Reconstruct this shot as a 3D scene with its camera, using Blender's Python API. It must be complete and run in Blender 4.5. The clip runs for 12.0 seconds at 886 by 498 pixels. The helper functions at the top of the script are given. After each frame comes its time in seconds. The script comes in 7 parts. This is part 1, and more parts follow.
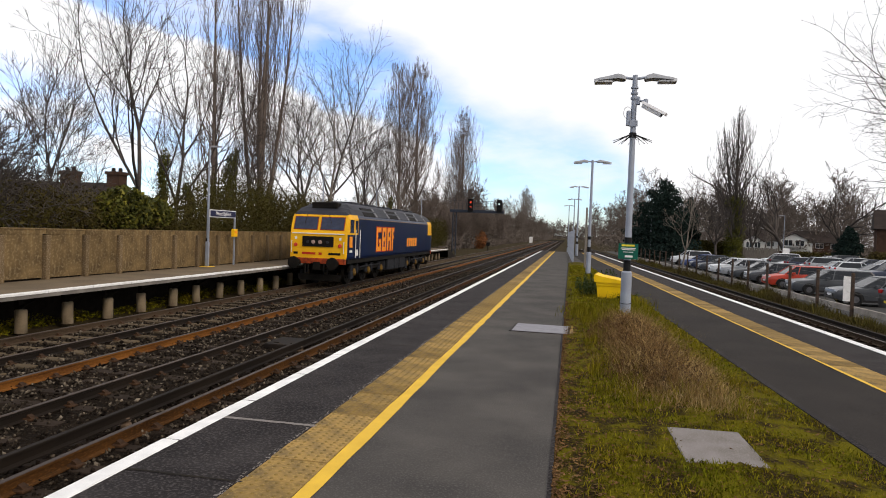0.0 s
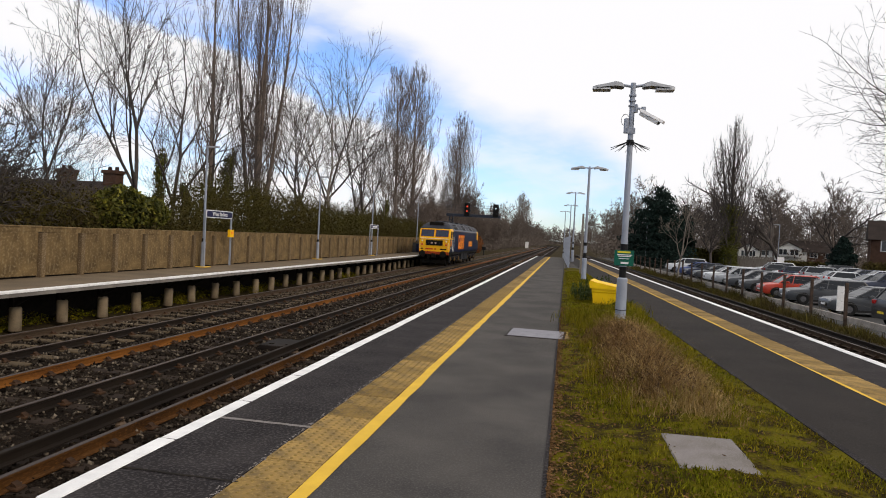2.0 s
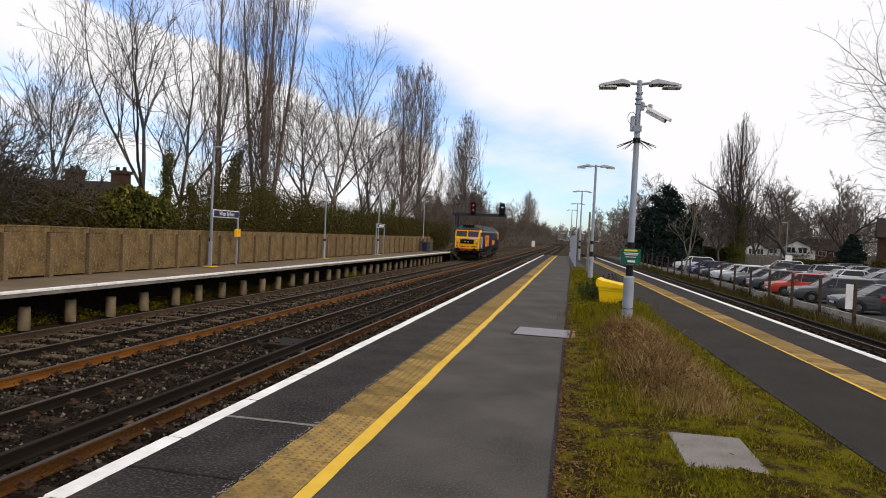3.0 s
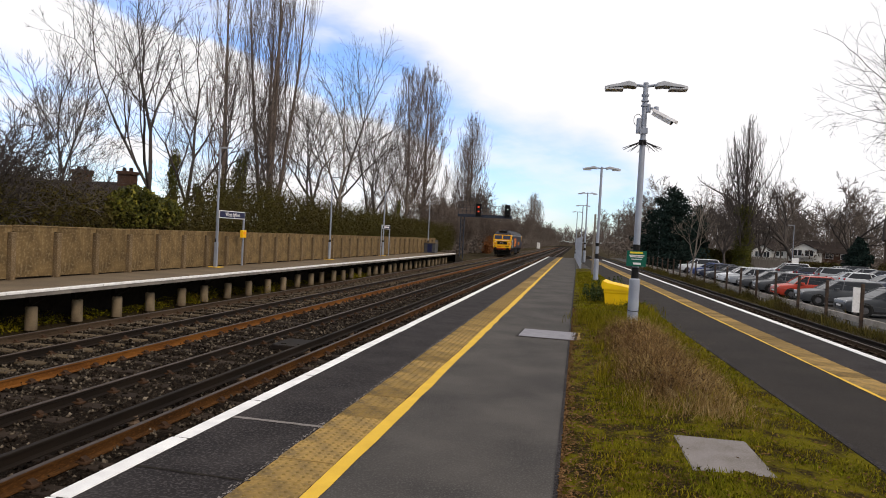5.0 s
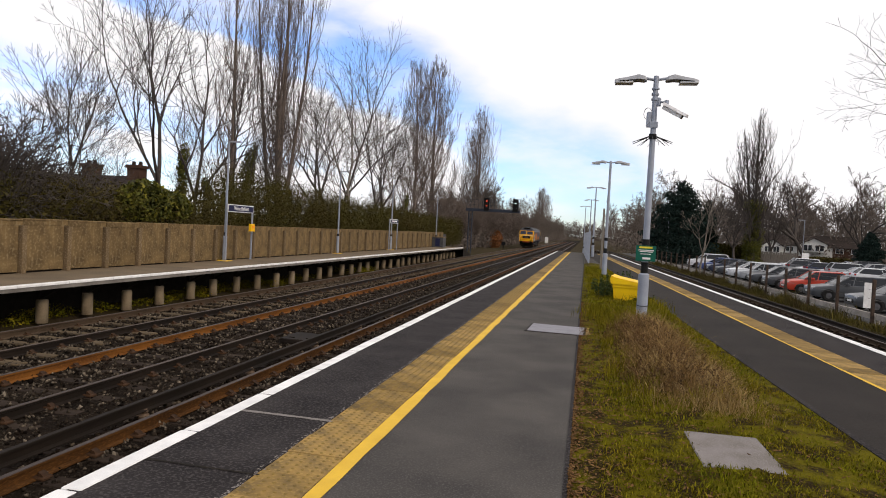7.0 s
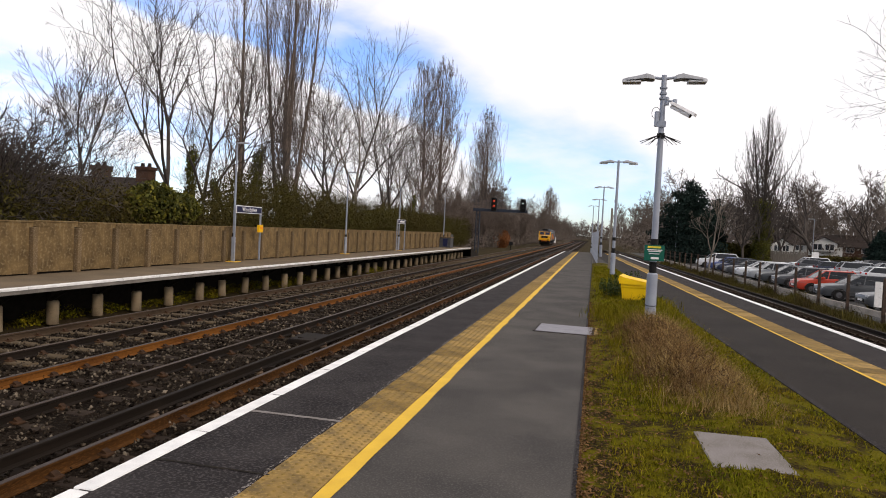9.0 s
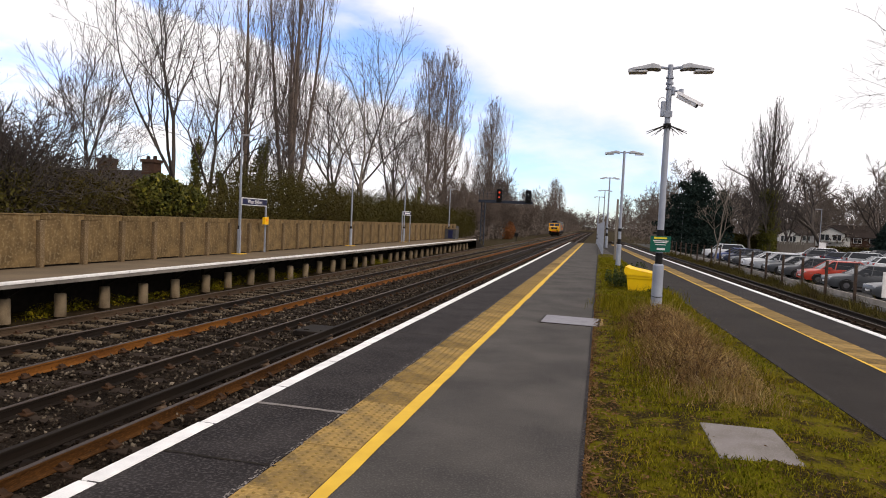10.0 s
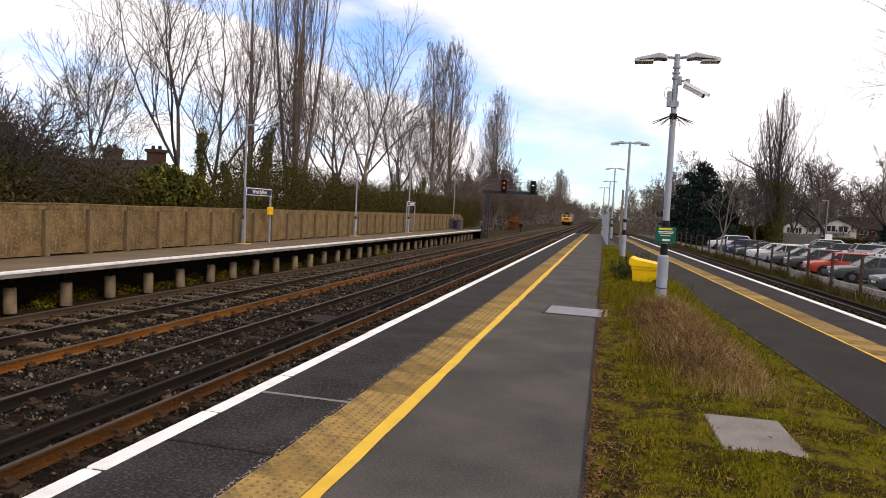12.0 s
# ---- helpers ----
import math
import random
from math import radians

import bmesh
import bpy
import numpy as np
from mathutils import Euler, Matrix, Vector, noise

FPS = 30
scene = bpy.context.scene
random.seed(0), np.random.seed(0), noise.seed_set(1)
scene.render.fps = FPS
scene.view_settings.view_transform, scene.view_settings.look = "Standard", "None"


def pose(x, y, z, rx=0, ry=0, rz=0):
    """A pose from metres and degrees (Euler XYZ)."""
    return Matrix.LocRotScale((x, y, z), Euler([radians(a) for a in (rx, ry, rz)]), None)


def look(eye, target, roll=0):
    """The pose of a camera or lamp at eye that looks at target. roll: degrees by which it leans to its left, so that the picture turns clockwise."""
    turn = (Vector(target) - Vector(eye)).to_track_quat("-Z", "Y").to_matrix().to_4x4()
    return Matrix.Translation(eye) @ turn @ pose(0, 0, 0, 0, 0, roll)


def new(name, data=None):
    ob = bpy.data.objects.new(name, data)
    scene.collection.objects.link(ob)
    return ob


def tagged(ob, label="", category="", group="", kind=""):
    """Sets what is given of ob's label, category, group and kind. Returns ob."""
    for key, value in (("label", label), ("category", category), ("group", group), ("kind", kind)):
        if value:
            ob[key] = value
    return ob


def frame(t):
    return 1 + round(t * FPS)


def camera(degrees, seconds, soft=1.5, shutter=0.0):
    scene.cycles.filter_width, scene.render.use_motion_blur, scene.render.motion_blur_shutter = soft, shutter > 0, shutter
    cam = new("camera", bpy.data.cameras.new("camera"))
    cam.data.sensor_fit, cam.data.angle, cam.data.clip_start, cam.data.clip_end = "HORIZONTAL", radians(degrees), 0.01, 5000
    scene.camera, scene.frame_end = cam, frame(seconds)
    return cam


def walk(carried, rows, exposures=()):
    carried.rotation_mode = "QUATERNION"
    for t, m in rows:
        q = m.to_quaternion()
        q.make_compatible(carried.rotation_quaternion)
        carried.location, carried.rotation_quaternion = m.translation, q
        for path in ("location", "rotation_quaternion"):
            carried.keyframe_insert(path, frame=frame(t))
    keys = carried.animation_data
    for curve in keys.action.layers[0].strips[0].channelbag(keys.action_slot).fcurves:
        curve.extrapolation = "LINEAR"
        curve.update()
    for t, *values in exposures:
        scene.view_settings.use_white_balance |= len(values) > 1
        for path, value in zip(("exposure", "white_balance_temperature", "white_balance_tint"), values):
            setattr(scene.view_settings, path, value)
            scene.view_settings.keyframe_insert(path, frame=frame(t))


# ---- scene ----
# ======== camera ========
EYE = Vector((0.0, 0.0, 1.661))


def aim(yaw, pitch, roll, dx, dy, dz):
    """The hand's sway about the standing point."""
    a, b = radians(yaw), radians(pitch)
    e = EYE + Vector((dx, dy, dz))
    return look(e, e + Vector((math.sin(a) * math.cos(b), math.cos(a) * math.cos(b), math.sin(b))), roll)


cam = camera(67.88, 12.0, soft=1.0)
walk(cam, [(t, aim(*row)) for t, *row in (
    (0, -10.899, -1.524, 2.082, 0.023, 0.019, 0.002), (0.5, -9.955, -1.105, 2.39, 0.02, 0, 0.004), (1, -9.541, -1.021, 2.75, 0.026, -0.009, 0.002),
    (1.5, -9.727, -0.961, 2.74, 0.018, -0.03, 0), (2, -10.546, -1.172, 2.958, 0.01, -0.017, 0.002), (2.5, -10.904, -1.045, 2.976, 0.014, -0.021, -0.002),
    (3, -11.096, -1.282, 2.798, 0.014, -0.008, -0.003), (5, -11.54, -1.184, 2.988, 0.009, -0.013, 0.001), (5.5, -11.871, -1.319, 3.084, 0.003, -0.002, 0.001),
    (6, -12.126, -1.41, 3.068, 0, 0, 0), (6.5, -12.203, -1.655, 3.187, -0.004, 0.007, 0.002), (7, -12.192, -1.72, 3.1, -0.007, 0.008, 0.001),
    (9, -12.847, -1.736, 2.898, -0.011, 0, 0.003), (9.5, -13.048, -2.111, 2.817, -0.011, 0.006, 0.003), (10, -13.275, -2.492, 2.711, -0.013, 0.012, 0.003),
    (10.5, -13.583, -2.887, 2.836, -0.018, 0.017, 0), (11, -13.94, -2.984, 2.727, -0.019, 0.018, -0.001), (11.5, -13.717, -3.035, 2.832, -0.019, 0.022, 0),
    (12, -13.625, -3.333, 2.843, -0.015, 0.029, -0.001))],
    exposures=((0, -0.06, 6650, 13), (1, -0.14, 6650, 13), (2.5, -0.17, 6650, 13), (5, -0.11, 6700, 14), (9, -0.07, 6750, 16), (12, 0.05, 6850, 18)))

# ======== light ========
SUN_EL, SUN_AZ = radians(34), radians(118)      # azimuth from +y towards +x


LANE = (0.3687, -0.0426, 0.9286)        # normal of the cloud bank's edge


def make_world():
    w = bpy.data.worlds.new("sky")
    scene.world = w
    w.use_nodes = True
    nt = w.node_tree
    nt.nodes.clear()
    N = nt.nodes.new
    out, bg = N("ShaderNodeOutputWorld"), N("ShaderNodeBackground")
    sky = N("ShaderNodeTexSky")
    sky.sky_type, sky.sun_disc, sky.sun_elevation, sky.sun_rotation = "NISHITA", False, SUN_EL, SUN_AZ
    sky.air_density, sky.dust_density, sky.ozone_density = 1.0, 0.6, 1.6
    L = nt.links.new

    def math_node(op, a, b=None):
        n = N("ShaderNodeMath")
        n.operation = op
        for k, v in enumerate((a, b)):
            if v is None:
                continue
            if isinstance(v, (int, float)):
                n.inputs[k].default_value = v
            else:
                L(v, n.inputs[k])
        return n.outputs[0]

    def fbm(scale, stretch, rot, detail):
        mp, n = N("ShaderNodeMapping"), N("ShaderNodeTexNoise")
        mp.inputs["Rotation"].default_value, mp.inputs["Scale"].default_value = rot, stretch
        n.inputs["Scale"].default_value, n.inputs["Detail"].default_value, n.inputs["Roughness"].default_value = scale, detail, 0.55
        L(tc.outputs["Generated"], mp.inputs["Vector"])
        L(mp.outputs["Vector"], n.inputs["Vector"])
        return n.outputs["Fac"]
    tc = N("ShaderNodeTexCoord")
    broad = fbm(2.2, (1, 1, 2.4), (0.1, 0.35, 0.3), 7)
    wisp = fbm(5.0, (1, 1, 3.2), (0.2, 0.5, 0.2), 9)
    # a crisp-edged cloud bank below, a lane of clear sky along its edge, soft high cloud above
    dot = N("ShaderNodeVectorMath")
    dot.operation = "DOT_PRODUCT"
    L(tc.outputs["Generated"], dot.inputs[0])
    dot.inputs[1].default_value = LANE
    edge = fbm(9.0, (1, 1, 1.5), (0, 0, 0), 6)

    def ramp(value, lo, hi, to0, to1):
        n = N("ShaderNodeMapRange")
        n.interpolation_type = "SMOOTHSTEP"
        for k, v in (("From Min", lo), ("From Max", hi), ("To Min", to0), ("To Max", to1)):
            n.inputs[k].default_value = v
        L(value, n.inputs["Value"])
        return n.outputs[0]
    side = dot.outputs["Value"]
    crisp = math_node("ADD", side, math_node("MULTIPLY", math_node("SUBTRACT", edge, 0.5), 0.07))
    bank = ramp(crisp, -0.012, 0.012, 1.0, 0.0)
    streaks = ramp(wisp, 0.40, 0.60, 0.35, 1.0)
    depth = ramp(side, -0.16, -0.08, 0.0, 1.0)
    sep = N("ShaderNodeSeparateXYZ")
    L(tc.outputs["Generated"], sep.inputs[0])
    east = sep.outputs["X"]
    bank = math_node("MULTIPLY", math_node("MULTIPLY", bank, math_node("MAXIMUM", depth, streaks)), ramp(math_node("ADD", east, math_node("MULTIPLY", wisp, 0.12)), -0.15, -0.06, 1.0, 0.0))
    soft = math_node("ADD", math_node("ADD", side, ramp(east, 0.02, 0.22, 0.0, 0.10)), math_node("MULTIPLY", math_node("SUBTRACT", broad, 0.5), 0.22))
    high = ramp(soft, 0.055, 0.135, 0.0, 1.0)
    veil = ramp(wisp, 0.42, 0.72, 0.0, 0.6)
    cover = math_node("MAXIMUM", math_node("MAXIMUM", bank, high), veil)
    tint = N("ShaderNodeMixRGB")
    tint.blend_type, tint.inputs["Fac"].default_value, tint.inputs["Color2"].default_value = "MULTIPLY", 1.0, (1.25, 1.5, 1.9, 1)
    L(sky.outputs["Color"], tint.inputs["Color1"])
    mix = N("ShaderNodeMixRGB")
    mix.inputs["Color2"].default_value = (9.1, 9.3, 9.5, 1)
    bg.inputs["Strength"].default_value = 0.12
    L(cover, mix.inputs["Fac"])
    L(tint.outputs["Color"], mix.inputs["Color1"])
    L(mix.outputs["Color"], bg.inputs["Color"])
    L(bg.outputs["Background"], out.inputs["Surface"])


make_world()
sun = new("sun", bpy.data.lights.new("sun", "SUN"))
sun.data.energy, sun.data.angle, sun.data.color = 1.7, radians(12), (1.0, 0.87, 0.70)
sun.matrix_world = look((0, 0, 60), Vector((0, 0, 60)) - Vector((math.sin(SUN_AZ) * math.cos(SUN_EL), math.cos(SUN_AZ) * math.cos(SUN_EL), math.sin(SUN_EL))))
scene.view_settings.exposure = 0.0


# ======== materials ========
def material(name, color, second=None, rough=0.8, metal=0.0, scale=6.0, fine=60.0, bump=0.15, third=None, coverage=0.5, vary=0.0,
             island=False, ramp=(0.35, 0.65), stretch=(1, 1, 1), specular=0.10, distance=0.01):
    """Two scales of variation: broad stains (second colour) and fine grain (third colour and bump)."""
    m = bpy.data.materials.new(name)
    m.use_nodes = True
    nt = m.node_tree
    b = nt.nodes["Principled BSDF"]
    N, L = nt.nodes.new, nt.links.new
    b.inputs["Roughness"].default_value, b.inputs["Metallic"].default_value = rough, metal
    b.inputs["Specular IOR Level"].default_value = specular
    tc, mp = N("ShaderNodeTexCoord"), N("ShaderNodeMapping")
    mp.inputs["Scale"].default_value = stretch
    L(tc.outputs["Object"], mp.inputs["Vector"])
    second = second or tuple(c * 0.75 for c in color)
    third = third or tuple(min(1, c * 1.25) for c in color)
    a, f = N("ShaderNodeTexNoise"), N("ShaderNodeTexNoise")
    a.inputs["Scale"].default_value, a.inputs["Detail"].default_value = scale, 6
    f.inputs["Scale"].default_value, f.inputs["Detail"].default_value = fine, 3
    L(mp.outputs[0], a.inputs["Vector"])
    L(mp.outputs[0], f.inputs["Vector"])
    r1, r2 = N("ShaderNodeValToRGB"), N("ShaderNodeValToRGB")
    r1.color_ramp.elements[0].position, r1.color_ramp.elements[1].position = ramp
    r2.color_ramp.elements[0].position, r2.color_ramp.elements[1].position = 0.50, 0.68
    L(a.outputs["Fac"], r1.inputs["Fac"])
    L(f.outputs["Fac"], r2.inputs["Fac"])
    m1, m2, sc = N("ShaderNodeMixRGB"), N("ShaderNodeMixRGB"), N("ShaderNodeMath")
    m1.inputs["Color1"].default_value, m1.inputs["Color2"].default_value = (*color, 1), (*second, 1)
    m2.inputs["Color2"].default_value = (*third, 1)
    sc.operation, sc.inputs[1].default_value = "MULTIPLY", coverage
    L(r1.outputs["Color"], m1.inputs["Fac"])
    L(m1.outputs["Color"], m2.inputs["Color1"])
    L(r2.outputs["Color"], sc.inputs[0])
    L(sc.outputs[0], m2.inputs["Fac"])
    last = m2.outputs["Color"]
    if vary:
        src = N("ShaderNodeNewGeometry").outputs["Random Per Island"] if island else N("ShaderNodeObjectInfo").outputs["Random"]
        h, mr = N("ShaderNodeHueSaturation"), N("ShaderNodeMapRange")
        mr.inputs["To Min"].default_value, mr.inputs["To Max"].default_value = 1 - vary, 1 + vary
        L(src, mr.inputs["Value"])
        L(mr.outputs[0], h.inputs["Value"])
        L(last, h.inputs["Color"])
        last = h.outputs["Color"]
    L(last, b.inputs["Base Color"])
    if bump:
        bp = N("ShaderNodeBump")
        bp.inputs["Strength"].default_value, bp.inputs["Distance"].default_value = bump, distance
        L(f.outputs["Fac"], bp.inputs["Height"])
        L(bp.outputs[0], b.inputs["Normal"])
    return m


def glow(name, color, strength):
    m = bpy.data.materials.new(name)
    m.use_nodes = True
    b = m.node_tree.nodes["Principled BSDF"]
    b.inputs["Base Color"].default_value = (*color, 1)
    b.inputs["Emission Color"].default_value, b.inputs["Emission Strength"].default_value = (*color, 1), strength
    return m


ASPHALT = material("asphalt_walk", (0.044, 0.041, 0.039), (0.074, 0.068, 0.062), 0.9, scale=1.1, fine=70, bump=0.5, third=(0.125, 0.117, 0.11), coverage=0.45)
ASPHALT_OLD = material("asphalt_edge", (0.014, 0.012, 0.0125), (0.029, 0.0255, 0.0255), 0.92, scale=1.9, fine=48, bump=0.6, third=(0.10, 0.09, 0.088), coverage=0.5)
ASPHALT_BAY = material("asphalt_bay_walk", (0.0155, 0.0132, 0.012), (0.026, 0.022, 0.0195), 0.9, scale=0.9, fine=90, bump=0.3, third=(0.075, 0.07, 0.066), coverage=0.35)
BLISTER = material("tactile_blister", (0.225, 0.150, 0.045), (0.12, 0.085, 0.035), 0.9, scale=5, fine=40)
CARPARK = material("asphalt_carpark", (0.045, 0.045, 0.045), (0.065, 0.064, 0.062), 0.9, scale=0.5, fine=90)
WHITE_LINE = material("white_line_paint", (0.78, 0.78, 0.77), (0.62, 0.62, 0.62), 0.75, scale=5, fine=110, third=(0.4, 0.4, 0.4), coverage=0.25)
YELLOW_LINE = material("yellow_line_paint", (0.68, 0.43, 0.05), (0.58, 0.36, 0.045), 0.75, scale=4, fine=120, third=(0.5, 0.33, 0.06), coverage=0.3)
TACTILE = material("tactile_slab", (0.235, 0.150, 0.050), (0.095, 0.070, 0.038), 0.9, scale=5.0, fine=38, third=(0.35, 0.235, 0.075), vary=0.34, ramp=(0.4, 0.7))
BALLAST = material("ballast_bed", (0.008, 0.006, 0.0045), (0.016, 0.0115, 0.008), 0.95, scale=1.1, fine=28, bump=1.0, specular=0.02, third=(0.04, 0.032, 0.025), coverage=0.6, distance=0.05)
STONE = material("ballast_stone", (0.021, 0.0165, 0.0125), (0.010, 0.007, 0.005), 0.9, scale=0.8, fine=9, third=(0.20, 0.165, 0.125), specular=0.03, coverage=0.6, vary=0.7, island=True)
RUST = material("rusty_rail_side", (0.185, 0.072, 0.014), (0.10, 0.038, 0.010), 0.85, scale=2.5, fine=70, third=(0.25, 0.105, 0.024), bump=0.2, stretch=(1, 0.25, 1))
RUST_DARK = material("dark_rusty_rail_side", (0.080, 0.034, 0.009), (0.038, 0.017, 0.006), 0.85, scale=2.5, fine=70, third=(0.16, 0.07, 0.018), bump=0.2, stretch=(1, 0.25, 1))
RAIL_DARK = material("dark_rail_steel", (0.012, 0.0095, 0.008), (0.022, 0.016, 0.012), 0.7, scale=2, fine=60, metal=0.2, stretch=(1, 0.25, 1))
RAIL_TOP = material("worn_rail_head", (0.085, 0.064, 0.053), (0.05, 0.037, 0.03), 0.5, metal=0.6, scale=2, fine=40, stretch=(1, 0.1, 1), bump=0.05)
RAIL_BROWN = material("brown_rail_side", (0.072, 0.049, 0.031), (0.042, 0.029, 0.019), 0.85, scale=2, fine=60, stretch=(1, 0.25, 1))
CHAIR = material("rail_chair_iron", (0.03, 0.018, 0.012), (0.055, 0.028, 0.014), 0.85)
POT = material("insulator_pot", (0.09, 0.06, 0.04), (0.14, 0.10, 0.07), 0.6)
SLEEPER = material("timber_sleeper", (0.030, 0.021, 0.015), (0.019, 0.013, 0.0095), 0.92, scale=3, fine=50, stretch=(0.2, 1, 1), vary=0.25)
SLEEPER_PALE = material("weathered_sleeper", (0.098, 0.072, 0.043), (0.05, 0.037, 0.024), 0.92, scale=3, fine=50, stretch=(0.2, 1, 1), vary=0.25)
CONCRETE = material("old_concrete", (0.168, 0.113, 0.052), (0.092, 0.062, 0.030), 0.92, scale=2.6, fine=13, third=(0.26, 0.20, 0.115), coverage=0.55, bump=0.5, vary=0.10, distance=0.02)
CONCRETE_POST = material("concrete_post", (0.145, 0.098, 0.05), (0.085, 0.06, 0.033), 0.92, scale=2, fine=45, third=(0.33, 0.27, 0.2), vary=0.15)
PILLAR = material("weathered_concrete_pile", (0.21, 0.165, 0.11), (0.11, 0.085, 0.055), 0.9, scale=2.5, fine=50, vary=0.15)
DECK = material("platform_deck", (0.155, 0.118, 0.078), (0.11, 0.085, 0.058), 0.9, scale=0.8, fine=80)
# near-black: dark parts, and painted shade on the undercroft and wall backing
DARK_PARTS_AND_SHADE = material("dark_parts_and_shade", (0.012, 0.010, 0.008), (0.02, 0.016, 0.012), 0.85)
COPING = material("coping_concrete", (0.20, 0.185, 0.165), (0.12, 0.11, 0.10), 0.9, scale=2, fine=80)
EARTH = material("earth_ground", (0.038, 0.028, 0.017), (0.036, 0.030, 0.012), 0.97, scale=0.6, fine=14, specular=0.02, third=(0.085, 0.065, 0.045), bump=0.6, distance=0.05)
SOIL_GRASS = material("mossy_soil", (0.095, 0.082, 0.006), (0.026, 0.018, 0.008), 0.97, scale=3.2, fine=30, third=(0.12, 0.10, 0.008), bump=0.9, distance=0.04, ramp=(0.44, 0.56), specular=0.02)
GRASS = material("green_grass_blade", (0.112, 0.112, 0.006), (0.155, 0.118, 0.010), 0.8, scale=1.6, fine=6, third=(0.055, 0.075, 0.008), vary=0.6, island=True, bump=0, specular=0.02)
STRAW = material("dry_grass_blade", (0.29, 0.195, 0.070), (0.16, 0.095, 0.034), 0.85, scale=2, fine=9, third=(0.52, 0.41, 0.23), vary=0.45, island=True, bump=0)
DEADWEED = material("dead_weed_stem", (0.088, 0.046, 0.018), (0.145, 0.080, 0.032), 0.9, scale=2, fine=9, vary=0.4, island=True, bump=0)
SEED = material("dark_seed_head", (0.045, 0.026, 0.015), (0.08, 0.045, 0.025), 0.9, vary=0.4, island=True, bump=0)
SLAB = material("cover_slab_concrete", (0.19, 0.172, 0.168), (0.14, 0.125, 0.113), 0.9, scale=5, fine=120, third=(0.33, 0.31, 0.29))
HATCH = material("galvanised_hatch", (0.235, 0.228, 0.25), (0.18, 0.175, 0.195), 0.6, metal=0.3, scale=6, fine=150)
# ======== mesh tools ========
class Mesh:
    """Collects corners and faces of one mesh."""

    def __init__(self):
        self.v, self.f, self.m = [], [], []

    def add(self, verts, faces, mi=0):
        n = len(self.v)
        self.v += [tuple(p) for p in verts]
        self.f += [tuple(i + n for i in q) for q in faces]
        self.m += [mi] * len(faces)
        return self

    def box(self, x0, x1, y0, y1, z0, z1, mi=0, c=0.0):
        """A box, with its upright and top edges chamfered by c."""
        if c <= 0:
            v = [(x, y, z) for z in (z0, z1) for x, y in ((x0, y0), (x1, y0), (x1, y1), (x0, y1))]
            return self.add(v, [(3, 2, 1, 0), (4, 5, 6, 7), (0, 1, 5, 4), (1, 2, 6, 5), (2, 3, 7, 6), (3, 0, 4, 7)], mi)

        def ring(d, z):
            a, b, e, g = x0 + d, x1 - d, y0 + d, y1 - d
            return [(a + c, e, z), (b - c, e, z), (b, e + c, z), (b, g - c, z), (b - c, g, z), (a + c, g, z), (a, g - c, z), (a, e + c, z)]
        v = ring(0, z0) + ring(0, z1 - c) + ring(c * 0.8, z1)
        f = [tuple(range(7, -1, -1)), tuple(range(16, 24))]
        for k in (0, 8):
            f += [(k + i, k + (i + 1) % 8, k + 8 + (i + 1) % 8, k + 8 + i) for i in range(8)]
        return self.add(v, f, mi)

    def tube(self, p, q, r0, r1=None, n=8, mi=0, caps=True):
        r1 = r0 if r1 is None else r1
        p, q = Vector(p), Vector(q)
        d = (q - p).normalized()
        a = d.orthogonal().normalized()
        b = d.cross(a)
        v = []
        for o, r in ((p, r0), (q, r1)):
            v += [o + (a * math.cos(2 * math.pi * i / n) + b * math.sin(2 * math.pi * i / n)) * r for i in range(n)]
        f = [(i, (i + 1) % n, n + (i + 1) % n, n + i) for i in range(n)]
        if caps:
            f += [tuple(range(n - 1, -1, -1)), tuple(range(n, 2 * n))]
        return self.add(v, f, mi)

    def turned(self, p, axis, profile, n=12, mi=0):
        """A turned solid: profile of (distance along the axis, radius)."""
        p, d = Vector(p), Vector(axis).normalized()
        a = d.orthogonal().normalized()
        b = d.cross(a)
        v, f = [], []
        for s, r in profile:
            v += [p + d * s + (a * math.cos(2 * math.pi * i / n) + b * math.sin(2 * math.pi * i / n)) * r for i in range(n)]
        for k in range(len(profile) - 1):
            f += [(k * n + i, k * n + (i + 1) % n, k * n + n + (i + 1) % n, k * n + n + i) for i in range(n)]
        f += [tuple(range(n - 1, -1, -1)), tuple(range((len(profile) - 1) * n, len(profile) * n))]
        return self.add(v, f, mi)

    def prism(self, poly, axis, a, b, mi=0):
        """Extrudes a polygon along x (poly in y, z), y (poly in x, z) or z (poly in x, y)."""
        put = {"x": lambda u, w, s: (s, u, w), "y": lambda u, w, s: (u, s, w), "z": lambda u, w, s: (u, w, s)}[axis]
        n = len(poly)
        v = [put(u, w, a) for u, w in poly] + [put(u, w, b) for u, w in poly]
        f = [tuple(range(n - 1, -1, -1)), tuple(range(n, 2 * n))] + [(i, (i + 1) % n, n + (i + 1) % n, n + i) for i in range(n)]
        return self.add(v, f, mi)

    def data(self, name, mats, smooth=False):
        me = bpy.data.meshes.new(name)
        me.from_pydata(self.v, [], self.f)
        for m in (mats if isinstance(mats, (list, tuple)) else [mats]):
            me.materials.append(m)
        if any(self.m):
            me.polygons.foreach_set("material_index", self.m)
        bm = bmesh.new()
        bm.from_mesh(me)
        bmesh.ops.recalc_face_normals(bm, faces=bm.faces)
        bm.to_mesh(me)
        bm.free()
        if smooth:
            me.shade_smooth()
            me.set_sharp_from_angle(angle=radians(38))
        return me


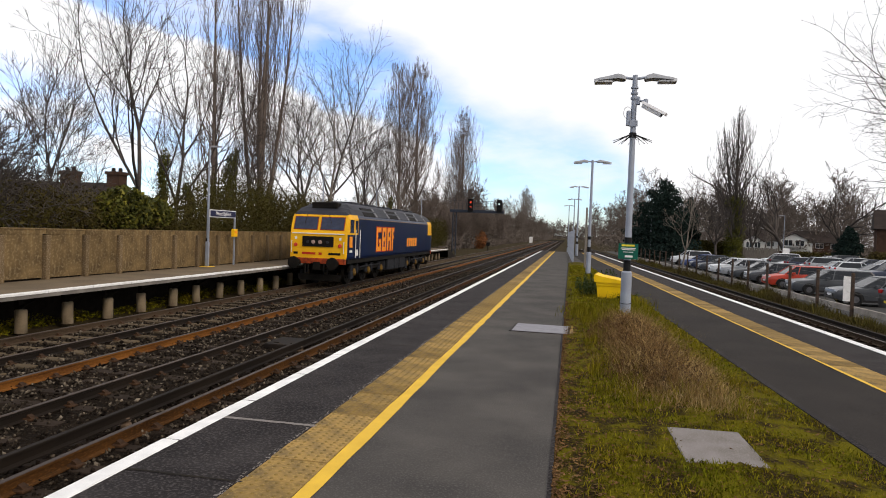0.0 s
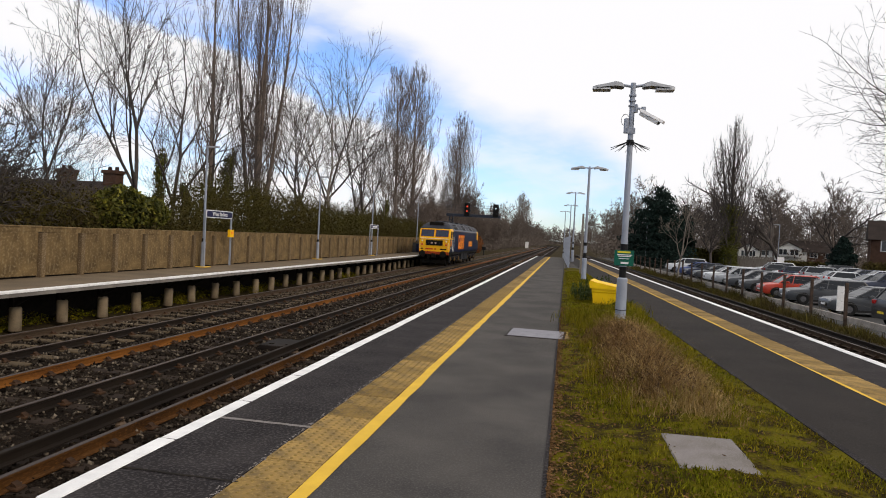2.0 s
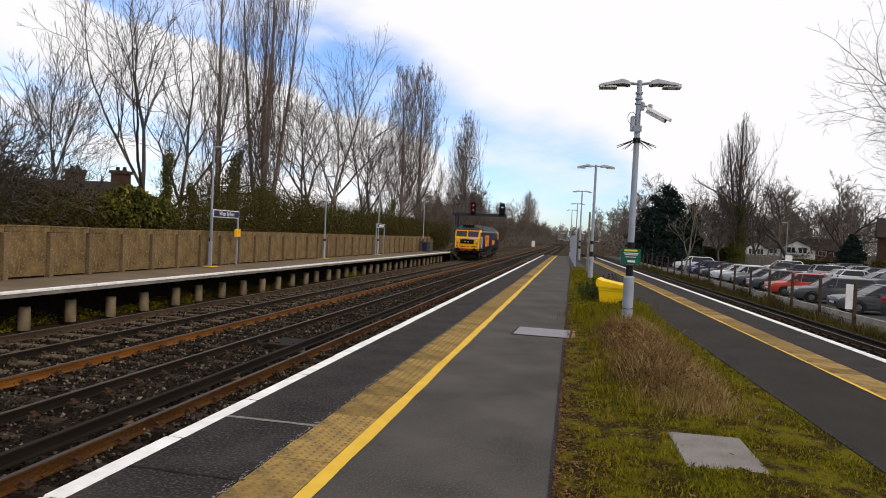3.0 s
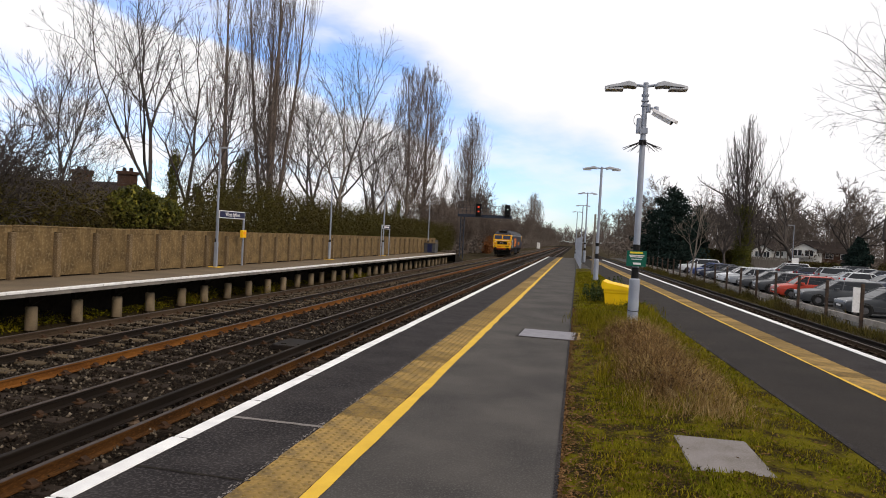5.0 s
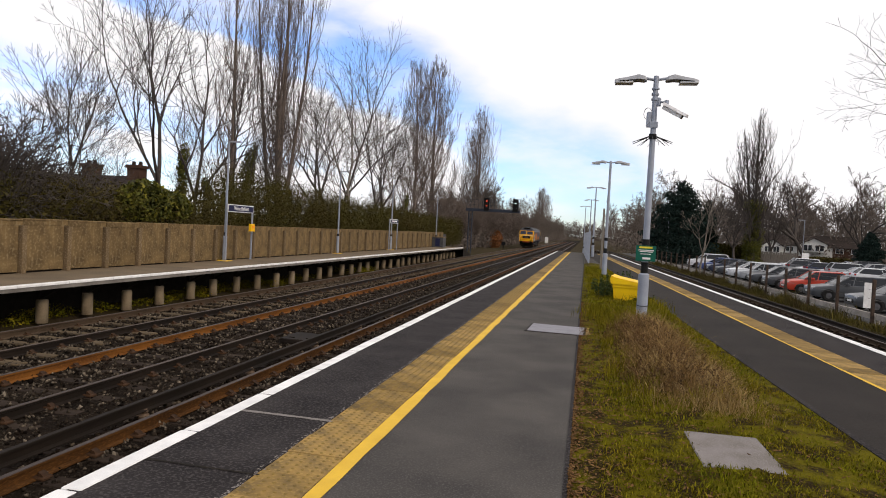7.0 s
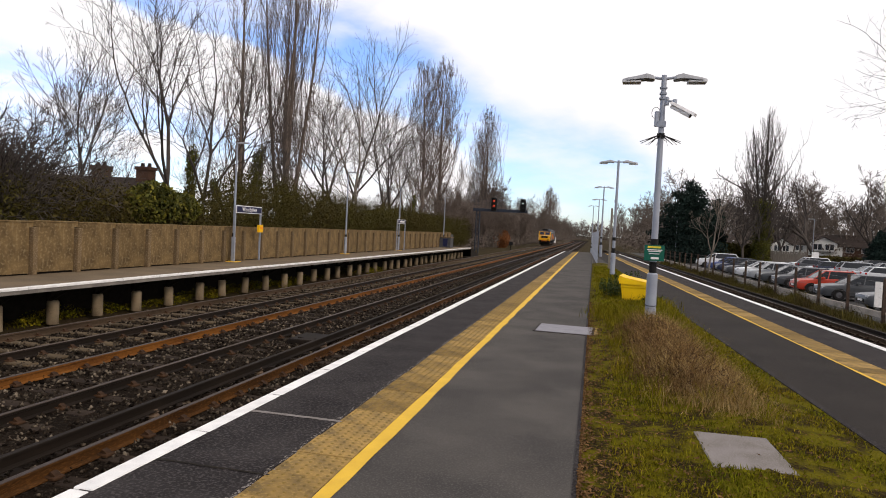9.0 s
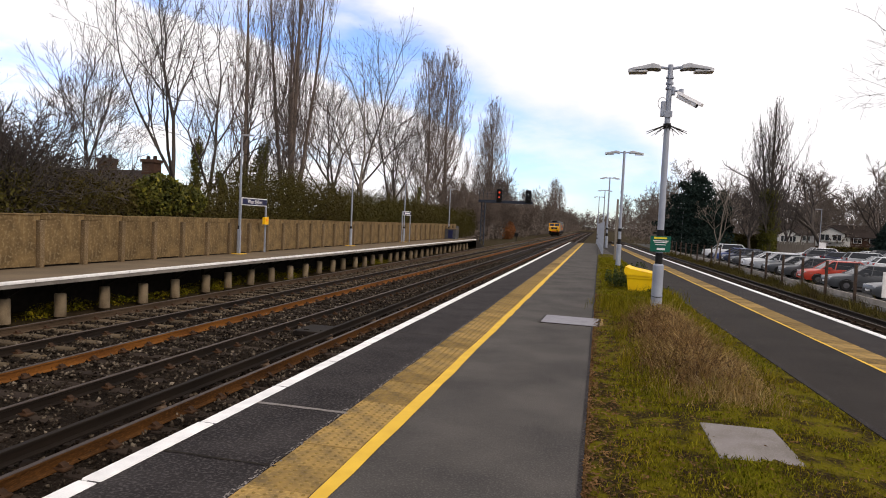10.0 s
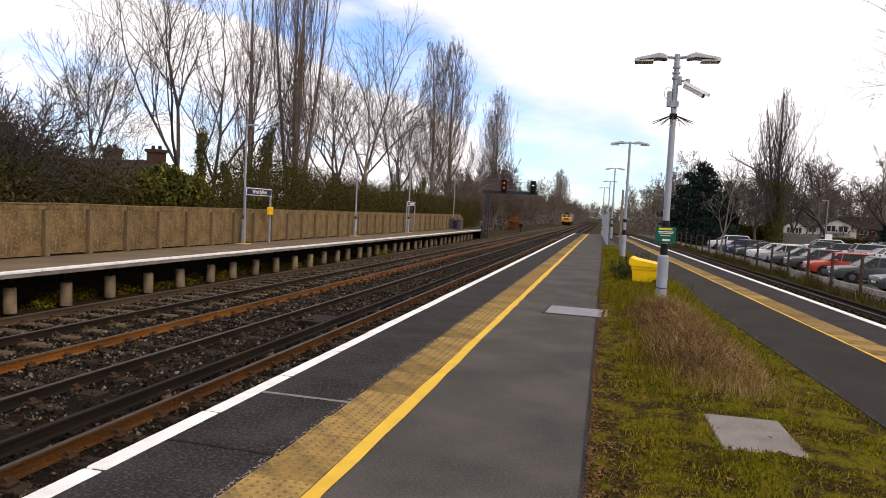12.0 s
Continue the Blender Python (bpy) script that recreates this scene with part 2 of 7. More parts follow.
def part(name, mesh, mats, parent=None, label="", at=None, smooth=False):
    """Links one mesh as one object, under a thing or a part."""
    data = mesh.data(name, mats, smooth) if isinstance(mesh, Mesh) else mesh
    ob = new(name, data)
    ob.parent = parent
    if at is not None:
        ob.matrix_basis = at if isinstance(at, Matrix) else Matrix.Translation(at)
    if label:
        ob["label"] = label
    return ob


def thing(name, label, category, group="", at=None, kind=""):
    ob = tagged(new(name), label, category, group, kind)
    if at is not None:
        ob.matrix_basis = at if isinstance(at, Matrix) else Matrix.Translation(at)
    return ob


def arrays(name, verts, faces, mats, mi=None):
    """A large mesh from numpy arrays (faces all of one size)."""
    me = bpy.data.meshes.new(name)
    verts, faces = np.asarray(verts, dtype=np.float32), np.asarray(faces, dtype=np.int32)
    k = faces.shape[1]
    me.vertices.add(len(verts))
    me.vertices.foreach_set("co", verts.ravel())
    me.loops.add(faces.size)
    me.loops.foreach_set("vertex_index", faces.ravel())
    me.polygons.add(len(faces))
    me.polygons.foreach_set("loop_start", np.arange(len(faces), dtype=np.int32) * k)
    for m in (mats if isinstance(mats, (list, tuple)) else [mats]):
        me.materials.append(m)
    if mi is not None:
        me.polygons.foreach_set("material_index", np.asarray(mi, dtype=np.int32))
    me.update(calc_edges=True)
    me.validate()
    return me


def structure(name, mesh, mats, label="", smooth=False):
    ob = part(name, mesh, mats, None, label, smooth=smooth)
    ob["kind"] = "structure"
    return ob
# ======== ground, tracks, platforms ========
RAIL_Z, BED_Z = -0.915, -1.09
T1, T2, T3 = -4.54, -7.82, -10.78        # centre lines of the three tracks beside the island
LEAN = -0.040                            # the bay line and the car park run at a slight angle


def rx(x, y):
    return x + LEAN * (y - 10)


def ground():
    m = Mesh()
    m.add([(-2500, -600, -1.22), (2500, -600, -1.22), (2500, 4200, -1.22), (-2500, 4200, -1.22)], [(0, 1, 2, 3)])
    structure("ground", m, EARTH, "brown earth and rough grass beside the railway")
    # ballast bed with shoulders
    m = Mesh()
    poly = [(-12.4, -1.21), (-12.0, BED_Z - 0.03), (-9.4, BED_Z), (-6.2, BED_Z + 0.01), (-3.2, BED_Z), (-2.9, -1.21)]
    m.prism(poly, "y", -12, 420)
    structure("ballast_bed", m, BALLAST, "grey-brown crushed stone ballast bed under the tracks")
    m = Mesh()
    m.add([(rx(4.7, -12), -12, -1.12), (rx(10.3, -12), -12, -1.12), (rx(10.3, 130), 130, -1.12), (rx(4.7, 130), 130, -1.12)], [(0, 1, 2, 3)])
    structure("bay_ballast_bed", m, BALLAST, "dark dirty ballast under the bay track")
    m = Mesh()
    a, b = -12, 140
    m.add([(rx(11.6, a), a, -1.18), (90, a, -1.18), (90, b, -1.18), (rx(11.6, b), b, -1.18)] + [(rx(11.6, a), a, -1.23), (rx(11.6, b), b, -1.23)],
          [(0, 1, 2, 3), (0, 3, 5, 4)])
    structure("car_park", m, CARPARK, "grey asphalt car park surface behind the fence")


def stones():
    """Loose ballast between and beside the rails."""
    rng = np.random.default_rng(3)
    octa = np.array([(1, 0, 0), (-1, 0, 0), (0, 1, 0), (0, -1, 0), (0, 0, 1), (0, 0, -1)], float)
    tri = np.array([(0, 2, 4), (2, 1, 4), (1, 3, 4), (3, 0, 4), (2, 0, 5), (1, 2, 5), (3, 1, 5), (0, 3, 5)])
    n = 34000
    y = 3.5 + 46 * rng.random(n) ** 1.6
    x = rng.uniform(-12.6, -4.9, n)
    z = np.where(x < -12.05, -1.17, BED_Z) + rng.uniform(-0.012, 0.03, n)
    s = rng.uniform(0.02, 0.055, n)[:, None, None] * rng.uniform(0.6, 1.3, (n, 6, 1)) * rng.uniform(0.7, 1.25, (n, 1, 3))
    s = s * np.clip(y / 9, 0.55, 1)[:, None, None]
    ang = rng.uniform(0, 6.28, n)
    til = rng.uniform(0, 6.28, n)
    v = octa[None] * s
    c, sn = np.cos(til)[:, None], np.sin(til)[:, None]
    v = np.stack([v[..., 0], v[..., 1] * c - v[..., 2] * sn, v[..., 1] * sn + v[..., 2] * c], -1)
    c, sn = np.cos(ang)[:, None], np.sin(ang)[:, None]
    v = np.stack([v[..., 0] * c - v[..., 1] * sn, v[..., 0] * sn + v[..., 1] * c, v[..., 2]], -1)
    v += np.stack([x, y, z], -1)[:, None]
    f = (tri[None] + 6 * np.arange(n)[:, None, None]).reshape(-1, 3)
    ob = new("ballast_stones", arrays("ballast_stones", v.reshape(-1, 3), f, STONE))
    tagged(ob, "loose grey and brown ballast stones between the rails", "ballast", kind="stuff")


def rail_mesh(y0, y1, side, top=None, head=0.07, height=0.155):
    """A flat-bottomed rail, its foot at z = 0."""
    h = head / 2
    poly = [(-0.068, 0), (0.068, 0), (0.068, 0.012), (0.012, 0.028), (0.012, height - 0.045), (h, height - 0.034), (h, height - 0.006), (h - 0.008, height),
            (-h + 0.008, height), (-h, height - 0.006), (-h, height - 0.034), (-0.012, height - 0.045), (-0.012, 0.028), (-0.068, 0.012)]
    m = Mesh()
    m.prism(poly, "y", y0, y1)
    m.m[2 + 7] = 1
    m.m[2 + 6] = m.m[2 + 8] = 1
    me = bpy.data.meshes.new("rail")
    me.from_pydata(m.v, [], m.f)
    me.materials.append(side)
    me.materials.append(top or RAIL_TOP)
    me.polygons.foreach_set("material_index", m.m)
    return me


def chair_mesh():
    m = Mesh()
    m.box(-0.15, 0.15, -0.07, 0.07, 0, 0.03, c=0.012)
    for s in (-1, 1):
        m.prism([(s * 0.05, 0.03), (s * 0.12, 0.03), (s * 0.10, 0.055), (s * 0.055, 0.075)], "y", -0.04, 0.04)
    return m.data("chair", CHAIR)


def pot_mesh():
    m = Mesh()
    m.turned((0, 0, 0), (0, 0, 1), [(0, 0.075), (0.03, 0.085), (0.06, 0.06), (0.09, 0.08), (0.115, 0.05)], n=8)
    return m.data("insulator", POT)


def track(x, near, far, sides, cond, sleeper_mat, name_label, lean=0.0, span=(-10, 300), chairs=(4, 44), gap=0.72):
    t = thing("track", name_label, "railway track", "tracks through the station", kind="structure")
    t.matrix_basis = pose(x, 0, 0, 0, 0, 0) if not lean else Matrix.Translation((x, 0, 0)) @ pose(0, 0, 0, 0, 0, math.degrees(math.atan(-lean)))
    foot = RAIL_Z - 0.155
    for s, side in zip((1, -1), sides):
        part("rail", rail_mesh(span[0], span[1], side), None, t, "steel running rail", (s * 0.7525, 0, foot))
    if cond:
        xc, side = cond
        part("conductor_rail", rail_mesh(span[0], span[1], side, RAIL_DARK, head=0.075, height=0.15), None, t, "raised electric conductor rail", (xc, 0, RAIL_Z + 0.076 - 0.15))
    sl = Mesh()
    sl.box(-1.3, 1.3, -0.125, 0.125, -0.16, 0.0, c=0.015)
    sm = sl.data("sleeper", sleeper_mat)
    rnd = random.Random(int(abs(x) * 100))
    ys = [near + i * gap for i in range(int((far - near) / gap))]
    for y in ys:
        part("sleeper", sm, None, t, at=pose(rnd.uniform(-0.04, 0.04), y, foot + (0.012 if sleeper_mat is SLEEPER_PALE else -0.006), 0, 0, rnd.uniform(-0.8, 0.8)))
    rest = Mesh()
    y = ys[-1] + gap
    while y < span[1]:
        rest.box(-1.3, 1.3, y - 0.125, y + 0.125, foot - 0.16, foot + 0.004)
        y += gap
    tagged(part("far_sleepers", rest, sleeper_mat, t), kind="stuff")
    cm, pm = chair_mesh(), pot_mesh()
    for y in ys:
        if chairs[0] < y < chairs[1]:
            for s in (1, -1):
                if sides[0 if s > 0 else 1]:
                    part("chair", cm, None, t, at=(s * 0.7525, y, foot + 0.004))
    if cond:
        for y in ys[::4]:
            part("insulator", pm, None, t, at=(cond[0], y, foot - 0.01))
    return t


def cable_trough():
    t = thing("track_cover", "dark grey flat cable cover plate between the rails", "cover plate", at=(-6.15, 14.05, BED_Z + 0.03))
    m = Mesh()
    m.box(-0.42, 0.42, -0.48, 0.48, 0, 0.10, c=0.02)
    part("lid", m, RAIL_DARK, t)
    for s in (-0.2, 0.2):
        m = Mesh()
        m.box(s - 0.06, s + 0.06, -0.3, -0.26, 0.10, 0.115)
        part("lifting_bar", m, DARK_PARTS_AND_SHADE, t)


EDGE_X, END_Y = -2.95, 70.0
GL = -0.06            # where the walk meets the grass


def island_platform():
    p = tagged(new("island_platform"), "asphalt island platform with painted edge lines", "platform", kind="structure")
    a = -8.0
    # core, below the surfacing
    m = Mesh()
    for side in (0,):
        m.add([(EDGE_X + 0.06, a, -0.08), (rx(4.9, a), a, -0.08), (rx(4.9, END_Y), END_Y, -0.08), (EDGE_X + 0.06, END_Y, -0.08),
               (EDGE_X + 0.06, a, -1.2), (rx(4.9, a), a, -1.2), (rx(4.9, END_Y), END_Y, -1.2), (EDGE_X + 0.06, END_Y, -1.2)],
              [(0, 1, 2, 3), (0, 4, 5, 1), (1, 5, 6, 2), (2, 6, 7, 3), (3, 7, 4, 0)])
    part("platform_core", m, COPING, p, "weathered brick and concrete platform wall")

    def strip(name, x0, x1, z0, z1, mat, skew, y0=a, y1=END_Y, label=""):
        g = (lambda x, y: rx(x, y)) if skew else (lambda x, y: x)
        k = Mesh()
        ys = [y0 + (y1 - y0) * i / 12 for i in range(13)]
        for u, w in zip(ys, ys[1:]):
            k.add([(g(x0, u), u, z0), (g(x1, u), u, z0), (g(x1, w), w, z0), (g(x0, w), w, z0), (g(x0, u), u, z1), (g(x1, u), u, z1), (g(x1, w), w, z1), (g(x0, w), w, z1)],
                  [(3, 2, 1, 0), (4, 5, 6, 7), (0, 1, 5, 4), (1, 2, 6, 5), (2, 3, 7, 6), (3, 0, 4, 7)])
        return part(name, k, mat, p, label)
    strip("edge_surface", EDGE_X + 0.02, -2.03, -0.079, -0.004, ASPHALT_OLD, False, label="dark worn asphalt edge strip")
    strip("walk_surface", -1.592, GL, -0.079, -0.002, ASPHALT, False, label="smooth grey asphalt walkway")
    strip("bay_walk_surface", 2.34, 3.615, -0.079, -0.003, ASPHALT_BAY, True, label="smooth grey asphalt walkway")
    strip("bay_edge_surface", 4.09, 4.94, -0.079, -0.004, ASPHALT_OLD, True, label="dark worn asphalt edge strip")
    strip("grass_edging", GL, GL + 0.03, -0.079, 0.004, ASPHALT_OLD, False, label="thin dark edging beside the grass")
    strip("bay_grass_edging", 2.27, 2.34, -0.079, 0.004, ASPHALT_OLD, True)
    # edge copings, each with its own joint
    rnd = random.Random(5)
    for i in range(70):
        y0 = a + 1.22 * i + 0.35
        if y0 > END_Y:
            break
        m = Mesh()
        m.box(EDGE_X - 0.03, EDGE_X + 0.112, y0 + 0.006, y0 + 1.212, -0.16, 0.0, c=0.008)
        part("coping_stone", m, WHITE_LINE, p, at=(rnd.uniform(-0.004, 0.004), 0, rnd.uniform(-0.002, 0.002)))
        m = Mesh()
        y1 = y0 + 1.212
        v = [(rx(4.94, y0), y0 + .006), (rx(5.10, y0), y0 + .006), (rx(5.10, y1), y1), (rx(4.94, y1), y1)]
        m.prism(v, "z", -0.14, 0.001)
        part("coping_stone", m, WHITE_LINE, p)
    # painted yellow lines
    rough = random.Random(2)
    for skew, x0, x1 in ((False, -1.590, -1.477), (True, 3.57, 3.62)):
        k = Mesh()
        y = a
        px0, px1 = x0, x1
        while y < END_Y - 0.6:
            q = y + 0.5
            nx0, nx1 = x0 + rough.uniform(-0.008, 0.008), x1 + rough.uniform(-0.012, 0.012)
            o0, o1 = (LEAN * (y - 10), LEAN * (q - 10)) if skew else (0, 0)
            k.add([(px0 + o0, y, 0.003), (px1 + o0, y, 0.003), (nx1 + o1, q, 0.003), (nx0 + o1, q, 0.003)], [(0, 1, 2, 3)])
            px0, px1, y = nx0, nx1, q
        part("yellow_line", k, YELLOW_LINE, p, "hand-painted yellow safety line")
    # tactile slabs
    fine, plain, bay = Mesh(), Mesh(), Mesh()
    for mm, w in ((fine, 0.43), (plain, 0.43), (bay, 0.47)):
        mm.box(-w / 2 + 0.002, w / 2 - 0.002, 0.002, 0.398, -0.06, 0.0, c=0.003)
    for i in range(6):
        for j in range(6):
            cx, cy, r = -0.179 + 0.0716 * i, 0.033 + 0.0667 * j, 0.0135
            fine.add([(cx + r * math.cos(k), cy + r * math.sin(k), 0.0) for k in (0, 1.047, 2.094, 3.1416, 4.189, 5.236)] +
                     [(cx + r * 0.6 * math.cos(k), cy + r * 0.6 * math.sin(k), 0.006) for k in (0, 1.047, 2.094, 3.1416, 4.189, 5.236)],
                     [(k, (k + 1) % 6, 6 + (k + 1) % 6, 6 + k) for k in range(6)] + [(6, 7, 8, 9, 10, 11)], 1)
    fd, pd, bd = fine.data("tactile_slab", [TACTILE, BLISTER]), plain.data("tactile_slab", TACTILE), bay.data("tactile_slab", TACTILE)
    rnd = random.Random(8)
    for i in range(-28, 180):
        y = 1.2 + 0.4 * i
        if y > END_Y - 0.5:
            break
        part("tactile_slab", fd if y < 22 else pd, None, p, at=pose(-1.810 + rnd.uniform(-0.003, 0.003), y, rnd.uniform(-0.003, 0.003), 0, 0, rnd.uniform(-0.3, 0.3)))
        part("tactile_slab", bd, None, p, at=pose(rx(3.855, y), y, rnd.uniform(-0.003, 0.003), 0, 0, 2.3))
    # pale joint lines across the edge strip
    for y, w, mat in ((5.2, 0.024, SLAB), (3.92, 0.012, DARK_PARTS_AND_SHADE), (9.2, 0.012, DARK_PARTS_AND_SHADE), (15.5, 0.012, DARK_PARTS_AND_SHADE)):
        k = Mesh()
        x = EDGE_X + 0.115
        while x < -2.04:
            k.add([(x, y + rnd.uniform(-.008, .008) - w, 0.0), (x + 0.105, y - w, 0.0), (x + 0.105, y + w, 0.0), (x, y + rnd.uniform(-.006, .006) + w, 0.0)], [(0, 1, 2, 3)])
            x += 0.105
        part("surface_joint", k, mat, p, "pale repaired joint across the edge strip")
    # pale chips of worn mortar beside the tactile slabs
    m = Mesh()
    for i in range(900):
        y = 2.2 + 20 * rnd.random() ** 1.6
        x, s = -2.04 + rnd.gauss(0, 0.012), rnd.uniform(0.002, 0.006)
        m.add([(x - s, y - s * 2, -0.001), (x + s, y - s, -0.001), (x + s, y + s * 2, 0.001), (x - s, y + s, 0.001)], [(0, 1, 2, 3)])
    tagged(part("mortar_chips", m, SLAB, p), kind="stuff")
    # end ramp
    m = Mesh()
    m.add([(EDGE_X, END_Y, -0.01), (rx(4.9, END_Y), END_Y, -0.01), (rx(4.9, 77), 77, -0.9), (EDGE_X, 77, -0.9), (EDGE_X, END_Y, -1.2), (rx(4.9, END_Y), END_Y, -1.2), (rx(4.9, 77), 77, -1.2), (EDGE_X, 77, -1.2)],
          [(0, 1, 2, 3), (0, 3, 7, 4), (1, 5, 6, 2), (2, 6, 7, 3)])
    part("end_ramp", m, ASPHALT, p, "asphalt ramp at the platform end")
    # grass bed
    rng = random.Random(4)
    m = Mesh()
    nx, ny = 26, 90
    y0, y1 = a, 42.0
    for j in range(ny + 1):
        y = y0 + (y1 - y0) * (j / ny)
        for i in range(nx + 1):
            f = i / nx
            x = (GL + 0.03) * (1 - f) + rx(2.27, y) * f
            hump = 0.06 * math.sin(math.pi * f) + 0.035 * noise.noise((x * 1.3, y * 1.3, 0)) * math.sin(math.pi * f)
            m.v.append((x, y, -0.005 + hump))
    m.f = [(j * (nx + 1) + i, j * (nx + 1) + i + 1, (j + 1) * (nx + 1) + i + 1, (j + 1) * (nx + 1) + i) for j in range(ny) for i in range(nx)]
    m.m = [0] * len(m.f)
    part("grass_bed", m, SOIL_GRASS, p, "mossy grass strip down the middle", smooth=True)
    m = Mesh()
    m.add([(GL + 0.06, 42, -0.003), (rx(2.27, 42), 42, -0.003), (rx(2.27, END_Y), END_Y, -0.003), (GL + 0.06, END_Y, -0.003)], [(0, 1, 2, 3)])
    part("far_walk_surface", m, ASPHALT, p)


LZ = -0.10
LX, WALL_X = -12.24, -14.5


def left_platform():
    p = tagged(new("far_platform"), "narrow concrete platform on short piles", "platform", kind="structure")
    y0, y1 = -6.0, 66.5
    m = Mesh()
    m.box(WALL_X - 0.3, LX - 0.14, y0, y1, LZ - 0.13, LZ)
    part("deck", m, DECK, p, "sandy brown concrete deck")
    m = Mesh()
    m.box(LX - 0.11, LX - 0.02, y0, y1, LZ - 0.15, LZ - 0.056)
    part("fascia", m, COPING, p, "grey concrete edge beam")
    rnd = random.Random(11)
    y = y0
    while y < y1:
        m = Mesh()
        m.box(LX - 0.139, LX, y + 0.005, min(y + 1.52, y1) - 0.005, LZ - 0.055, LZ + 0.004, c=0.008)
        part("edge_slab", m, WHITE_LINE, p, at=(rnd.uniform(-0.006, 0.006), 0, rnd.uniform(-0.004, 0.004)))
        y += 1.52
    m = Mesh()
    m.turned((0, 0, 0), (0, 0, 1), [(0, 0.142), (0.54, 0.138), (0.575, 0.12)], n=12)
    pile = m.data("pile", PILLAR, smooth=True)
    m = Mesh()
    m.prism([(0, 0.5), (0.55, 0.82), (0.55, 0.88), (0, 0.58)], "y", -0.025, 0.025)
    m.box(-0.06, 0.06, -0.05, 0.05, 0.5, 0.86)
    brk = m.data("bracket", DARK_PARTS_AND_SHADE)
    y = 10.50
    k = 0
    while y < y1:
        yy = y + rnd.uniform(-0.05, 0.05)
        part("pile", pile, None, p, at=pose(-12.95 + rnd.uniform(-0.06, 0.06), yy, -1.2 + rnd.uniform(0.02, 0.09), rnd.uniform(-1.5, 1.5), rnd.uniform(-1.5, 1.5), rnd.uniform(0, 90)))
        part("bracket", brk, None, p, at=(-13.0, yy, -1.12))
        y += 1.556
        k += 1
    # the shade under the deck is put into this wall's near-black colour
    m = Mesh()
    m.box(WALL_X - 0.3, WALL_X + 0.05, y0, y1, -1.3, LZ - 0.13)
    part("rear_shade_wall", m, DARK_PARTS_AND_SHADE, p, "wall at the back of the undercroft, near-black to paint in its shade")
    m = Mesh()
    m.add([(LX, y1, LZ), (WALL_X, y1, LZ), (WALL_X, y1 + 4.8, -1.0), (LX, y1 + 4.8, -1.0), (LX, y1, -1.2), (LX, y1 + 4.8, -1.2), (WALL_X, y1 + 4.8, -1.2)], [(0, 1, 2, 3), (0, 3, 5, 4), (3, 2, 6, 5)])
    part("end_ramp", m, DARK_PARTS_AND_SHADE, p, "dark end ramp down to the track")


def boundary_wall():
    w = tagged(new("wall_west"), "stained panelled concrete wall behind the far platform", "wall", kind="structure")
    top = 1.30
    gap = 1.534
    rnd = random.Random(21)
    n0 = -13
    ys = [14.60 + gap * i for i in range(n0, 34)]
    panel, post = Mesh(), Mesh()
    panel.box(-0.06, 0.0, 0.075, gap - 0.118, 0.05, 1.275)
    panel.box(-0.06, 0.015, 0.002, gap - 0.002, 1.275, 1.405, c=0.004)
    pd = panel.data("wall_panel", CONCRETE)
    post.box(-0.12, 0.10, -0.075, 0.075, 0, 1.26, c=0.012)
    qd = post.data("wall_post", CONCRETE_POST)
    cap = Mesh()
    cap.box(-0.13, 0.03, 0.004, gap - 0.004, 1.405, 1.44, c=0.01)
    cd = cap.data("coping", CONCRETE)
    for y in ys:
        dz = rnd.uniform(-0.012, 0.012)
        part("wall_post", qd, None, w, at=pose(WALL_X, y, LZ, rnd.uniform(-0.5, 0.5), rnd.uniform(-0.5, 0.5), 0))
        part("wall_panel", pd, None, w, at=pose(WALL_X, y, LZ + dz, 0, rnd.uniform(-0.7, 0.7), 0))
        part("coping", cd, None, w, at=pose(WALL_X, y, LZ + dz + 0.001, 0, 0, 0))
    # near-black sheet paints the shadow lines below the panels and beside the posts
    m = Mesh()
    m.box(WALL_X - 0.16, WALL_X - 0.07, ys[0], ys[-1] + gap, LZ, 1.27)
    part("wall_shade_backing", m, DARK_PARTS_AND_SHADE, w)


ground()
stones()
track(T1, 2, 62, (RAIL_DARK, RUST_DARK), (-1.14, RAIL_DARK), SLEEPER, "rust-sided platform track with conductor rail", chairs=(3, 40))
track(T2, 4, 70, (RAIL_DARK, RUST), None, SLEEPER, "through track with one rusty rail on timber sleepers", chairs=(5, 50))
track(T3, 6, 80, (RAIL_DARK, RAIL_BROWN), None, SLEEPER_PALE, "far platform track on pale weathered sleepers", chairs=(8, 50))
track(rx(8.22, 0), 4, 62, (RAIL_BROWN, RAIL_DARK), (1.14, RAIL_DARK), SLEEPER, "overgrown dark bay track beside the car park", lean=LEAN, chairs=(10, 40), span=(-10, 140))
cable_trough()
island_platform()
left_platform()
boundary_wall()
# ======== locomotive ========
LOCO_YELLOW = material("warning_yellow_paint", (0.78, 0.42, 0.012), (0.66, 0.34, 0.012), 0.42, scale=1.2, fine=30, bump=0.02, coverage=0.15)
LOCO_BLUE = material("dark_blue_paint", (0.002, 0.010, 0.046), (0.0018, 0.008, 0.032), 0.32, scale=1.0, fine=25, bump=0.02, third=(0.005, 0.013, 0.04), coverage=0.2)
LOCO_GREY = material("grey_roof_paint", (0.036, 0.038, 0.048), (0.021, 0.022, 0.028), 0.6, scale=1.1, fine=20, bump=0.05)
LOCO_GRILLE = material("roof_grille", (0.16, 0.16, 0.17), (0.09, 0.09, 0.10), 0.6, fine=50)
LOCO_BLACK = material("black_underframe", (0.005, 0.0045, 0.004), (0.012, 0.010, 0.008), 0.75, scale=3)
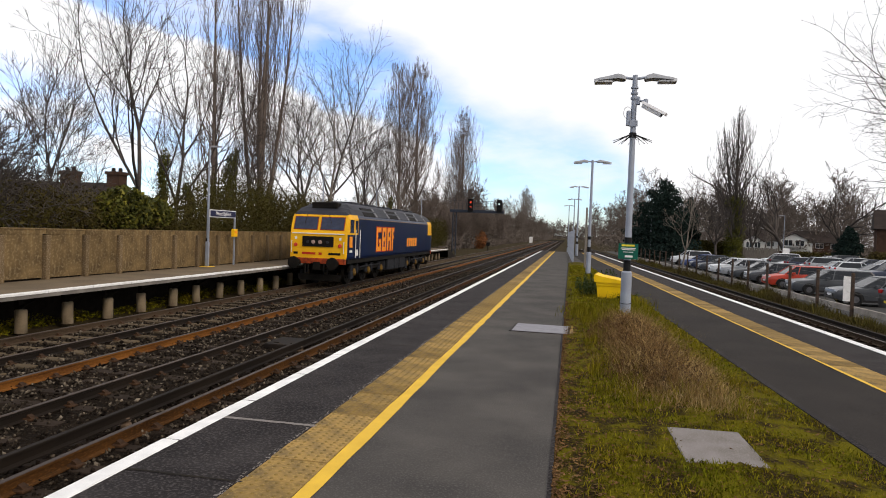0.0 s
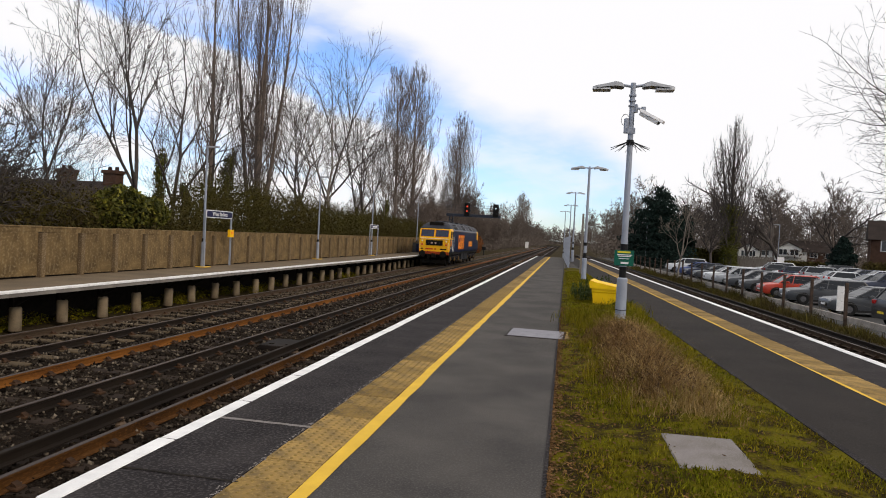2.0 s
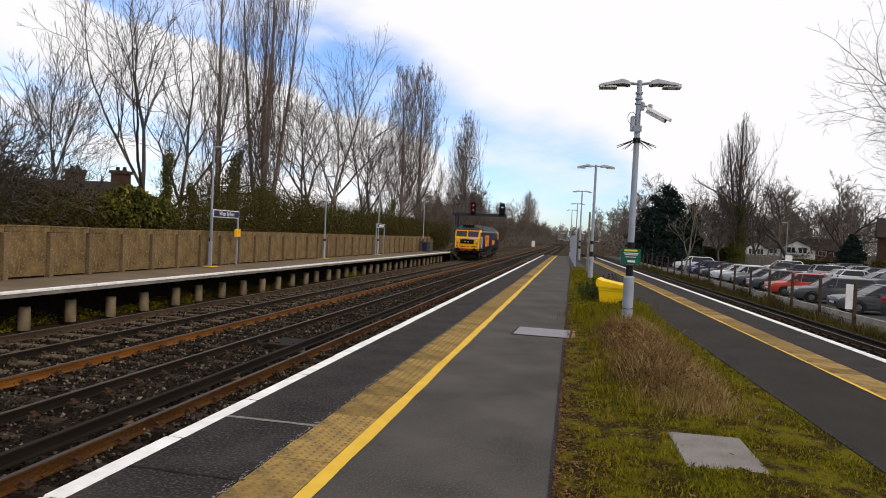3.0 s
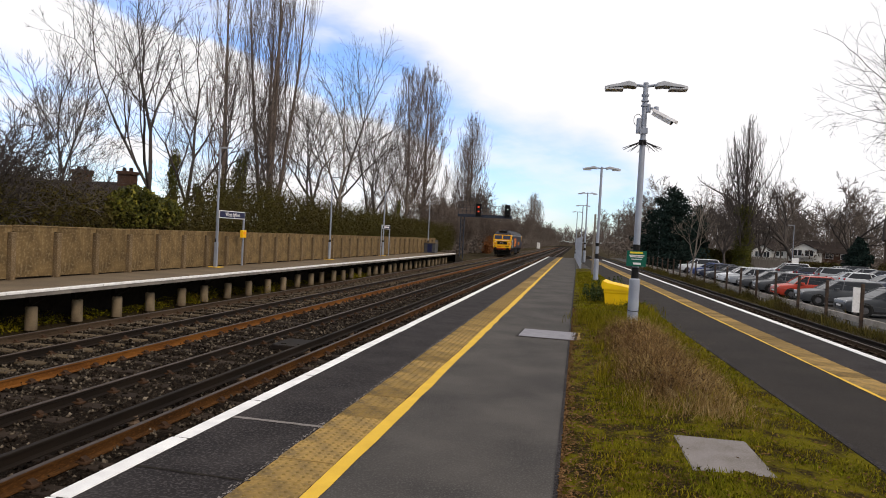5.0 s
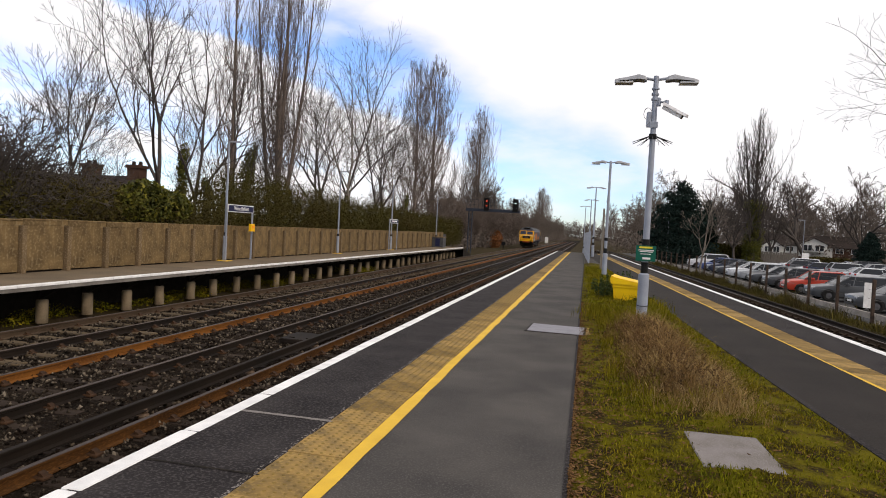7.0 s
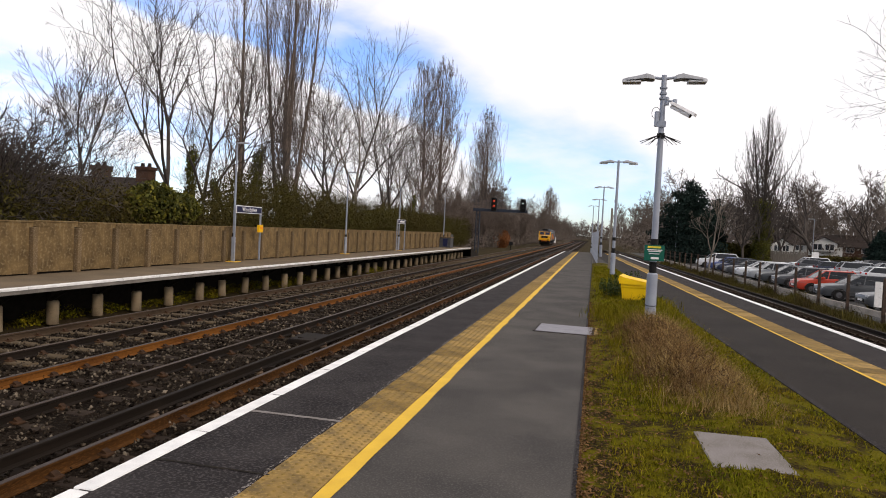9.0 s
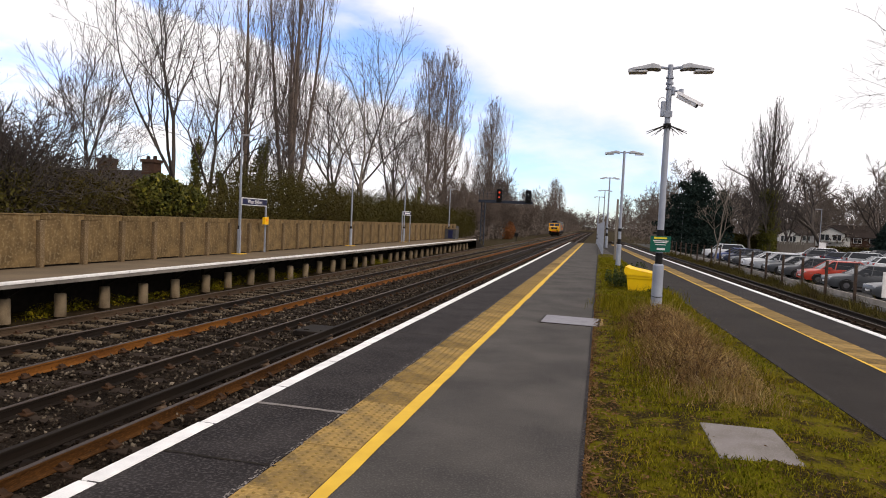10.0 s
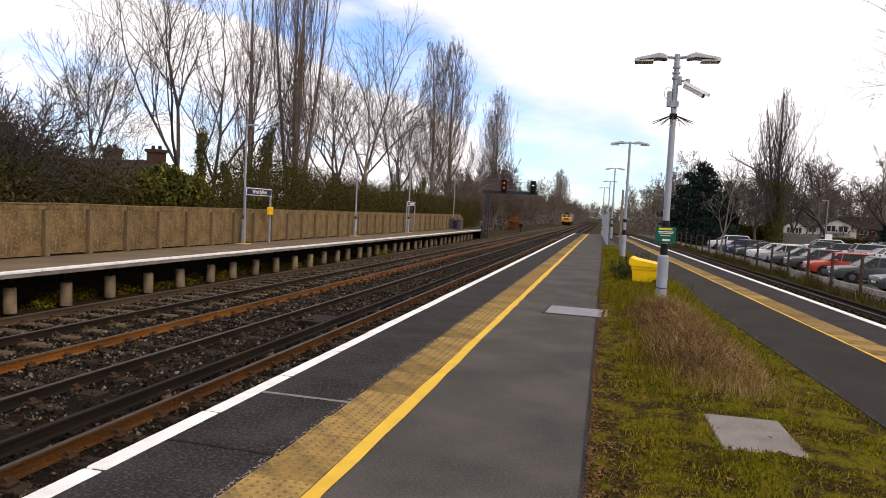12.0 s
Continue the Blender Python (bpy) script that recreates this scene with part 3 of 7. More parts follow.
LOCO_RED = material("orange_red_bufferbeam", (0.36, 0.055, 0.012), (0.10, 0.02, 0.012), 0.6)
LOCO_TAN = material("tan_cantrail_paint", (0.26, 0.19, 0.13), (0.19, 0.14, 0.10), 0.6)
LOCO_ORANGE = material("orange_lettering", (0.85, 0.30, 0.02), (0.75, 0.24, 0.02), 0.45, bump=0, coverage=0.1)
LOCO_OUTLINE = material("red_lettering_edge", (0.45, 0.04, 0.015), (0.4, 0.03, 0.015), 0.45, bump=0, coverage=0.1)
LOCO_WHITE = material("white_rail_paint", (0.72, 0.72, 0.70), (0.55, 0.55, 0.52), 0.5)
LOCO_GLASS = material("dark_cab_glass", (0.018, 0.026, 0.062), (0.012, 0.018, 0.04), 0.12, bump=0, specular=0.35)
LOCO_BOX = material("grey_fuel_tank", (0.018, 0.019, 0.023), (0.011, 0.011, 0.013), 0.6)
LOCO_SPRING = material("ochre_axlebox", (0.15, 0.085, 0.016), (0.08, 0.045, 0.012), 0.6)
MARKER = material("marker_lamp_lens", (0.42, 0.30, 0.26), (0.25, 0.16, 0.13), 0.3, scale=14, fine=30, bump=0)
TAIL_LAMP = glow("red_tail_lamp", (0.50, 0.03, 0.01), 0.06)
LOCO_L = 17.8
# half cross-section, from the skirt up to the roof's middle
SECTION = [(1.30, 1.20), (1.34, 1.30), (1.34, 2.28), (1.33, 2.98), (1.27, 3.16), (1.12, 3.42), (0.86, 3.62), (0.5, 3.74), (0.0, 3.78)]


def loco_shell():
    ends = [(0.0, 2.30, 0.94), (0.03, 2.36, 0.965), (0.12, 2.62, 0.975), (0.28, 3.12, 0.985), (0.42, 3.26, 0.99), (0.75, 3.46, 1), (1.2, 3.62, 1), (1.5, 3.68, 1), (1.62, 3.72, 1), (2.6, 3.78, 1)]
    rows = ends + [(y, 9.0, 1) for y in (4.5, 7, 8.9, 11, 13.3)] + [(LOCO_L - y, z, w) for y, z, w in reversed(ends)]
    ring = [(-x, z) for x, z in SECTION] + [(x, z) for x, z in reversed(SECTION[:-1])]
    v = [[(x * w, y, min(z, zm)) for x, z in ring] for y, zm, w in rows]
    n = len(ring)
    quads = []
    for i in range(len(rows) - 1):
        for j in range(n - 1):
            quads.append((v[i][j], v[i][j + 1], v[i + 1][j + 1], v[i + 1][j]))
    cap = [[(x, y, z) for x, y, z in v[0]], [(x, y, z) for x, y, z in v[-1]]]
    return quads, cap


def locomotive():
    t = thing("diesel_locomotive", "dark blue diesel locomotive with yellow ends and grey roof", "locomotive")
    quads, caps = loco_shell()
    groups = {"body": Mesh(), "far_body": Mesh(), "cab": Mesh(), "roof": Mesh(), "rear_cab": Mesh()}
    for q in quads:
        y, z = sum(p[1] for p in q) / 4, sum(p[2] for p in q) / 4
        zmax = max(p[2] for p in q)
        e = min(y, LOCO_L - y)
        if z > 3.17 or (zmax > 3.2 and e > 0.3):
            k = "roof"
        elif e < 0.10 or (e < 1.55 and z > 2.3):
            k = "cab" if y < 9 else "rear_cab"
        else:
            k = "body" if sum(p[0] for p in q) > 0 else "far_body"
        groups[k].add(q, [(0, 1, 2, 3)])
    groups["cab"].add(caps[0], [tuple(range(len(caps[0])))])
    groups["rear_cab"].add(caps[1], [tuple(range(len(caps[1])))])
    body = part("body", groups["body"], LOCO_BLUE, t, "dark blue body side")
    part("body", groups["far_body"], LOCO_BLUE, t, "dark blue body side")
    cab = part("cab", groups["cab"], LOCO_YELLOW, t, "bright yellow cab end")
    part("rear_cab", groups["rear_cab"], LOCO_YELLOW, t, "bright yellow cab end")
    roof = part("roof", groups["roof"], LOCO_GREY, t, "dark grey curved roof")
    m = Mesh()
    m.box(-1.28, 1.28, 0.3, LOCO_L - 0.3, 1.0, 1.25)
    part("floor_frame", m, LOCO_BLACK, t, "black underframe")
    # windscreens on the raked front: along the slope from (y .03, z 2.36) to (y .28, z 3.12)
    slope = math.atan2(0.25, 0.76)

    def on_screen(x0, x1, s0, s1, out, name, mat, parent, label=""):
        k = Mesh()
        pts = []
        for o in (0.0, out):
            for x, s in ((x0, s0), (x1, s0), (x1, s1), (x0, s1)):
                pts.append((x, 0.03 + s * math.sin(slope) - o * math.cos(slope), 2.36 + s * math.cos(slope) + o * math.sin(slope)))
        k.add(pts, [(3, 2, 1, 0), (4, 5, 6, 7), (0, 1, 5, 4), (1, 2, 6, 5), (2, 3, 7, 6), (3, 0, 4, 7)])
        return part(name, k, mat, parent, label)
    for s in (-1, 1):
        a, b = sorted((s * 0.09, s * 1.14))
        on_screen(a - 0.03, b + 0.03, 0.09, 0.71, 0.012, "windscreen_frame", LOCO_RED, cab, "thin orange-brown window surround")
        on_screen(a, b, 0.12, 0.68, 0.02, "windscreen", LOCO_GLASS, cab, "dark cab windscreen")
        m = Mesh()
        m.tube((s * 0.5, -0.03, 3.12), (s * 0.62, -0.0, 2.72), 0.012, n=5)
        part("wiper", m, LOCO_BLACK, cab)
    # raised lip below the windows, and the roof dome's headboard box
    m = Mesh()
    m.box(-1.2, 1.2, -0.03, 0.05, 2.27, 2.31, c=0.008)
    part("front_rail", m, LOCO_WHITE, cab, "pale handrail under the windscreens")
    m = Mesh()
    m.box(-0.60, 0.60, 0.66, 1.2, 3.42, 3.70, c=0.04)
    part("horn_box", m, LOCO_BLACK, roof, "black horn housing on the roof front")
    # marker light panel
    m = Mesh()
    m.box(-0.72, 0.72, -0.035, 0.03, 1.72, 2.17, c=0.02)
    panel = part("marker_panel", m, LOCO_BLACK, cab, "black marker light panel")
    for x, r, mat in ((-0.46, 0.06, LOCO_GREY), (-0.2, 0.085, MARKER), (0.12, 0.085, MARKER), (0.45, 0.06, LOCO_GREY)):
        m = Mesh()
        m.turned((x, -0.03, 1.92), (0, -1, 0), [(0, r), (0.03, r), (0.04, r * 0.8)], n=12)
        part("marker_light", m, mat, panel, "round lamp")
    for s in (-1, 1):
        m = Mesh()
        m.turned((s * 1.02, 0.0, 1.78), (0, -1, 0), [(0, 0.085), (0.04, 0.085), (0.05, 0.06)], n=12)
        part("tail_light", m, TAIL_LAMP, cab, "lit red tail lamp")
        m = Mesh()
        m.box(s * 1.02 - 0.05, s * 1.02 + 0.05, -0.012, 0.02, 2.02, 2.14)
        part("warning_label", m, LOCO_WHITE, cab, "small white warning flash")
        m = Mesh()
        for z0, z1 in ((1.45, 1.95),):
            m.tube((s * 1.2, -0.05, z0), (s * 1.2, -0.05, z1), 0.016, n=6)
            m.tube((s * 1.2, -0.05, z0), (s * 1.2, 0.03, z0), 0.016, n=6)
            m.tube((s * 1.2, -0.05, z1), (s * 1.2, 0.03, z1), 0.016, n=6)
        part("handrail", m, LOCO_WHITE, cab, "pale handrail")
    # small unreadable plates on the front
    for x0, x1 in ((-1.12, -0.92), (-0.72, -0.1), (0.05, 0.2), (0.5, 1.05)):
        m = Mesh()
        m.box(x0, x1, -0.012, 0.02, 1.37, 1.47)
        part("plate", m, LOCO_OUTLINE if x0 < 0.4 and x0 > -0.8 else LOCO_BLACK, cab, "small dark lettering plate")
    # side windows and doors, both sides
    for s in (-1, 1):
        def side(name, y0, y1, z0, z1, out, mat, parent, label=""):
            k = Mesh()
            a, b = sorted((s * 1.3, s * (1.342 + out)))
            k.box(a, b, y0, y1, z0, z1)
            return part(name, k, mat, parent, label)
        side("cab_window", 0.42, 0.86, 2.36, 2.94, 0.012, LOCO_GLASS, cab, "dark cab side window")
        side("door_window", 1.1, 1.4, 2.36, 2.92, 0.012, LOCO_GLASS, cab, "dark door window")
        d = side("cab_door", 1.02, 1.5, 1.32, 2.26, 0.010, LOCO_BLUE, body, "blue cab door")
        side("kick_plate", 1.06, 1.46, 1.34, 1.62, 0.016, LOCO_WHITE, d, "pale kick plate")
        for y in (0.98, 1.6):
            m = Mesh()
            m.tube((s * 1.40, y, 1.25), (s * 1.40, y, 2.5), 0.018, n=6)
            part("door_handrail", m, LOCO_WHITE, body, "white door handrail")
        side("crest", 0.35, 0.68, 1.72, 2.2, 0.008, LOCO_ORANGE, body, "small orange and white crest")
        side("crest_caption", 0.38, 0.66, 1.5, 1.6, 0.008, LOCO_WHITE, body, "white caption bars")
        # cantrail stripe
        side("cantrail_stripe", 1.6, LOCO_L - 1.6, 3.0, 3.03, 0.006, LOCO_TAN, body, "thin tan cantrail stripe")

        def stroke(y0, y1, z0, z1):
            e = side("lettering_edge", y0 - 0.045, y1 + 0.045, z0 - 0.045, z1 + 0.045, 0.003, LOCO_OUTLINE, body)
            side("lettering", y0, y1, z0, z1, 0.008, LOCO_ORANGE, e)
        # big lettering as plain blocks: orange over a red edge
        big = [(4.35, 5.15), (5.38, 6.1), (6.32, 7.05), (7.25, 7.65)]
        for i, (a, b) in enumerate(big):
            zt = 2.66
            if i == 0:      # open ring with a bar
                for y0, y1, z0, z1 in ((a, a + .24, 1.47, zt), (a + .24, b, zt - .22, zt), (a + .24, b, 1.47, 1.69), (b - .24, b, 1.69, 2.06), (a + .42, b - .24, 1.88, 2.06)):
                    stroke(y0, y1, z0, z1)
            elif i in (1, 2):
                for y0, y1, z0, z1 in ((a, a + .22, 1.47, zt), (a + .22, b, zt - .2, zt), (a + .22, b, 1.98, 2.16), (b - .2, b, 2.16, zt - .2)) + (((a + .22, b, 1.47, 1.67), (b - .2, b, 1.67, 1.98)) if i == 1 else ((b - .22, b, 1.47, 1.98),)):
                    stroke(y0, y1, z0, z1)
            else:
                for y0, y1, z0, z1 in ((a, a + .2, 1.47, zt), (a + .2, b, zt - .2, zt), (a + .2, b - .06, 2.1, 2.26)):
                    stroke(y0, y1, z0, z1)
        for i in range(5):
            a = 10.6 + 0.52 * i
            side("number_bar", a, a + 0.36, 1.62, 2.12, 0.006, LOCO_ORANGE, body, "orange number bar")
        # roof grilles and light panels along the shoulder
        for i in range(6):
            y0 = 2.5 + i * 2.2
            k = Mesh()
            pts = []
            for o in (0.0, 0.02):
                for y, (x, z) in ((y0, (1.275, 3.14)), (y0 + 1.75, (1.275, 3.14)), (y0 + 1.75, (1.0, 3.53)), (y0, (1.0, 3.53))):
                    pts.append((s * (x + o), y, z + o))
            k.add(pts, [(3, 2, 1, 0), (4, 5, 6, 7), (0, 1, 5, 4), (1, 2, 6, 5), (2, 3, 7, 6), (3, 0, 4, 7)])
            g = part("roof_grille", k, LOCO_GREY if i % 2 else LOCO_BLACK, roof, "dark roof side grille")
            k = Mesh()
            pts = []
            for o in (0.0, 0.03):
                for y, (x, z) in ((y0 + 1.85, (1.275, 3.14)), (y0 + 2.2, (1.275, 3.14)), (y0 + 2.2, (0.95, 3.56)), (y0 + 1.85, (0.95, 3.56))):
                    pts.append((s * (x + o), y, z + o))
            k.add(pts, [(3, 2, 1, 0), (4, 5, 6, 7), (0, 1, 5, 4), (1, 2, 6, 5), (2, 3, 7, 6), (3, 0, 4, 7)])
            part("roof_rib", k, LOCO_GRILLE, roof, "pale grey roof rib")
    for y in (3.4, 6.0, 8.9, 11.8, 14.4):
        m = Mesh()
        m.box(-0.55, 0.55, y - 0.6, y + 0.6, 3.7, 3.83, c=0.03)
        part("roof_hatch", m, LOCO_GREY, roof, "flat roof hatch")
    # buffer beams, buffers, couplings
    for y, d in ((0.0, -1), (LOCO_L, 1)):
        m = Mesh()
        m.box(-1.26, 1.26, y - 0.06, y + 0.16, 0.98, 1.22, c=0.02)
        beam = part("buffer_beam", m, LOCO_RED, t, "orange-red buffer beam")
        for s in (-1, 1):
            m = Mesh()
            m.turned((s * 0.87, y, 1.02), (0, d, 0), [(0, 0.14), (0.3, 0.13), (0.32, 0.09), (0.5, 0.09), (0.51, 0.27), (0.55, 0.27), (0.56, 0.2)], n=16)
            part("buffer", m, LOCO_BLACK, beam, "round black buffer")
        m = Mesh()
        m.box(-0.16, 0.16, y - 0.12, y + 0.3, 0.72, 1.06)
        for x in (-0.5, -0.36, 0.36, 0.52):
            m.tube((x, y + d * 0.12, 1.0), (x + 0.03, y + d * 0.22, 0.55), 0.03, n=6)
        part("coupling_hoses", m, LOCO_BLACK, beam, "coupling hook and hanging air hoses")
        m = Mesh()
        m.prism([(-0.95, 0.22), (0.95, 0.22), (1.0, 0.50), (-1.0, 0.50)], "y", y + 0.25, y + 0.32)
        part("snowplough", m, LOCO_BLACK, beam, "black front plough")
    # bogies with wheelsets
    wheels = []
    for yb in (3.9, LOCO_L - 3.9):
        m = Mesh()
        for s in (-1, 1):
            m.prism([(yb - 2.75, 0.62), (yb + 2.75, 0.62), (yb + 2.7, 0.92), (yb + 1.2, 0.80), (yb - 1.2, 0.80), (yb - 2.7, 0.92)], "x", s * 1.04 - 0.06, s * 1.04 + 0.06)
        m.box(-1.0, 1.0, yb - 0.3, yb + 0.3, 0.6, 1.02)
        bogie = part("bogie", m, LOCO_BLACK, t, "black three-axle bogie")
        for dy in (-2.2, 0.0, 2.2):
            for s in (-1, 1):
                m = Mesh()
                m.turned((s * 1.0, yb + dy, 0.57), (s, 0, 0), [(0, 0.17), (0.14, 0.17), (0.18, 0.11)], n=10)
                part("axlebox", m, LOCO_SPRING, bogie, "ochre axlebox")
                for o in (-0.42, 0.42):
                    m = Mesh()
                    m.turned((s * 1.08, yb + dy + o, 0.5), (0, 0, 1), [(0, 0.11), (0.42, 0.11)], n=8)
                    part("coil_spring", m, LOCO_BOX, bogie, "suspension spring")
            w = Mesh()
            for s in (-1, 1):
                w.turned((s * 0.68, 0, 0), (s, 0, 0), [(0, 0.60), (0.03, 0.60), (0.035, 0.57), (0.14, 0.565), (0.14, 0.48), (0.09, 0.46), (0.09, 0.16), (0.17, 0.12)], n=20)
                for k in range(6):
                    c, sn = math.cos(k * math.pi / 3), math.sin(k * math.pi / 3)
                    w.box(s * 0.8 - 0.02, s * 0.8 + 0.02, 0.3 * c - 0.04, 0.3 * c + 0.04, 0.3 * sn - 0.04, 0.3 * sn + 0.04)
            w.tube((-0.7, 0, 0), (0.7, 0, 0), 0.09, n=8)
            wheels.append((part("wheelset", w, LOCO_BLACK, t, "steel wheelset", (0, yb + dy, 0.57)), yb + dy))
        m = Mesh()
        for s in (-1, 1):
            m.tube((s * 1.16, yb - 1.6, 0.78), (s * 1.16, yb + 1.6, 0.80), 0.035, n=6)
            m.box(s * 1.15 - 0.05, s * 1.15 + 0.05, yb - 2.9, yb - 2.55, 0.3, 0.62)
        part("brake_rigging", m, LOCO_BOX, bogie, "grey brake cylinders and pipes")
    for s in (-1, 1):
        for y0, y1 in ((7.0, 8.3), (8.45, 9.3), (9.45, 10.8)):
            m = Mesh()
            a, b = sorted((s * 0.55, s * 1.22))
            m.box(a, b, y0, y1, 0.42, 1.05, c=0.05)
            part("tank", m, LOCO_BOX, t, "grey underfloor tank")
    return t, wheels


LOCO, WHEELS = locomotive()
LOCO_WAY = ((0, 27.2), (0.5, 33.6), (1, 40.1), (1.5, 46.9), (2, 53.8), (2.5, 60.8), (3, 67.8), (4, 81.7), (5, 95.5), (6, 109.0), (7, 122.0), (8, 135.3), (9.5, 155.5), (11, 178.0), (12, 194.0))


def loco_y(t):
    for (a, u), (b, w) in zip(LOCO_WAY, LOCO_WAY[1:]):
        if t <= b:
            return u + (w - u) * (t - a) / (b - a)


def move_locomotive():
    walk(LOCO, [(t, pose(T3, y, RAIL_Z)) for t, y in LOCO_WAY])
    start = LOCO_WAY[0][1]
    times = [i / 15 for i in range(181)]
    for w, y in WHEELS:
        walk(w, [(t, pose(0, y, 0.57, -math.degrees((loco_y(t) - start) / 0.57))) for t in times])
# ======== trees and hedges ========
BARK = material("grey_brown_bark", (0.078, 0.068, 0.063), (0.045, 0.039, 0.037), 0.95, scale=1.0, fine=16, third=(0.14, 0.115, 0.095), bump=0.5)
BARK_PALE = material("pale_bark", (0.21, 0.185, 0.155), (0.12, 0.10, 0.085), 0.95, scale=1.5, fine=12, bump=0.4)
BARK_POPLAR = material("poplar_bark", (0.165, 0.132, 0.113), (0.10, 0.079, 0.068), 0.95, scale=1.0, fine=16, third=(0.2, 0.16, 0.13), bump=0.4)
TWIG_FAR = material("far_twigs", (0.145, 0.121, 0.104), (0.097, 0.079, 0.067), 0.95, scale=0.1, fine=2, bump=0, vary=0.3, island=True)
HEDGE = material("evergreen_hedge_leaf", (0.052, 0.046, 0.009), (0.046, 0.034, 0.009), 0.75, scale=0.35, fine=4, third=(0.060, 0.060, 0.011), vary=0.16, island=True, bump=0)
IVY = material("ivy_leaf", (0.085, 0.088, 0.014), (0.040, 0.046, 0.011), 0.6, scale=1, fine=5, third=(0.24, 0.205, 0.025), vary=0.5, island=True, bump=0)
CONIFER = material("dark_conifer_needle", (0.012, 0.024, 0.020), (0.009, 0.017, 0.014), 0.8, scale=0.6, fine=4, vary=0.4, island=True, bump=0)
ORANGE_SHRUB = material("russet_shrub_leaf", (0.22, 0.085, 0.03), (0.16, 0.07, 0.03), 0.8, vary=0.4, island=True, bump=0)


def sticks(segs, sides=3):
    """Tapered sticks from rows of (p, q, r0, r1), as vertex and face arrays."""
    p, q = np.array([s[0] for s in segs], float), np.array([s[1] for s in segs], float)
    r0, r1 = np.array([s[2] for s in segs]), np.array([s[3] for s in segs])
    d = q - p
    d /= np.linalg.norm(d, axis=1, keepdims=True) + 1e-9
    ref = np.where(np.abs(d[:, 2:3]) > 0.9, np.array([[1.0, 0, 0]]), np.array([[0, 0, 1.0]]))
    a = np.cross(d, ref)
    a /= np.linalg.norm(a, axis=1, keepdims=True)
    b = np.cross(d, a)
    n = len(p)
    v = np.zeros((n, 2 * sides, 3))
    for k in range(sides):
        c, s = math.cos(2 * math.pi * k / sides), math.sin(2 * math.pi * k / sides)
        v[:, k] = p + (a * c + b * s) * r0[:, None]
        v[:, sides + k] = q + (a * c + b * s) * r1[:, None]
    f = np.array([(k, (k + 1) % sides, sides + (k + 1) % sides, sides + k) for k in range(sides)])
    f = (f[None] + (2 * sides) * np.arange(n)[:, None, None]).reshape(-1, 4)
    return v.reshape(-1, 3), f


def limb(out, rnd, p, d, length, r, level, spec):
    """One limb of several bent pieces, with its side limbs."""
    pieces = max(2, int(spec["pieces"] * (1 if level else 2)))
    step = length / pieces
    n_side = spec["sides"][level] if level < len(spec["sides"]) else 0
    spots = sorted(rnd.uniform(spec["bare"] if level == 0 else 0.15, 1.0) for _ in range(n_side))
    d = d.normalized()
    k = 0
    for i in range(pieces):
        f0, f1 = i / pieces, (i + 1) / pieces
        wob = spec["wobble"] * (1 + 0.3 * level)
        d = (d + Vector((rnd.gauss(0, wob), rnd.gauss(0, wob), rnd.gauss(0, wob) + spec["lift"][min(level, len(spec["lift"]) - 1)]))).normalized()
        q = p + d * step
        ra, rb = r * (1 - 0.8 * f0), r * (1 - 0.8 * f1)
        out.append((p[:], q[:], max(ra, spec["thin"]), max(rb, spec["thin"])))
        while k < n_side and spots[k] <= f1:
            f = (spots[k] - f0) * pieces
            o = p + (q - p) * f
            ang = radians(rnd.uniform(*spec["angle"][min(level, len(spec["angle"]) - 1)]))
            turn = rnd.uniform(0, 2 * math.pi)
            side = d.orthogonal().normalized()
            side.rotate(Matrix.Rotation(turn, 3, d))
            nd = d * math.cos(ang) + side * math.sin(ang)
            ln = spec["length"][min(level, len(spec["length"]) - 1)] * rnd.uniform(0.6, 1.15)
            ln *= (1 - spec["shrink"] * spots[k]) if level == 0 else (1 - 0.4 * spots[k])
            ln = min(ln, length * 0.5)
            limb(out, rnd, o, nd, ln, min(rb * 0.62 + 0.003, r * spec.get("slim", 0.42)), level + 1, spec)
            k += 1
        p = q


def forked(out, rnd, p, d, length, r, depth, spec):
    """A limb that forks at its end into two or three, with lesser shoots along it."""
    pieces = 3 if length > 0.5 else 2
    for i in range(pieces):
        w = spec["wobble"]
        d = (d + Vector((rnd.gauss(0, w), rnd.gauss(0, w), rnd.gauss(0, w * 0.6) + spec["lift"]))).normalized()
        q = p + d * (length / pieces)
        ra, rb = r * (1 - 0.28 * i / pieces), r * (1 - 0.28 * (i + 1) / pieces)
        out.append((p[:], q[:], max(ra, spec["thin"]), max(rb, spec["thin"])))
        if depth >= 3 and depth < spec["depth"] and rnd.random() < spec["shoots"]:
            forked(out, rnd, q, swung(rnd, d, rnd.uniform(30, 60)), length * rnd.uniform(0.55, 0.8), r * 0.42, depth - 3, spec)
        p = q
    if depth <= 0:
        return
    n = spec["first"] if depth == spec["depth"] else (3 if rnd.random() < spec["triple"] else 2)
    turn = rnd.uniform(0, 360)
    for k in range(n):
        lead = k == 0 and rnd.random() < 0.7
        ang = rnd.uniform(3, 12) if lead else rnd.uniform(*spec["angle"])
        forked(out, rnd, p, swung(rnd, d, ang, turn + 360 * k / n), length * spec["ratio"] * (rnd.uniform(1.0, 1.1) if lead else rnd.uniform(0.72, 1.0)),
               r * (0.76 if lead else 0.58), depth - 1, spec)


def swung(rnd, d, angle, turn=None):
    """The direction d, tipped over by an angle."""
    side = d.orthogonal().normalized()
    side.rotate(Matrix.Rotation(radians(rnd.uniform(0, 360) if turn is None else turn + rnd.uniform(-25, 25)), 3, d))
    return d * math.cos(radians(angle)) + side * math.sin(radians(angle))


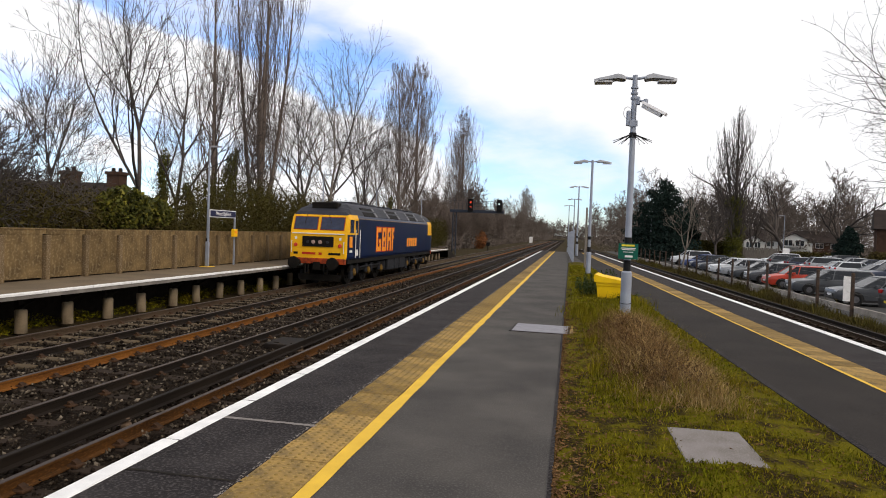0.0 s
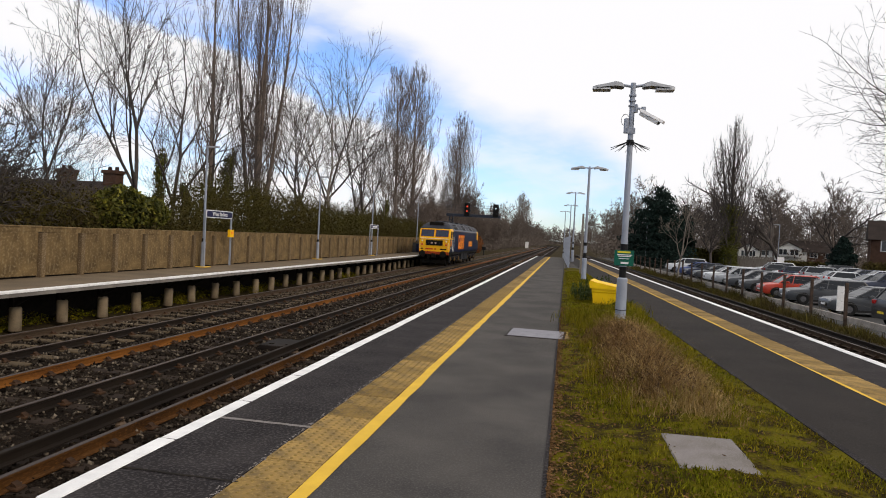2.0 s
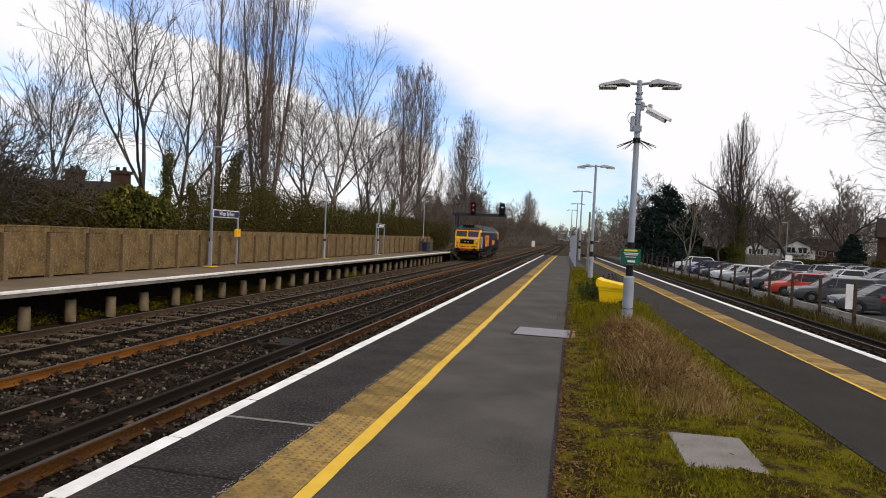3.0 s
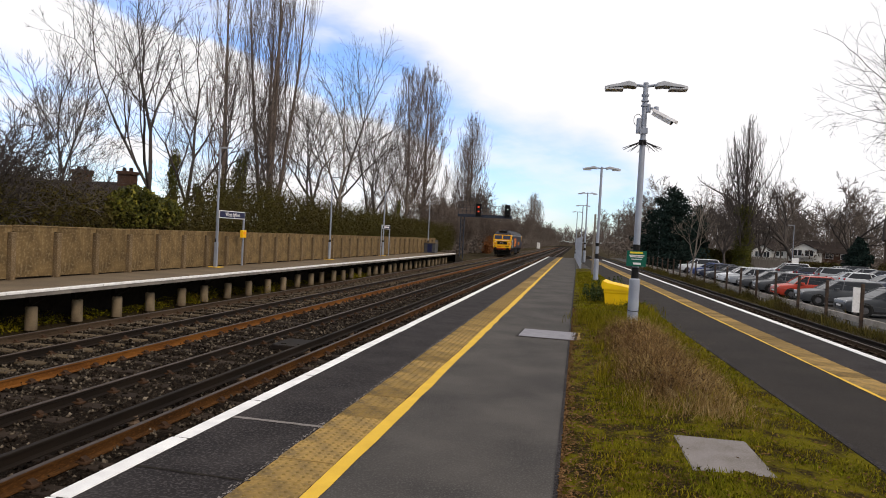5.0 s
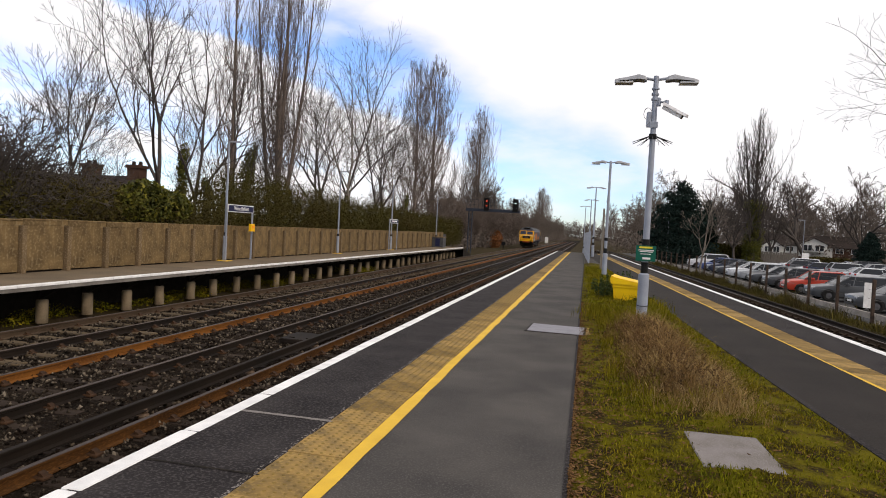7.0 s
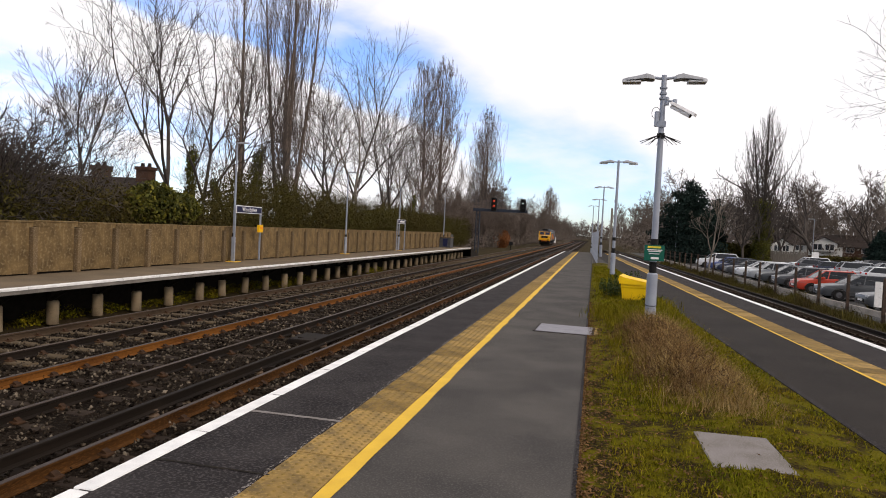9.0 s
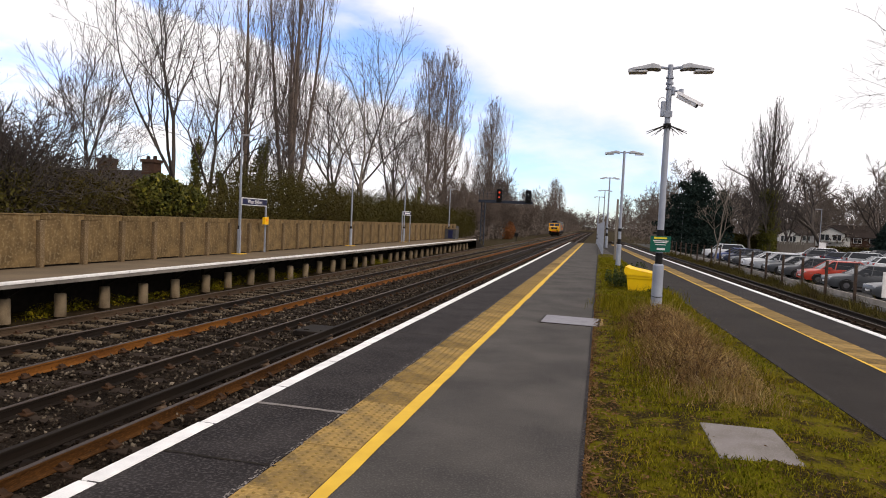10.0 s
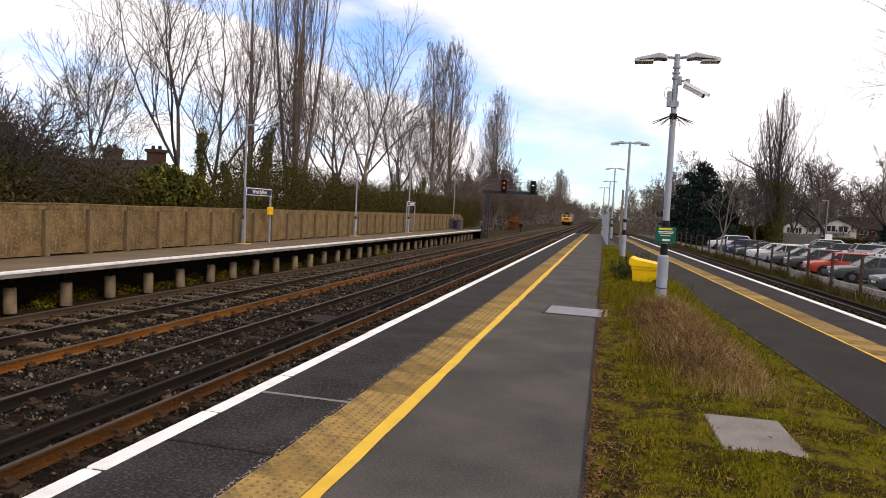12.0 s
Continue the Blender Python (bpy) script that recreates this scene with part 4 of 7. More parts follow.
def upswept(out, rnd, p, lean, height, r, spec):
    """A columnar crown: a leader with long limbs that curve up close along it."""
    pieces = 14
    d = Vector((lean[0], lean[1], 1)).normalized()
    spine = [p.copy()]
    for i in range(pieces):
        d = (d + Vector((rnd.gauss(0, 0.015), rnd.gauss(0, 0.015), 0.02))).normalized()
        q = spine[-1] + d * (height / pieces)
        out.append((spine[-1][:], q[:], max(r * (1 - 0.93 * i / pieces), spec["thin"]), max(r * (1 - 0.93 * (i + 1) / pieces), spec["thin"])))
        spine.append(q)

    def bough(o, d, ln, rad, level):
        n = (8, 4, 3)[level]
        end = swung(rnd, Vector((0, 0, 1)), rnd.uniform(2, spec["close"]))
        spots = [rnd.uniform(0.1, 1.0) for _ in range(spec["shoots"][level])] if level < 2 else []
        for i in range(n):
            f = (i + 1) / n
            dd = (d.lerp(end, min(1, f * spec["turn"])) + Vector((rnd.gauss(0, 0.05), rnd.gauss(0, 0.05), 0))).normalized()
            q = o + dd * (ln / n)
            out.append((o[:], q[:], max(rad * (1 - 0.85 * i / n), spec["thin"]), max(rad * (1 - 0.85 * f), spec["thin"])))
            for s in spots:
                if i / n <= s < f:
                    bough(q, swung(rnd, dd, rnd.uniform(22, 48)), ln * rnd.uniform(0.16, 0.34) if level == 0 else ln * rnd.uniform(0.3, 0.5), rad * 0.35, level + 1)
            o = q
    for k in range(spec["limbs"]):
        s = spec["bare"] + (0.94 - spec["bare"]) * (k + rnd.random()) / spec["limbs"]
        o = spine[int(s * pieces)].lerp(spine[min(pieces, int(s * pieces) + 1)], s * pieces % 1)
        ln = height * min(spec["reach"], 0.62 * (1 - s) + 0.04) * rnd.uniform(0.7, 1.1)
        bough(o, swung(rnd, Vector((0, 0, 1)), rnd.uniform(25, spec["open"])), ln, r * (1 - 0.9 * s) * 0.30, 0)


VASE = dict(depth=8, first=3, triple=0.14, ratio=0.79, angle=(20, 42), wobble=0.06, lift=0.05, shoots=0.35, thin=0.0068)
TALL = dict(depth=8, first=2, triple=0.12, ratio=0.82, angle=(16, 38), wobble=0.05, lift=0.07, shoots=0.38, thin=0.0068)
WIDE = dict(depth=8, first=4, triple=0.15, ratio=0.80, angle=(24, 48), wobble=0.09, lift=0.03, shoots=0.40, thin=0.008)
GNARLED = dict(depth=7, first=4, triple=0.2, ratio=0.80, angle=(30, 62), wobble=0.15, lift=0.03, shoots=0.40, thin=0.014)
COLUMN = dict(limbs=46, bare=0.10, reach=0.34, open=52, close=17, shoots=(8, 2), thin=0.009, turn=1.5)
FAN = dict(limbs=30, bare=0.13, reach=0.40, open=40, close=13, shoots=(8, 2), thin=0.0075, turn=1.5)
BROAD_COLUMN = dict(limbs=84, bare=0.08, reach=0.36, open=58, close=15, shoots=(9, 3), thin=0.013, turn=0.95)


def built(segs, bark):
    thick = [s for s in segs if s[2] > 0.05]
    thin = [s for s in segs if s[2] <= 0.05]
    v1, f1 = sticks(thick, 7)
    v2, f2 = sticks(thin, 3)
    return arrays("trunk", v1, f1, bark), arrays("branches", v2, f2, bark)


def forked_mesh(seed, height, radius, spec, bark, lean=(0, 0), trunk=0.2, stems=1):
    """Scaled so that its top stands at the given height."""
    rnd = random.Random(seed)
    segs = []
    for k in range(stems):
        o = Vector((0, 0, 0)) if not k else Vector((rnd.uniform(-0.5, 0.5), rnd.uniform(-0.5, 0.5), 0))
        tip = Vector((lean[0] + (rnd.gauss(0, 0.13) if stems > 1 else 0), lean[1] + (rnd.gauss(0, 0.13) if stems > 1 else 0), 1)).normalized()
        forked(segs, rnd, o, tip, height * trunk, radius * (1 if not k else 0.8), spec["depth"], spec)
    k = height / max(s[1][2] for s in segs)
    segs = [([c * k for c in p], [c * k for c in q], a, b) for p, q, a, b in segs]
    return built(segs, bark)


def column_mesh(seed, height, radius, spec, bark, leans=((0, 0),)):
    rnd = random.Random(seed)
    segs = []
    for k, lean in enumerate(leans):
        upswept(segs, rnd, Vector((0.35 * lean[0], 0.35 * lean[1], 0)) * 4, lean, height * (1 if not k else rnd.uniform(0.84, 0.97)), radius * (1 if not k else 0.8), spec)
    return built(segs, bark)


COARSE = dict(pieces=3, sides=[16, 7, 4], bare=0.2, wobble=0.08, lift=[0.02, 0.06, 0.04], angle=[(22, 50), (22, 52), (25, 55)], length=[5.0, 2.2, 1.1], shrink=0.5, thin=0.026)
COARSE_POPLAR = dict(pieces=3, slim=0.2, sides=[70, 9, 4], bare=0.12, wobble=0.03, lift=[0.03, 0.14, 0.12], angle=[(16, 30), (14, 30), (14, 30)], length=[6.2, 2.0, 0.9], shrink=0.76, thin=0.045)


def leaves(rng, blobs, count, size, flat=0.35):
    """Small folded leaf cards scattered through ellipsoids (cx, cy, cz, rx, ry, rz), denser near their skins."""
    blobs = np.array(blobs, float)
    vol = (blobs[:, 3] * blobs[:, 4] * blobs[:, 5]) ** 0.75
    pick = rng.choice(len(blobs), count, p=vol / vol.sum())
    d = rng.normal(size=(count, 3))
    d /= np.linalg.norm(d, axis=1, keepdims=True)
    rad = rng.random(count) ** flat
    c = blobs[pick, :3] + d * blobs[pick, 3:] * rad[:, None]
    a = rng.normal(size=(count, 3))
    a /= np.linalg.norm(a, axis=1, keepdims=True)
    b = np.cross(a, rng.normal(size=(count, 3)))
    b /= np.linalg.norm(b, axis=1, keepdims=True)
    s = size * rng.uniform(0.5, 1.4, (count, 1))
    n = np.cross(a, b)
    v = np.stack([c - a * s, c - b * s * 0.45 + n * s * 0.15, c + a * s, c + b * s * 0.45 + n * s * 0.15], 1).reshape(-1, 3)
    return v, np.arange(4 * count).reshape(-1, 4)


def tree_mesh(seed, height, radius, spec, bark, lean=(0, 0), stems=1, name="branches"):
    rnd = random.Random(seed)
    segs = []
    for s in range(stems):
        d = Vector((lean[0] + (rnd.gauss(0, 0.10) if stems > 1 else 0), lean[1] + (rnd.gauss(0, 0.10) if stems > 1 else 0), 1))
        o = Vector((rnd.uniform(-0.4, 0.4), rnd.uniform(-0.4, 0.4), 0)) if stems > 1 else Vector((0, 0, 0))
        limb(segs, rnd, o, d, height * (1 if s == 0 else rnd.uniform(0.75, 0.98)), radius * (1 if s == 0 else 0.75), 0, spec)
    thick = [s for s in segs if s[2] > 0.05]
    thin = [s for s in segs if s[2] <= 0.05]
    v1, f1 = sticks(thick, 7)
    v2, f2 = sticks(thin, 3)
    return arrays("trunk", v1, f1, bark), arrays("branches", v2, f2, bark)


def tree(mesh, x, y, z, label, turn=0.0, size=1.0, ivy=0, ivy_top=5.0, group="bare trees beside the railway", ivy_r=0.34):
    t = thing("tree", label, "tree", group, at=pose(x, y, z, 0, 0, turn))
    t.scale = (size, size, size)
    part("trunk", mesh[0], None, t)
    part("crown", mesh[1], None, t, "bare twigs")
    if ivy:
        rng = np.random.default_rng(int(abs(x * 31 + y * 7)))
        blobs = [(rng.normal(0, 0.15), rng.normal(0, 0.15), h, ivy_r * rng.uniform(0.6, 1.3), ivy_r * rng.uniform(0.6, 1.3), 0.8) for h in np.arange(0.6, ivy_top, 0.45)]
        v, f = leaves(rng, blobs, ivy, 0.10)
        part("ivy", arrays("ivy", v, f, IVY), None, t, "green ivy climbing the trunk")
    return t


def hedge(name, label, blobs, count, size, mat, seed, category="hedge"):
    rng = np.random.default_rng(seed)
    v, f = leaves(rng, blobs, count, size, 0.30)
    ob = new(name, arrays(name, v, f, mat))
    return tagged(ob, label, category, kind="stuff")


def plant_left():
    rng = np.random.default_rng(12)
    # hedge behind the wall, its top as the wall runs on
    tops = ((-4, 3.2), (16, 2.9), (20, 2.75), (22, 2.35), (25, 2.45), (28, 2.6), (30, 3.7), (33, 4.3), (37, 4.0), (44, 3.5), (55, 3.6), (72, 3.2), (90, 3.0))
    blobs = []
    for y in np.arange(-2, 86, 0.75):
        h = float(np.interp(y, [a for a, _ in tops], [b for _, b in tops]))
        for k in range(3):
            x = -16.3 - 1.5 * k + rng.normal(0, 0.3)
            top = h * (1 + 0.05 * k) + rng.normal(0, 0.22)
            blobs.append((x, y + rng.normal(0, 0.3), top * 0.5 - 0.2, 1.0, 1.0, top * 0.5 + 0.25))
    hedge("hedge", "dark olive evergreen hedge behind the platform wall", blobs, 400000, 0.042, HEDGE, 1)
    core = [(x, y, z - 0.1, a * 0.85, b * 0.9, c * 0.86) for x, y, z, a, b, c in blobs]
    hedge("hedge_core", "dark inner foliage of the hedge", core, 80000, 0.085, HEDGE, 3)
    # yellow-green shrub and ivy clump
    hedge("shrub", "yellow-green ivy shrub above the wall", [(-16.0, 21.5, 2.1, 0.7, 1.4, 0.8), (-16.2, 23.6, 2.0, 0.6, 0.9, 0.6)], 3500, 0.10, IVY, 2, "shrub")
    # leafless bushes that rise over the near end of the hedge
    bush = [forked_mesh(40 + k, 4.6, 0.06, dict(WIDE, depth=7, thin=0.009), BARK, trunk=0.16, stems=4) for k in range(2)]
    for k, (x, y, size) in enumerate(((-18.0, 12.0, 1.35), (-18.0, 14.2, 1.4), (-18.6, 15.8, 1.35), (-19.5, 17.2, 1.35), (-20.5, 18.6, 1.3), (-20.5, 20.4, 1.15), (-19.0, 20.6, 0.9))):
        t = thing("shrub", "dense leafless brown bush behind the hedge", "shrub", "scrub", at=pose(x, y, -0.6, 0, 0, 70 * k))
        t.scale = (size, size, size)
        part("trunk", bush[k % 2][0], None, t)
        part("crown", bush[k % 2][1], None, t, "bare twigs")
    vase = [forked_mesh(k, 13.0, 0.125, VASE, BARK, trunk=0.25) for k in (1, 2)]
    tall = [forked_mesh(k, 13.0, 0.115, TALL, BARK, trunk=0.28, lean=v) for k, v in ((4, (-0.05, 0.1)), (5, (0.04, 0)))]
    pair = forked_mesh(6, 11.0, 0.085, TALL, BARK, trunk=0.24, stems=3)
    leaner = forked_mesh(7, 13.0, 0.13, VASE, BARK, trunk=0.26, lean=(-0.10, -0.05))
    wide = forked_mesh(8, 18.5, 0.18, VASE, BARK, trunk=0.26, stems=2)
    pale = forked_mesh(9, 14.0, 0.17, TALL, BARK_PALE, trunk=0.32)
    bigpop = column_mesh(9, 25.0, 0.22, FAN, BARK_POPLAR, ((0.0, 0.0), (0.11, 0.04), (-0.06, 0.08), (0.05, -0.10), (-0.10, -0.03)))
    pop = column_mesh(10, 26.0, 0.28, COLUMN, BARK_POPLAR)
    far_pop = [column_mesh(k, 26.0, 0.30, BROAD_COLUMN, BARK_POPLAR) for k in (12, 13)]
    bare = "tall bare winter tree with fine twigs behind the hedge"
    for mesh, x, y, size, turn, ivy, it in (
            (wide, -26.5, 21.5, 0.58, 10, 0, 0), (pair, -23.0, 25.6, 1.06, 40, 0, 0), (vase[1], -31, 38.5, 0.60, 200, 0, 0),
            (leaner, -22.0, 31.2, 1.16, 0, 0, 0), (tall[0], -22.4, 33.2, 0.78, 20, 3600, 7.6), (vase[0], -22.0, 34.0, 1.14, 150, 0, 0),
            (tall[1], -21.0, 33.6, 0.62, 75, 5200, 6.6), (tall[1], -21.0, 35.6, 1.02, 160, 0, 0), (pair, -22.0, 39.9, 0.85, 90, 5200, 8.2),
            (vase[0], -22.0, 51.0, 1.12, 330, 0, 0), (wide, -22.0, 56.5, 1.12, 120, 0, 0), (pale, -20.0, 53.5, 1.10, 210, 0, 0),
            (wide, -22.0, 66.0, 1.0, 250, 0, 0), (pale, -19.5, 66.8, 0.95, 95, 0, 0), (vase[0], -21.5, 77.0, 1.0, 140, 3000, 6),
            (vase[1], -21, 103, 1.0, 10, 0, 0), (vase[0], -20, 110, 1.0, 110, 0, 0), (vase[1], -21, 120, 1.0, 220, 0, 0)):
        tree(mesh, x, y, -0.6, bare if not ivy else "bare winter tree with ivy round its trunk", turn, size, ivy, it)
    lab = "very tall upright bare poplar"
    tree(bigpop, -22, 44.0, -0.6, "huge multi-stemmed bare poplar behind the hedge", 0, 1.0, 1500, 5)
    tree(pop, -25.0, 43.0, -0.6, lab, 50, 0.82)
    tree(far_pop[0], -22.3, 83.8, -0.6, lab, 120, 0.92)
    tree(far_pop[1], -22.3, 93.5, -0.6, lab, 10, 1.02)
    tree(far_pop[1], -22.3, 133.9, -0.6, lab, 200, 1.04)
    tree(far_pop[0], -23.8, 138.5, -0.6, lab, 290, 0.92)
    for x, y, a, s in ((-22, 330, 30, 1.0), (-20.5, 338, 130, 0.9), (-24, 334, 220, 0.95), (-22.5, 342, 310, 0.85)):
        tree(far_pop[a // 30 % 2], x, y, -1.0, "distant upright bare poplar beside the line", a, s)
    # scrub between the trunks
    scrub = [tree_mesh(60 + i, 5.5, 0.07, dict(COARSE, thin=0.014), BARK_POPLAR, stems=4) for i in range(3)]
    for i in range(9):
        t = thing("shrub", "leafless brown scrub beside the line", "shrub", "scrub", at=pose(-18.5 + (i % 3), 80 + 9 * i, -1.0, 0, 0, 40 * i))
        part("trunk", scrub[i % 3][0], None, t)
        part("crown", scrub[i % 3][1], None, t)
    hedge("shrub", "russet orange shrub beside the line", [(-16.5, 120, 0.4, 1.6, 2.2, 1.9)], 2500, 0.16, ORANGE_SHRUB, 7, "shrub")


def woods(name, label, spots, seed):
    """Distant leafless woods as one mass of twigs."""
    rnd = random.Random(seed)
    kinds = []
    for s in range(3):
        segs = []
        limb(segs, random.Random(100 + s), Vector((0, 0, 0)), Vector((0, 0, 1)), 11, 0.18, 0, COARSE)
        kinds.append(sticks(segs, 3))
    segs = []
    limb(segs, random.Random(200), Vector((0, 0, 0)), Vector((0, 0, 1)), 24, 0.3, 0, COARSE_POPLAR)
    kinds.append(sticks(segs, 3))
    vs, fs, n = [], [], 0
    for x, y, k, s in spots:
        v, f = kinds[k]
        a = rnd.uniform(0, 6.28)
        c, sn = math.cos(a), math.sin(a)
        w = np.stack([v[:, 0] * c - v[:, 1] * sn, v[:, 0] * sn + v[:, 1] * c, v[:, 2]], -1) * s + np.array([x, y, -1.2])
        vs.append(w)
        fs.append(f + n)
        n += len(w)
    ob = new(name, arrays(name, np.concatenate(vs), np.concatenate(fs), TWIG_FAR))
    tagged(ob, label, "woods", kind="stuff")


def plant_far():
    rnd = random.Random(31)
    spots = []
    for i in range(230):
        y = 118 + 340 * (i / 230) ** 1.1
        spots.append((-17 - rnd.random() ** 1.3 * 26 - max(0, (y - 250)) * -0.02, y, rnd.randrange(3), rnd.uniform(0.65, 1.0)))
    spots += [(-20, 215, 0, 1.1)]
    for i in range(90):      # across the end of the view
        spots.append((rnd.uniform(-60, 40), rnd.uniform(560, 700), rnd.randrange(3), rnd.uniform(0.8, 1.3)))
    woods("far_woods", "distant brown leafless woods along the line", spots, 3)
    spots = []
    for i in range(170):
        y = rnd.uniform(118, 330)
        spots.append((9 + rnd.random() * 0.42 * y, y, rnd.randrange(3), rnd.uniform(0.8, 1.25)))
    woods("far_woods", "distant brown leafless woods beyond the car park", spots, 4)
    # undergrowth along the foot of the woods
    rng = np.random.default_rng(33)
    blobs = [(-17.5 - rng.random() * 9 + (y - 100) * 0.012, y + rng.normal(0, 1.5), 0.2, 2.2, 2.6, rng.uniform(1.2, 3.0)) for y in np.arange(88, 470, 1.6)]
    hedge("undergrowth", "brown leafless undergrowth along the line", blobs, 70000, 0.22, TWIG_FAR, 34, "undergrowth")
    blobs = [(x, 600 + rng.normal(0, 20), 1.0, 12, 6, rng.uniform(7, 13)) for x in np.arange(-140, 220, 5)]
    hedge("far_woodland", "hazy distant woodland across the end of the line", blobs, 22000, 0.9, TWIG_FAR, 36, "woods")
    blobs = [(8 + u * 0.55 * y, y, 0.6, 4, 3, rng.uniform(1.8, 4.6)) for u, y in zip(rng.random(190), rng.uniform(128, 320, 190))]
    hedge("undergrowth", "brown leafless undergrowth beyond the car park", blobs, 42000, 0.28, TWIG_FAR, 35, "undergrowth")


plant_left()
plant_far()
# ======== things on the island platform ========
POLE = material("grey_galvanised_pole", (0.30, 0.33, 0.39), (0.24, 0.265, 0.32), 0.5, metal=0.25, scale=3, fine=60, bump=0.05)
POLE_DARK = material("black_band", (0.015, 0.015, 0.016), None, 0.5)
LAMP_GREY = material("lamp_housing", (0.30, 0.31, 0.33), (0.22, 0.23, 0.25), 0.5, bump=0.03)
LAMP_GLASS = material("lamp_diffuser", (0.55, 0.56, 0.58), (0.42, 0.43, 0.45), 0.25, bump=0)
CAM_WHITE = material("white_camera_casing", (0.72, 0.72, 0.74), (0.6, 0.6, 0.62), 0.4, bump=0.02)
SIGN_GREEN = material("green_sign_face", (0.010, 0.105, 0.075), (0.009, 0.085, 0.06), 0.4, bump=0)
SIGN_WHITE = material("white_sign_face", (0.75, 0.75, 0.75), (0.62, 0.62, 0.62), 0.45, bump=0)
SIGN_YELLOW = material("yellow_sign_bar", (0.72, 0.62, 0.05), None, 0.45, bump=0)
SIGN_NAVY = material("navy_sign_face", (0.018, 0.022, 0.065), (0.014, 0.017, 0.05), 0.4, bump=0)
BIN_YELLOW = material("yellow_grit_bin_plastic", (0.82, 0.53, 0.008), (0.70, 0.43, 0.01), 0.5, scale=2, fine=40, bump=0.05, third=(0.6, 0.4, 0.05), coverage=0.2)
TIMBER_GREY = material("weathered_timber", (0.20, 0.18, 0.155), (0.14, 0.125, 0.11), 0.9, scale=2, fine=40, stretch=(1, 1, 0.1))
WEED = material("weed_leaf", (0.045, 0.062, 0.016), (0.03, 0.045, 0.014), 0.7, vary=0.4, island=True, bump=0)


def lamp_head(t, z, s, detail=True):
    """A lantern on one side of the pole, tilted slightly up."""
    m = Mesh()
    m.tube((s * 0.04, 0, z - 0.07), (s * 0.24, 0, z - 0.04), 0.028, n=8)
    part("arm", m, POLE, t)
    m = Mesh()
    prof = [(0.18, -0.10, 0.02), (0.22, -0.10, 0.055), (0.34, -0.085, 0.075), (0.52, -0.10, 0.045), (0.70, -0.12, 0.03), (0.80, -0.125, 0.015)]
    v, f = [], []
    for x, zb, h in prof:
        w = 0.15 if 0.2 < x < 0.75 else 0.08
        v += [(s * x, -w, z + zb), (s * x, w, z + zb), (s * x, w * 0.6, z + zb + h + 0.03), (s * x, -w * 0.6, z + zb + h + 0.03)]
    for k in range(len(prof) - 1):
        f += [(4 * k + i, 4 * k + (i + 1) % 4, 4 * k + 4 + (i + 1) % 4, 4 * k + 4 + i) for i in range(4)]
    f += [(3, 2, 1, 0), tuple(4 * (len(prof) - 1) + i for i in range(4))]
    m.add(v, f)
    head = part("lantern", m, LAMP_GREY, t, "flat grey lantern")
    m = Mesh()
    a, b = sorted((s * 0.44, s * 0.79))
    m.box(a, b, -0.13, 0.13, z - 0.155, z - 0.118, c=0.012)
    part("diffuser", m, LAMP_GLASS, head, "pale diffuser under the lantern")


def platform_lamp(x, y, z, height, label, sleeve=1.02, base_r=0.105, top_r=0.05, group="platform lamps", twin=True):
    t = thing("platform_lamp", label, "lamp post", group, at=(x, y, z))
    m = Mesh()
    m.turned((0, 0, -0.05), (0, 0, 1), [(0, base_r), (sleeve, base_r), (sleeve + 0.03, base_r * 0.75)], n=14)
    part("base_sleeve", m, POLE, t, "wide grey base section", smooth=True)
    m = Mesh()
    m.turned((0, 0, sleeve - 0.05), (0, 0, 1), [(0, base_r * 0.66), (0.9, base_r * 0.62), (height - sleeve + 0.05, top_r)], n=12)
    part("pole", m, POLE, t, "tapered grey pole", smooth=True)
    for z0, z1 in ((sleeve - 0.02, sleeve + 0.20), (sleeve + 0.52, sleeve + 0.66)):
        m = Mesh()
        m.turned((0, 0, z0), (0, 0, 1), [(0, base_r * 0.70), (z1 - z0, base_r * 0.70)], n=12)
        part("band", m, POLE_DARK, t, "black band")
    for s in ((1, -1) if twin else (1,)):
        lamp_head(t, height, s)
    return t


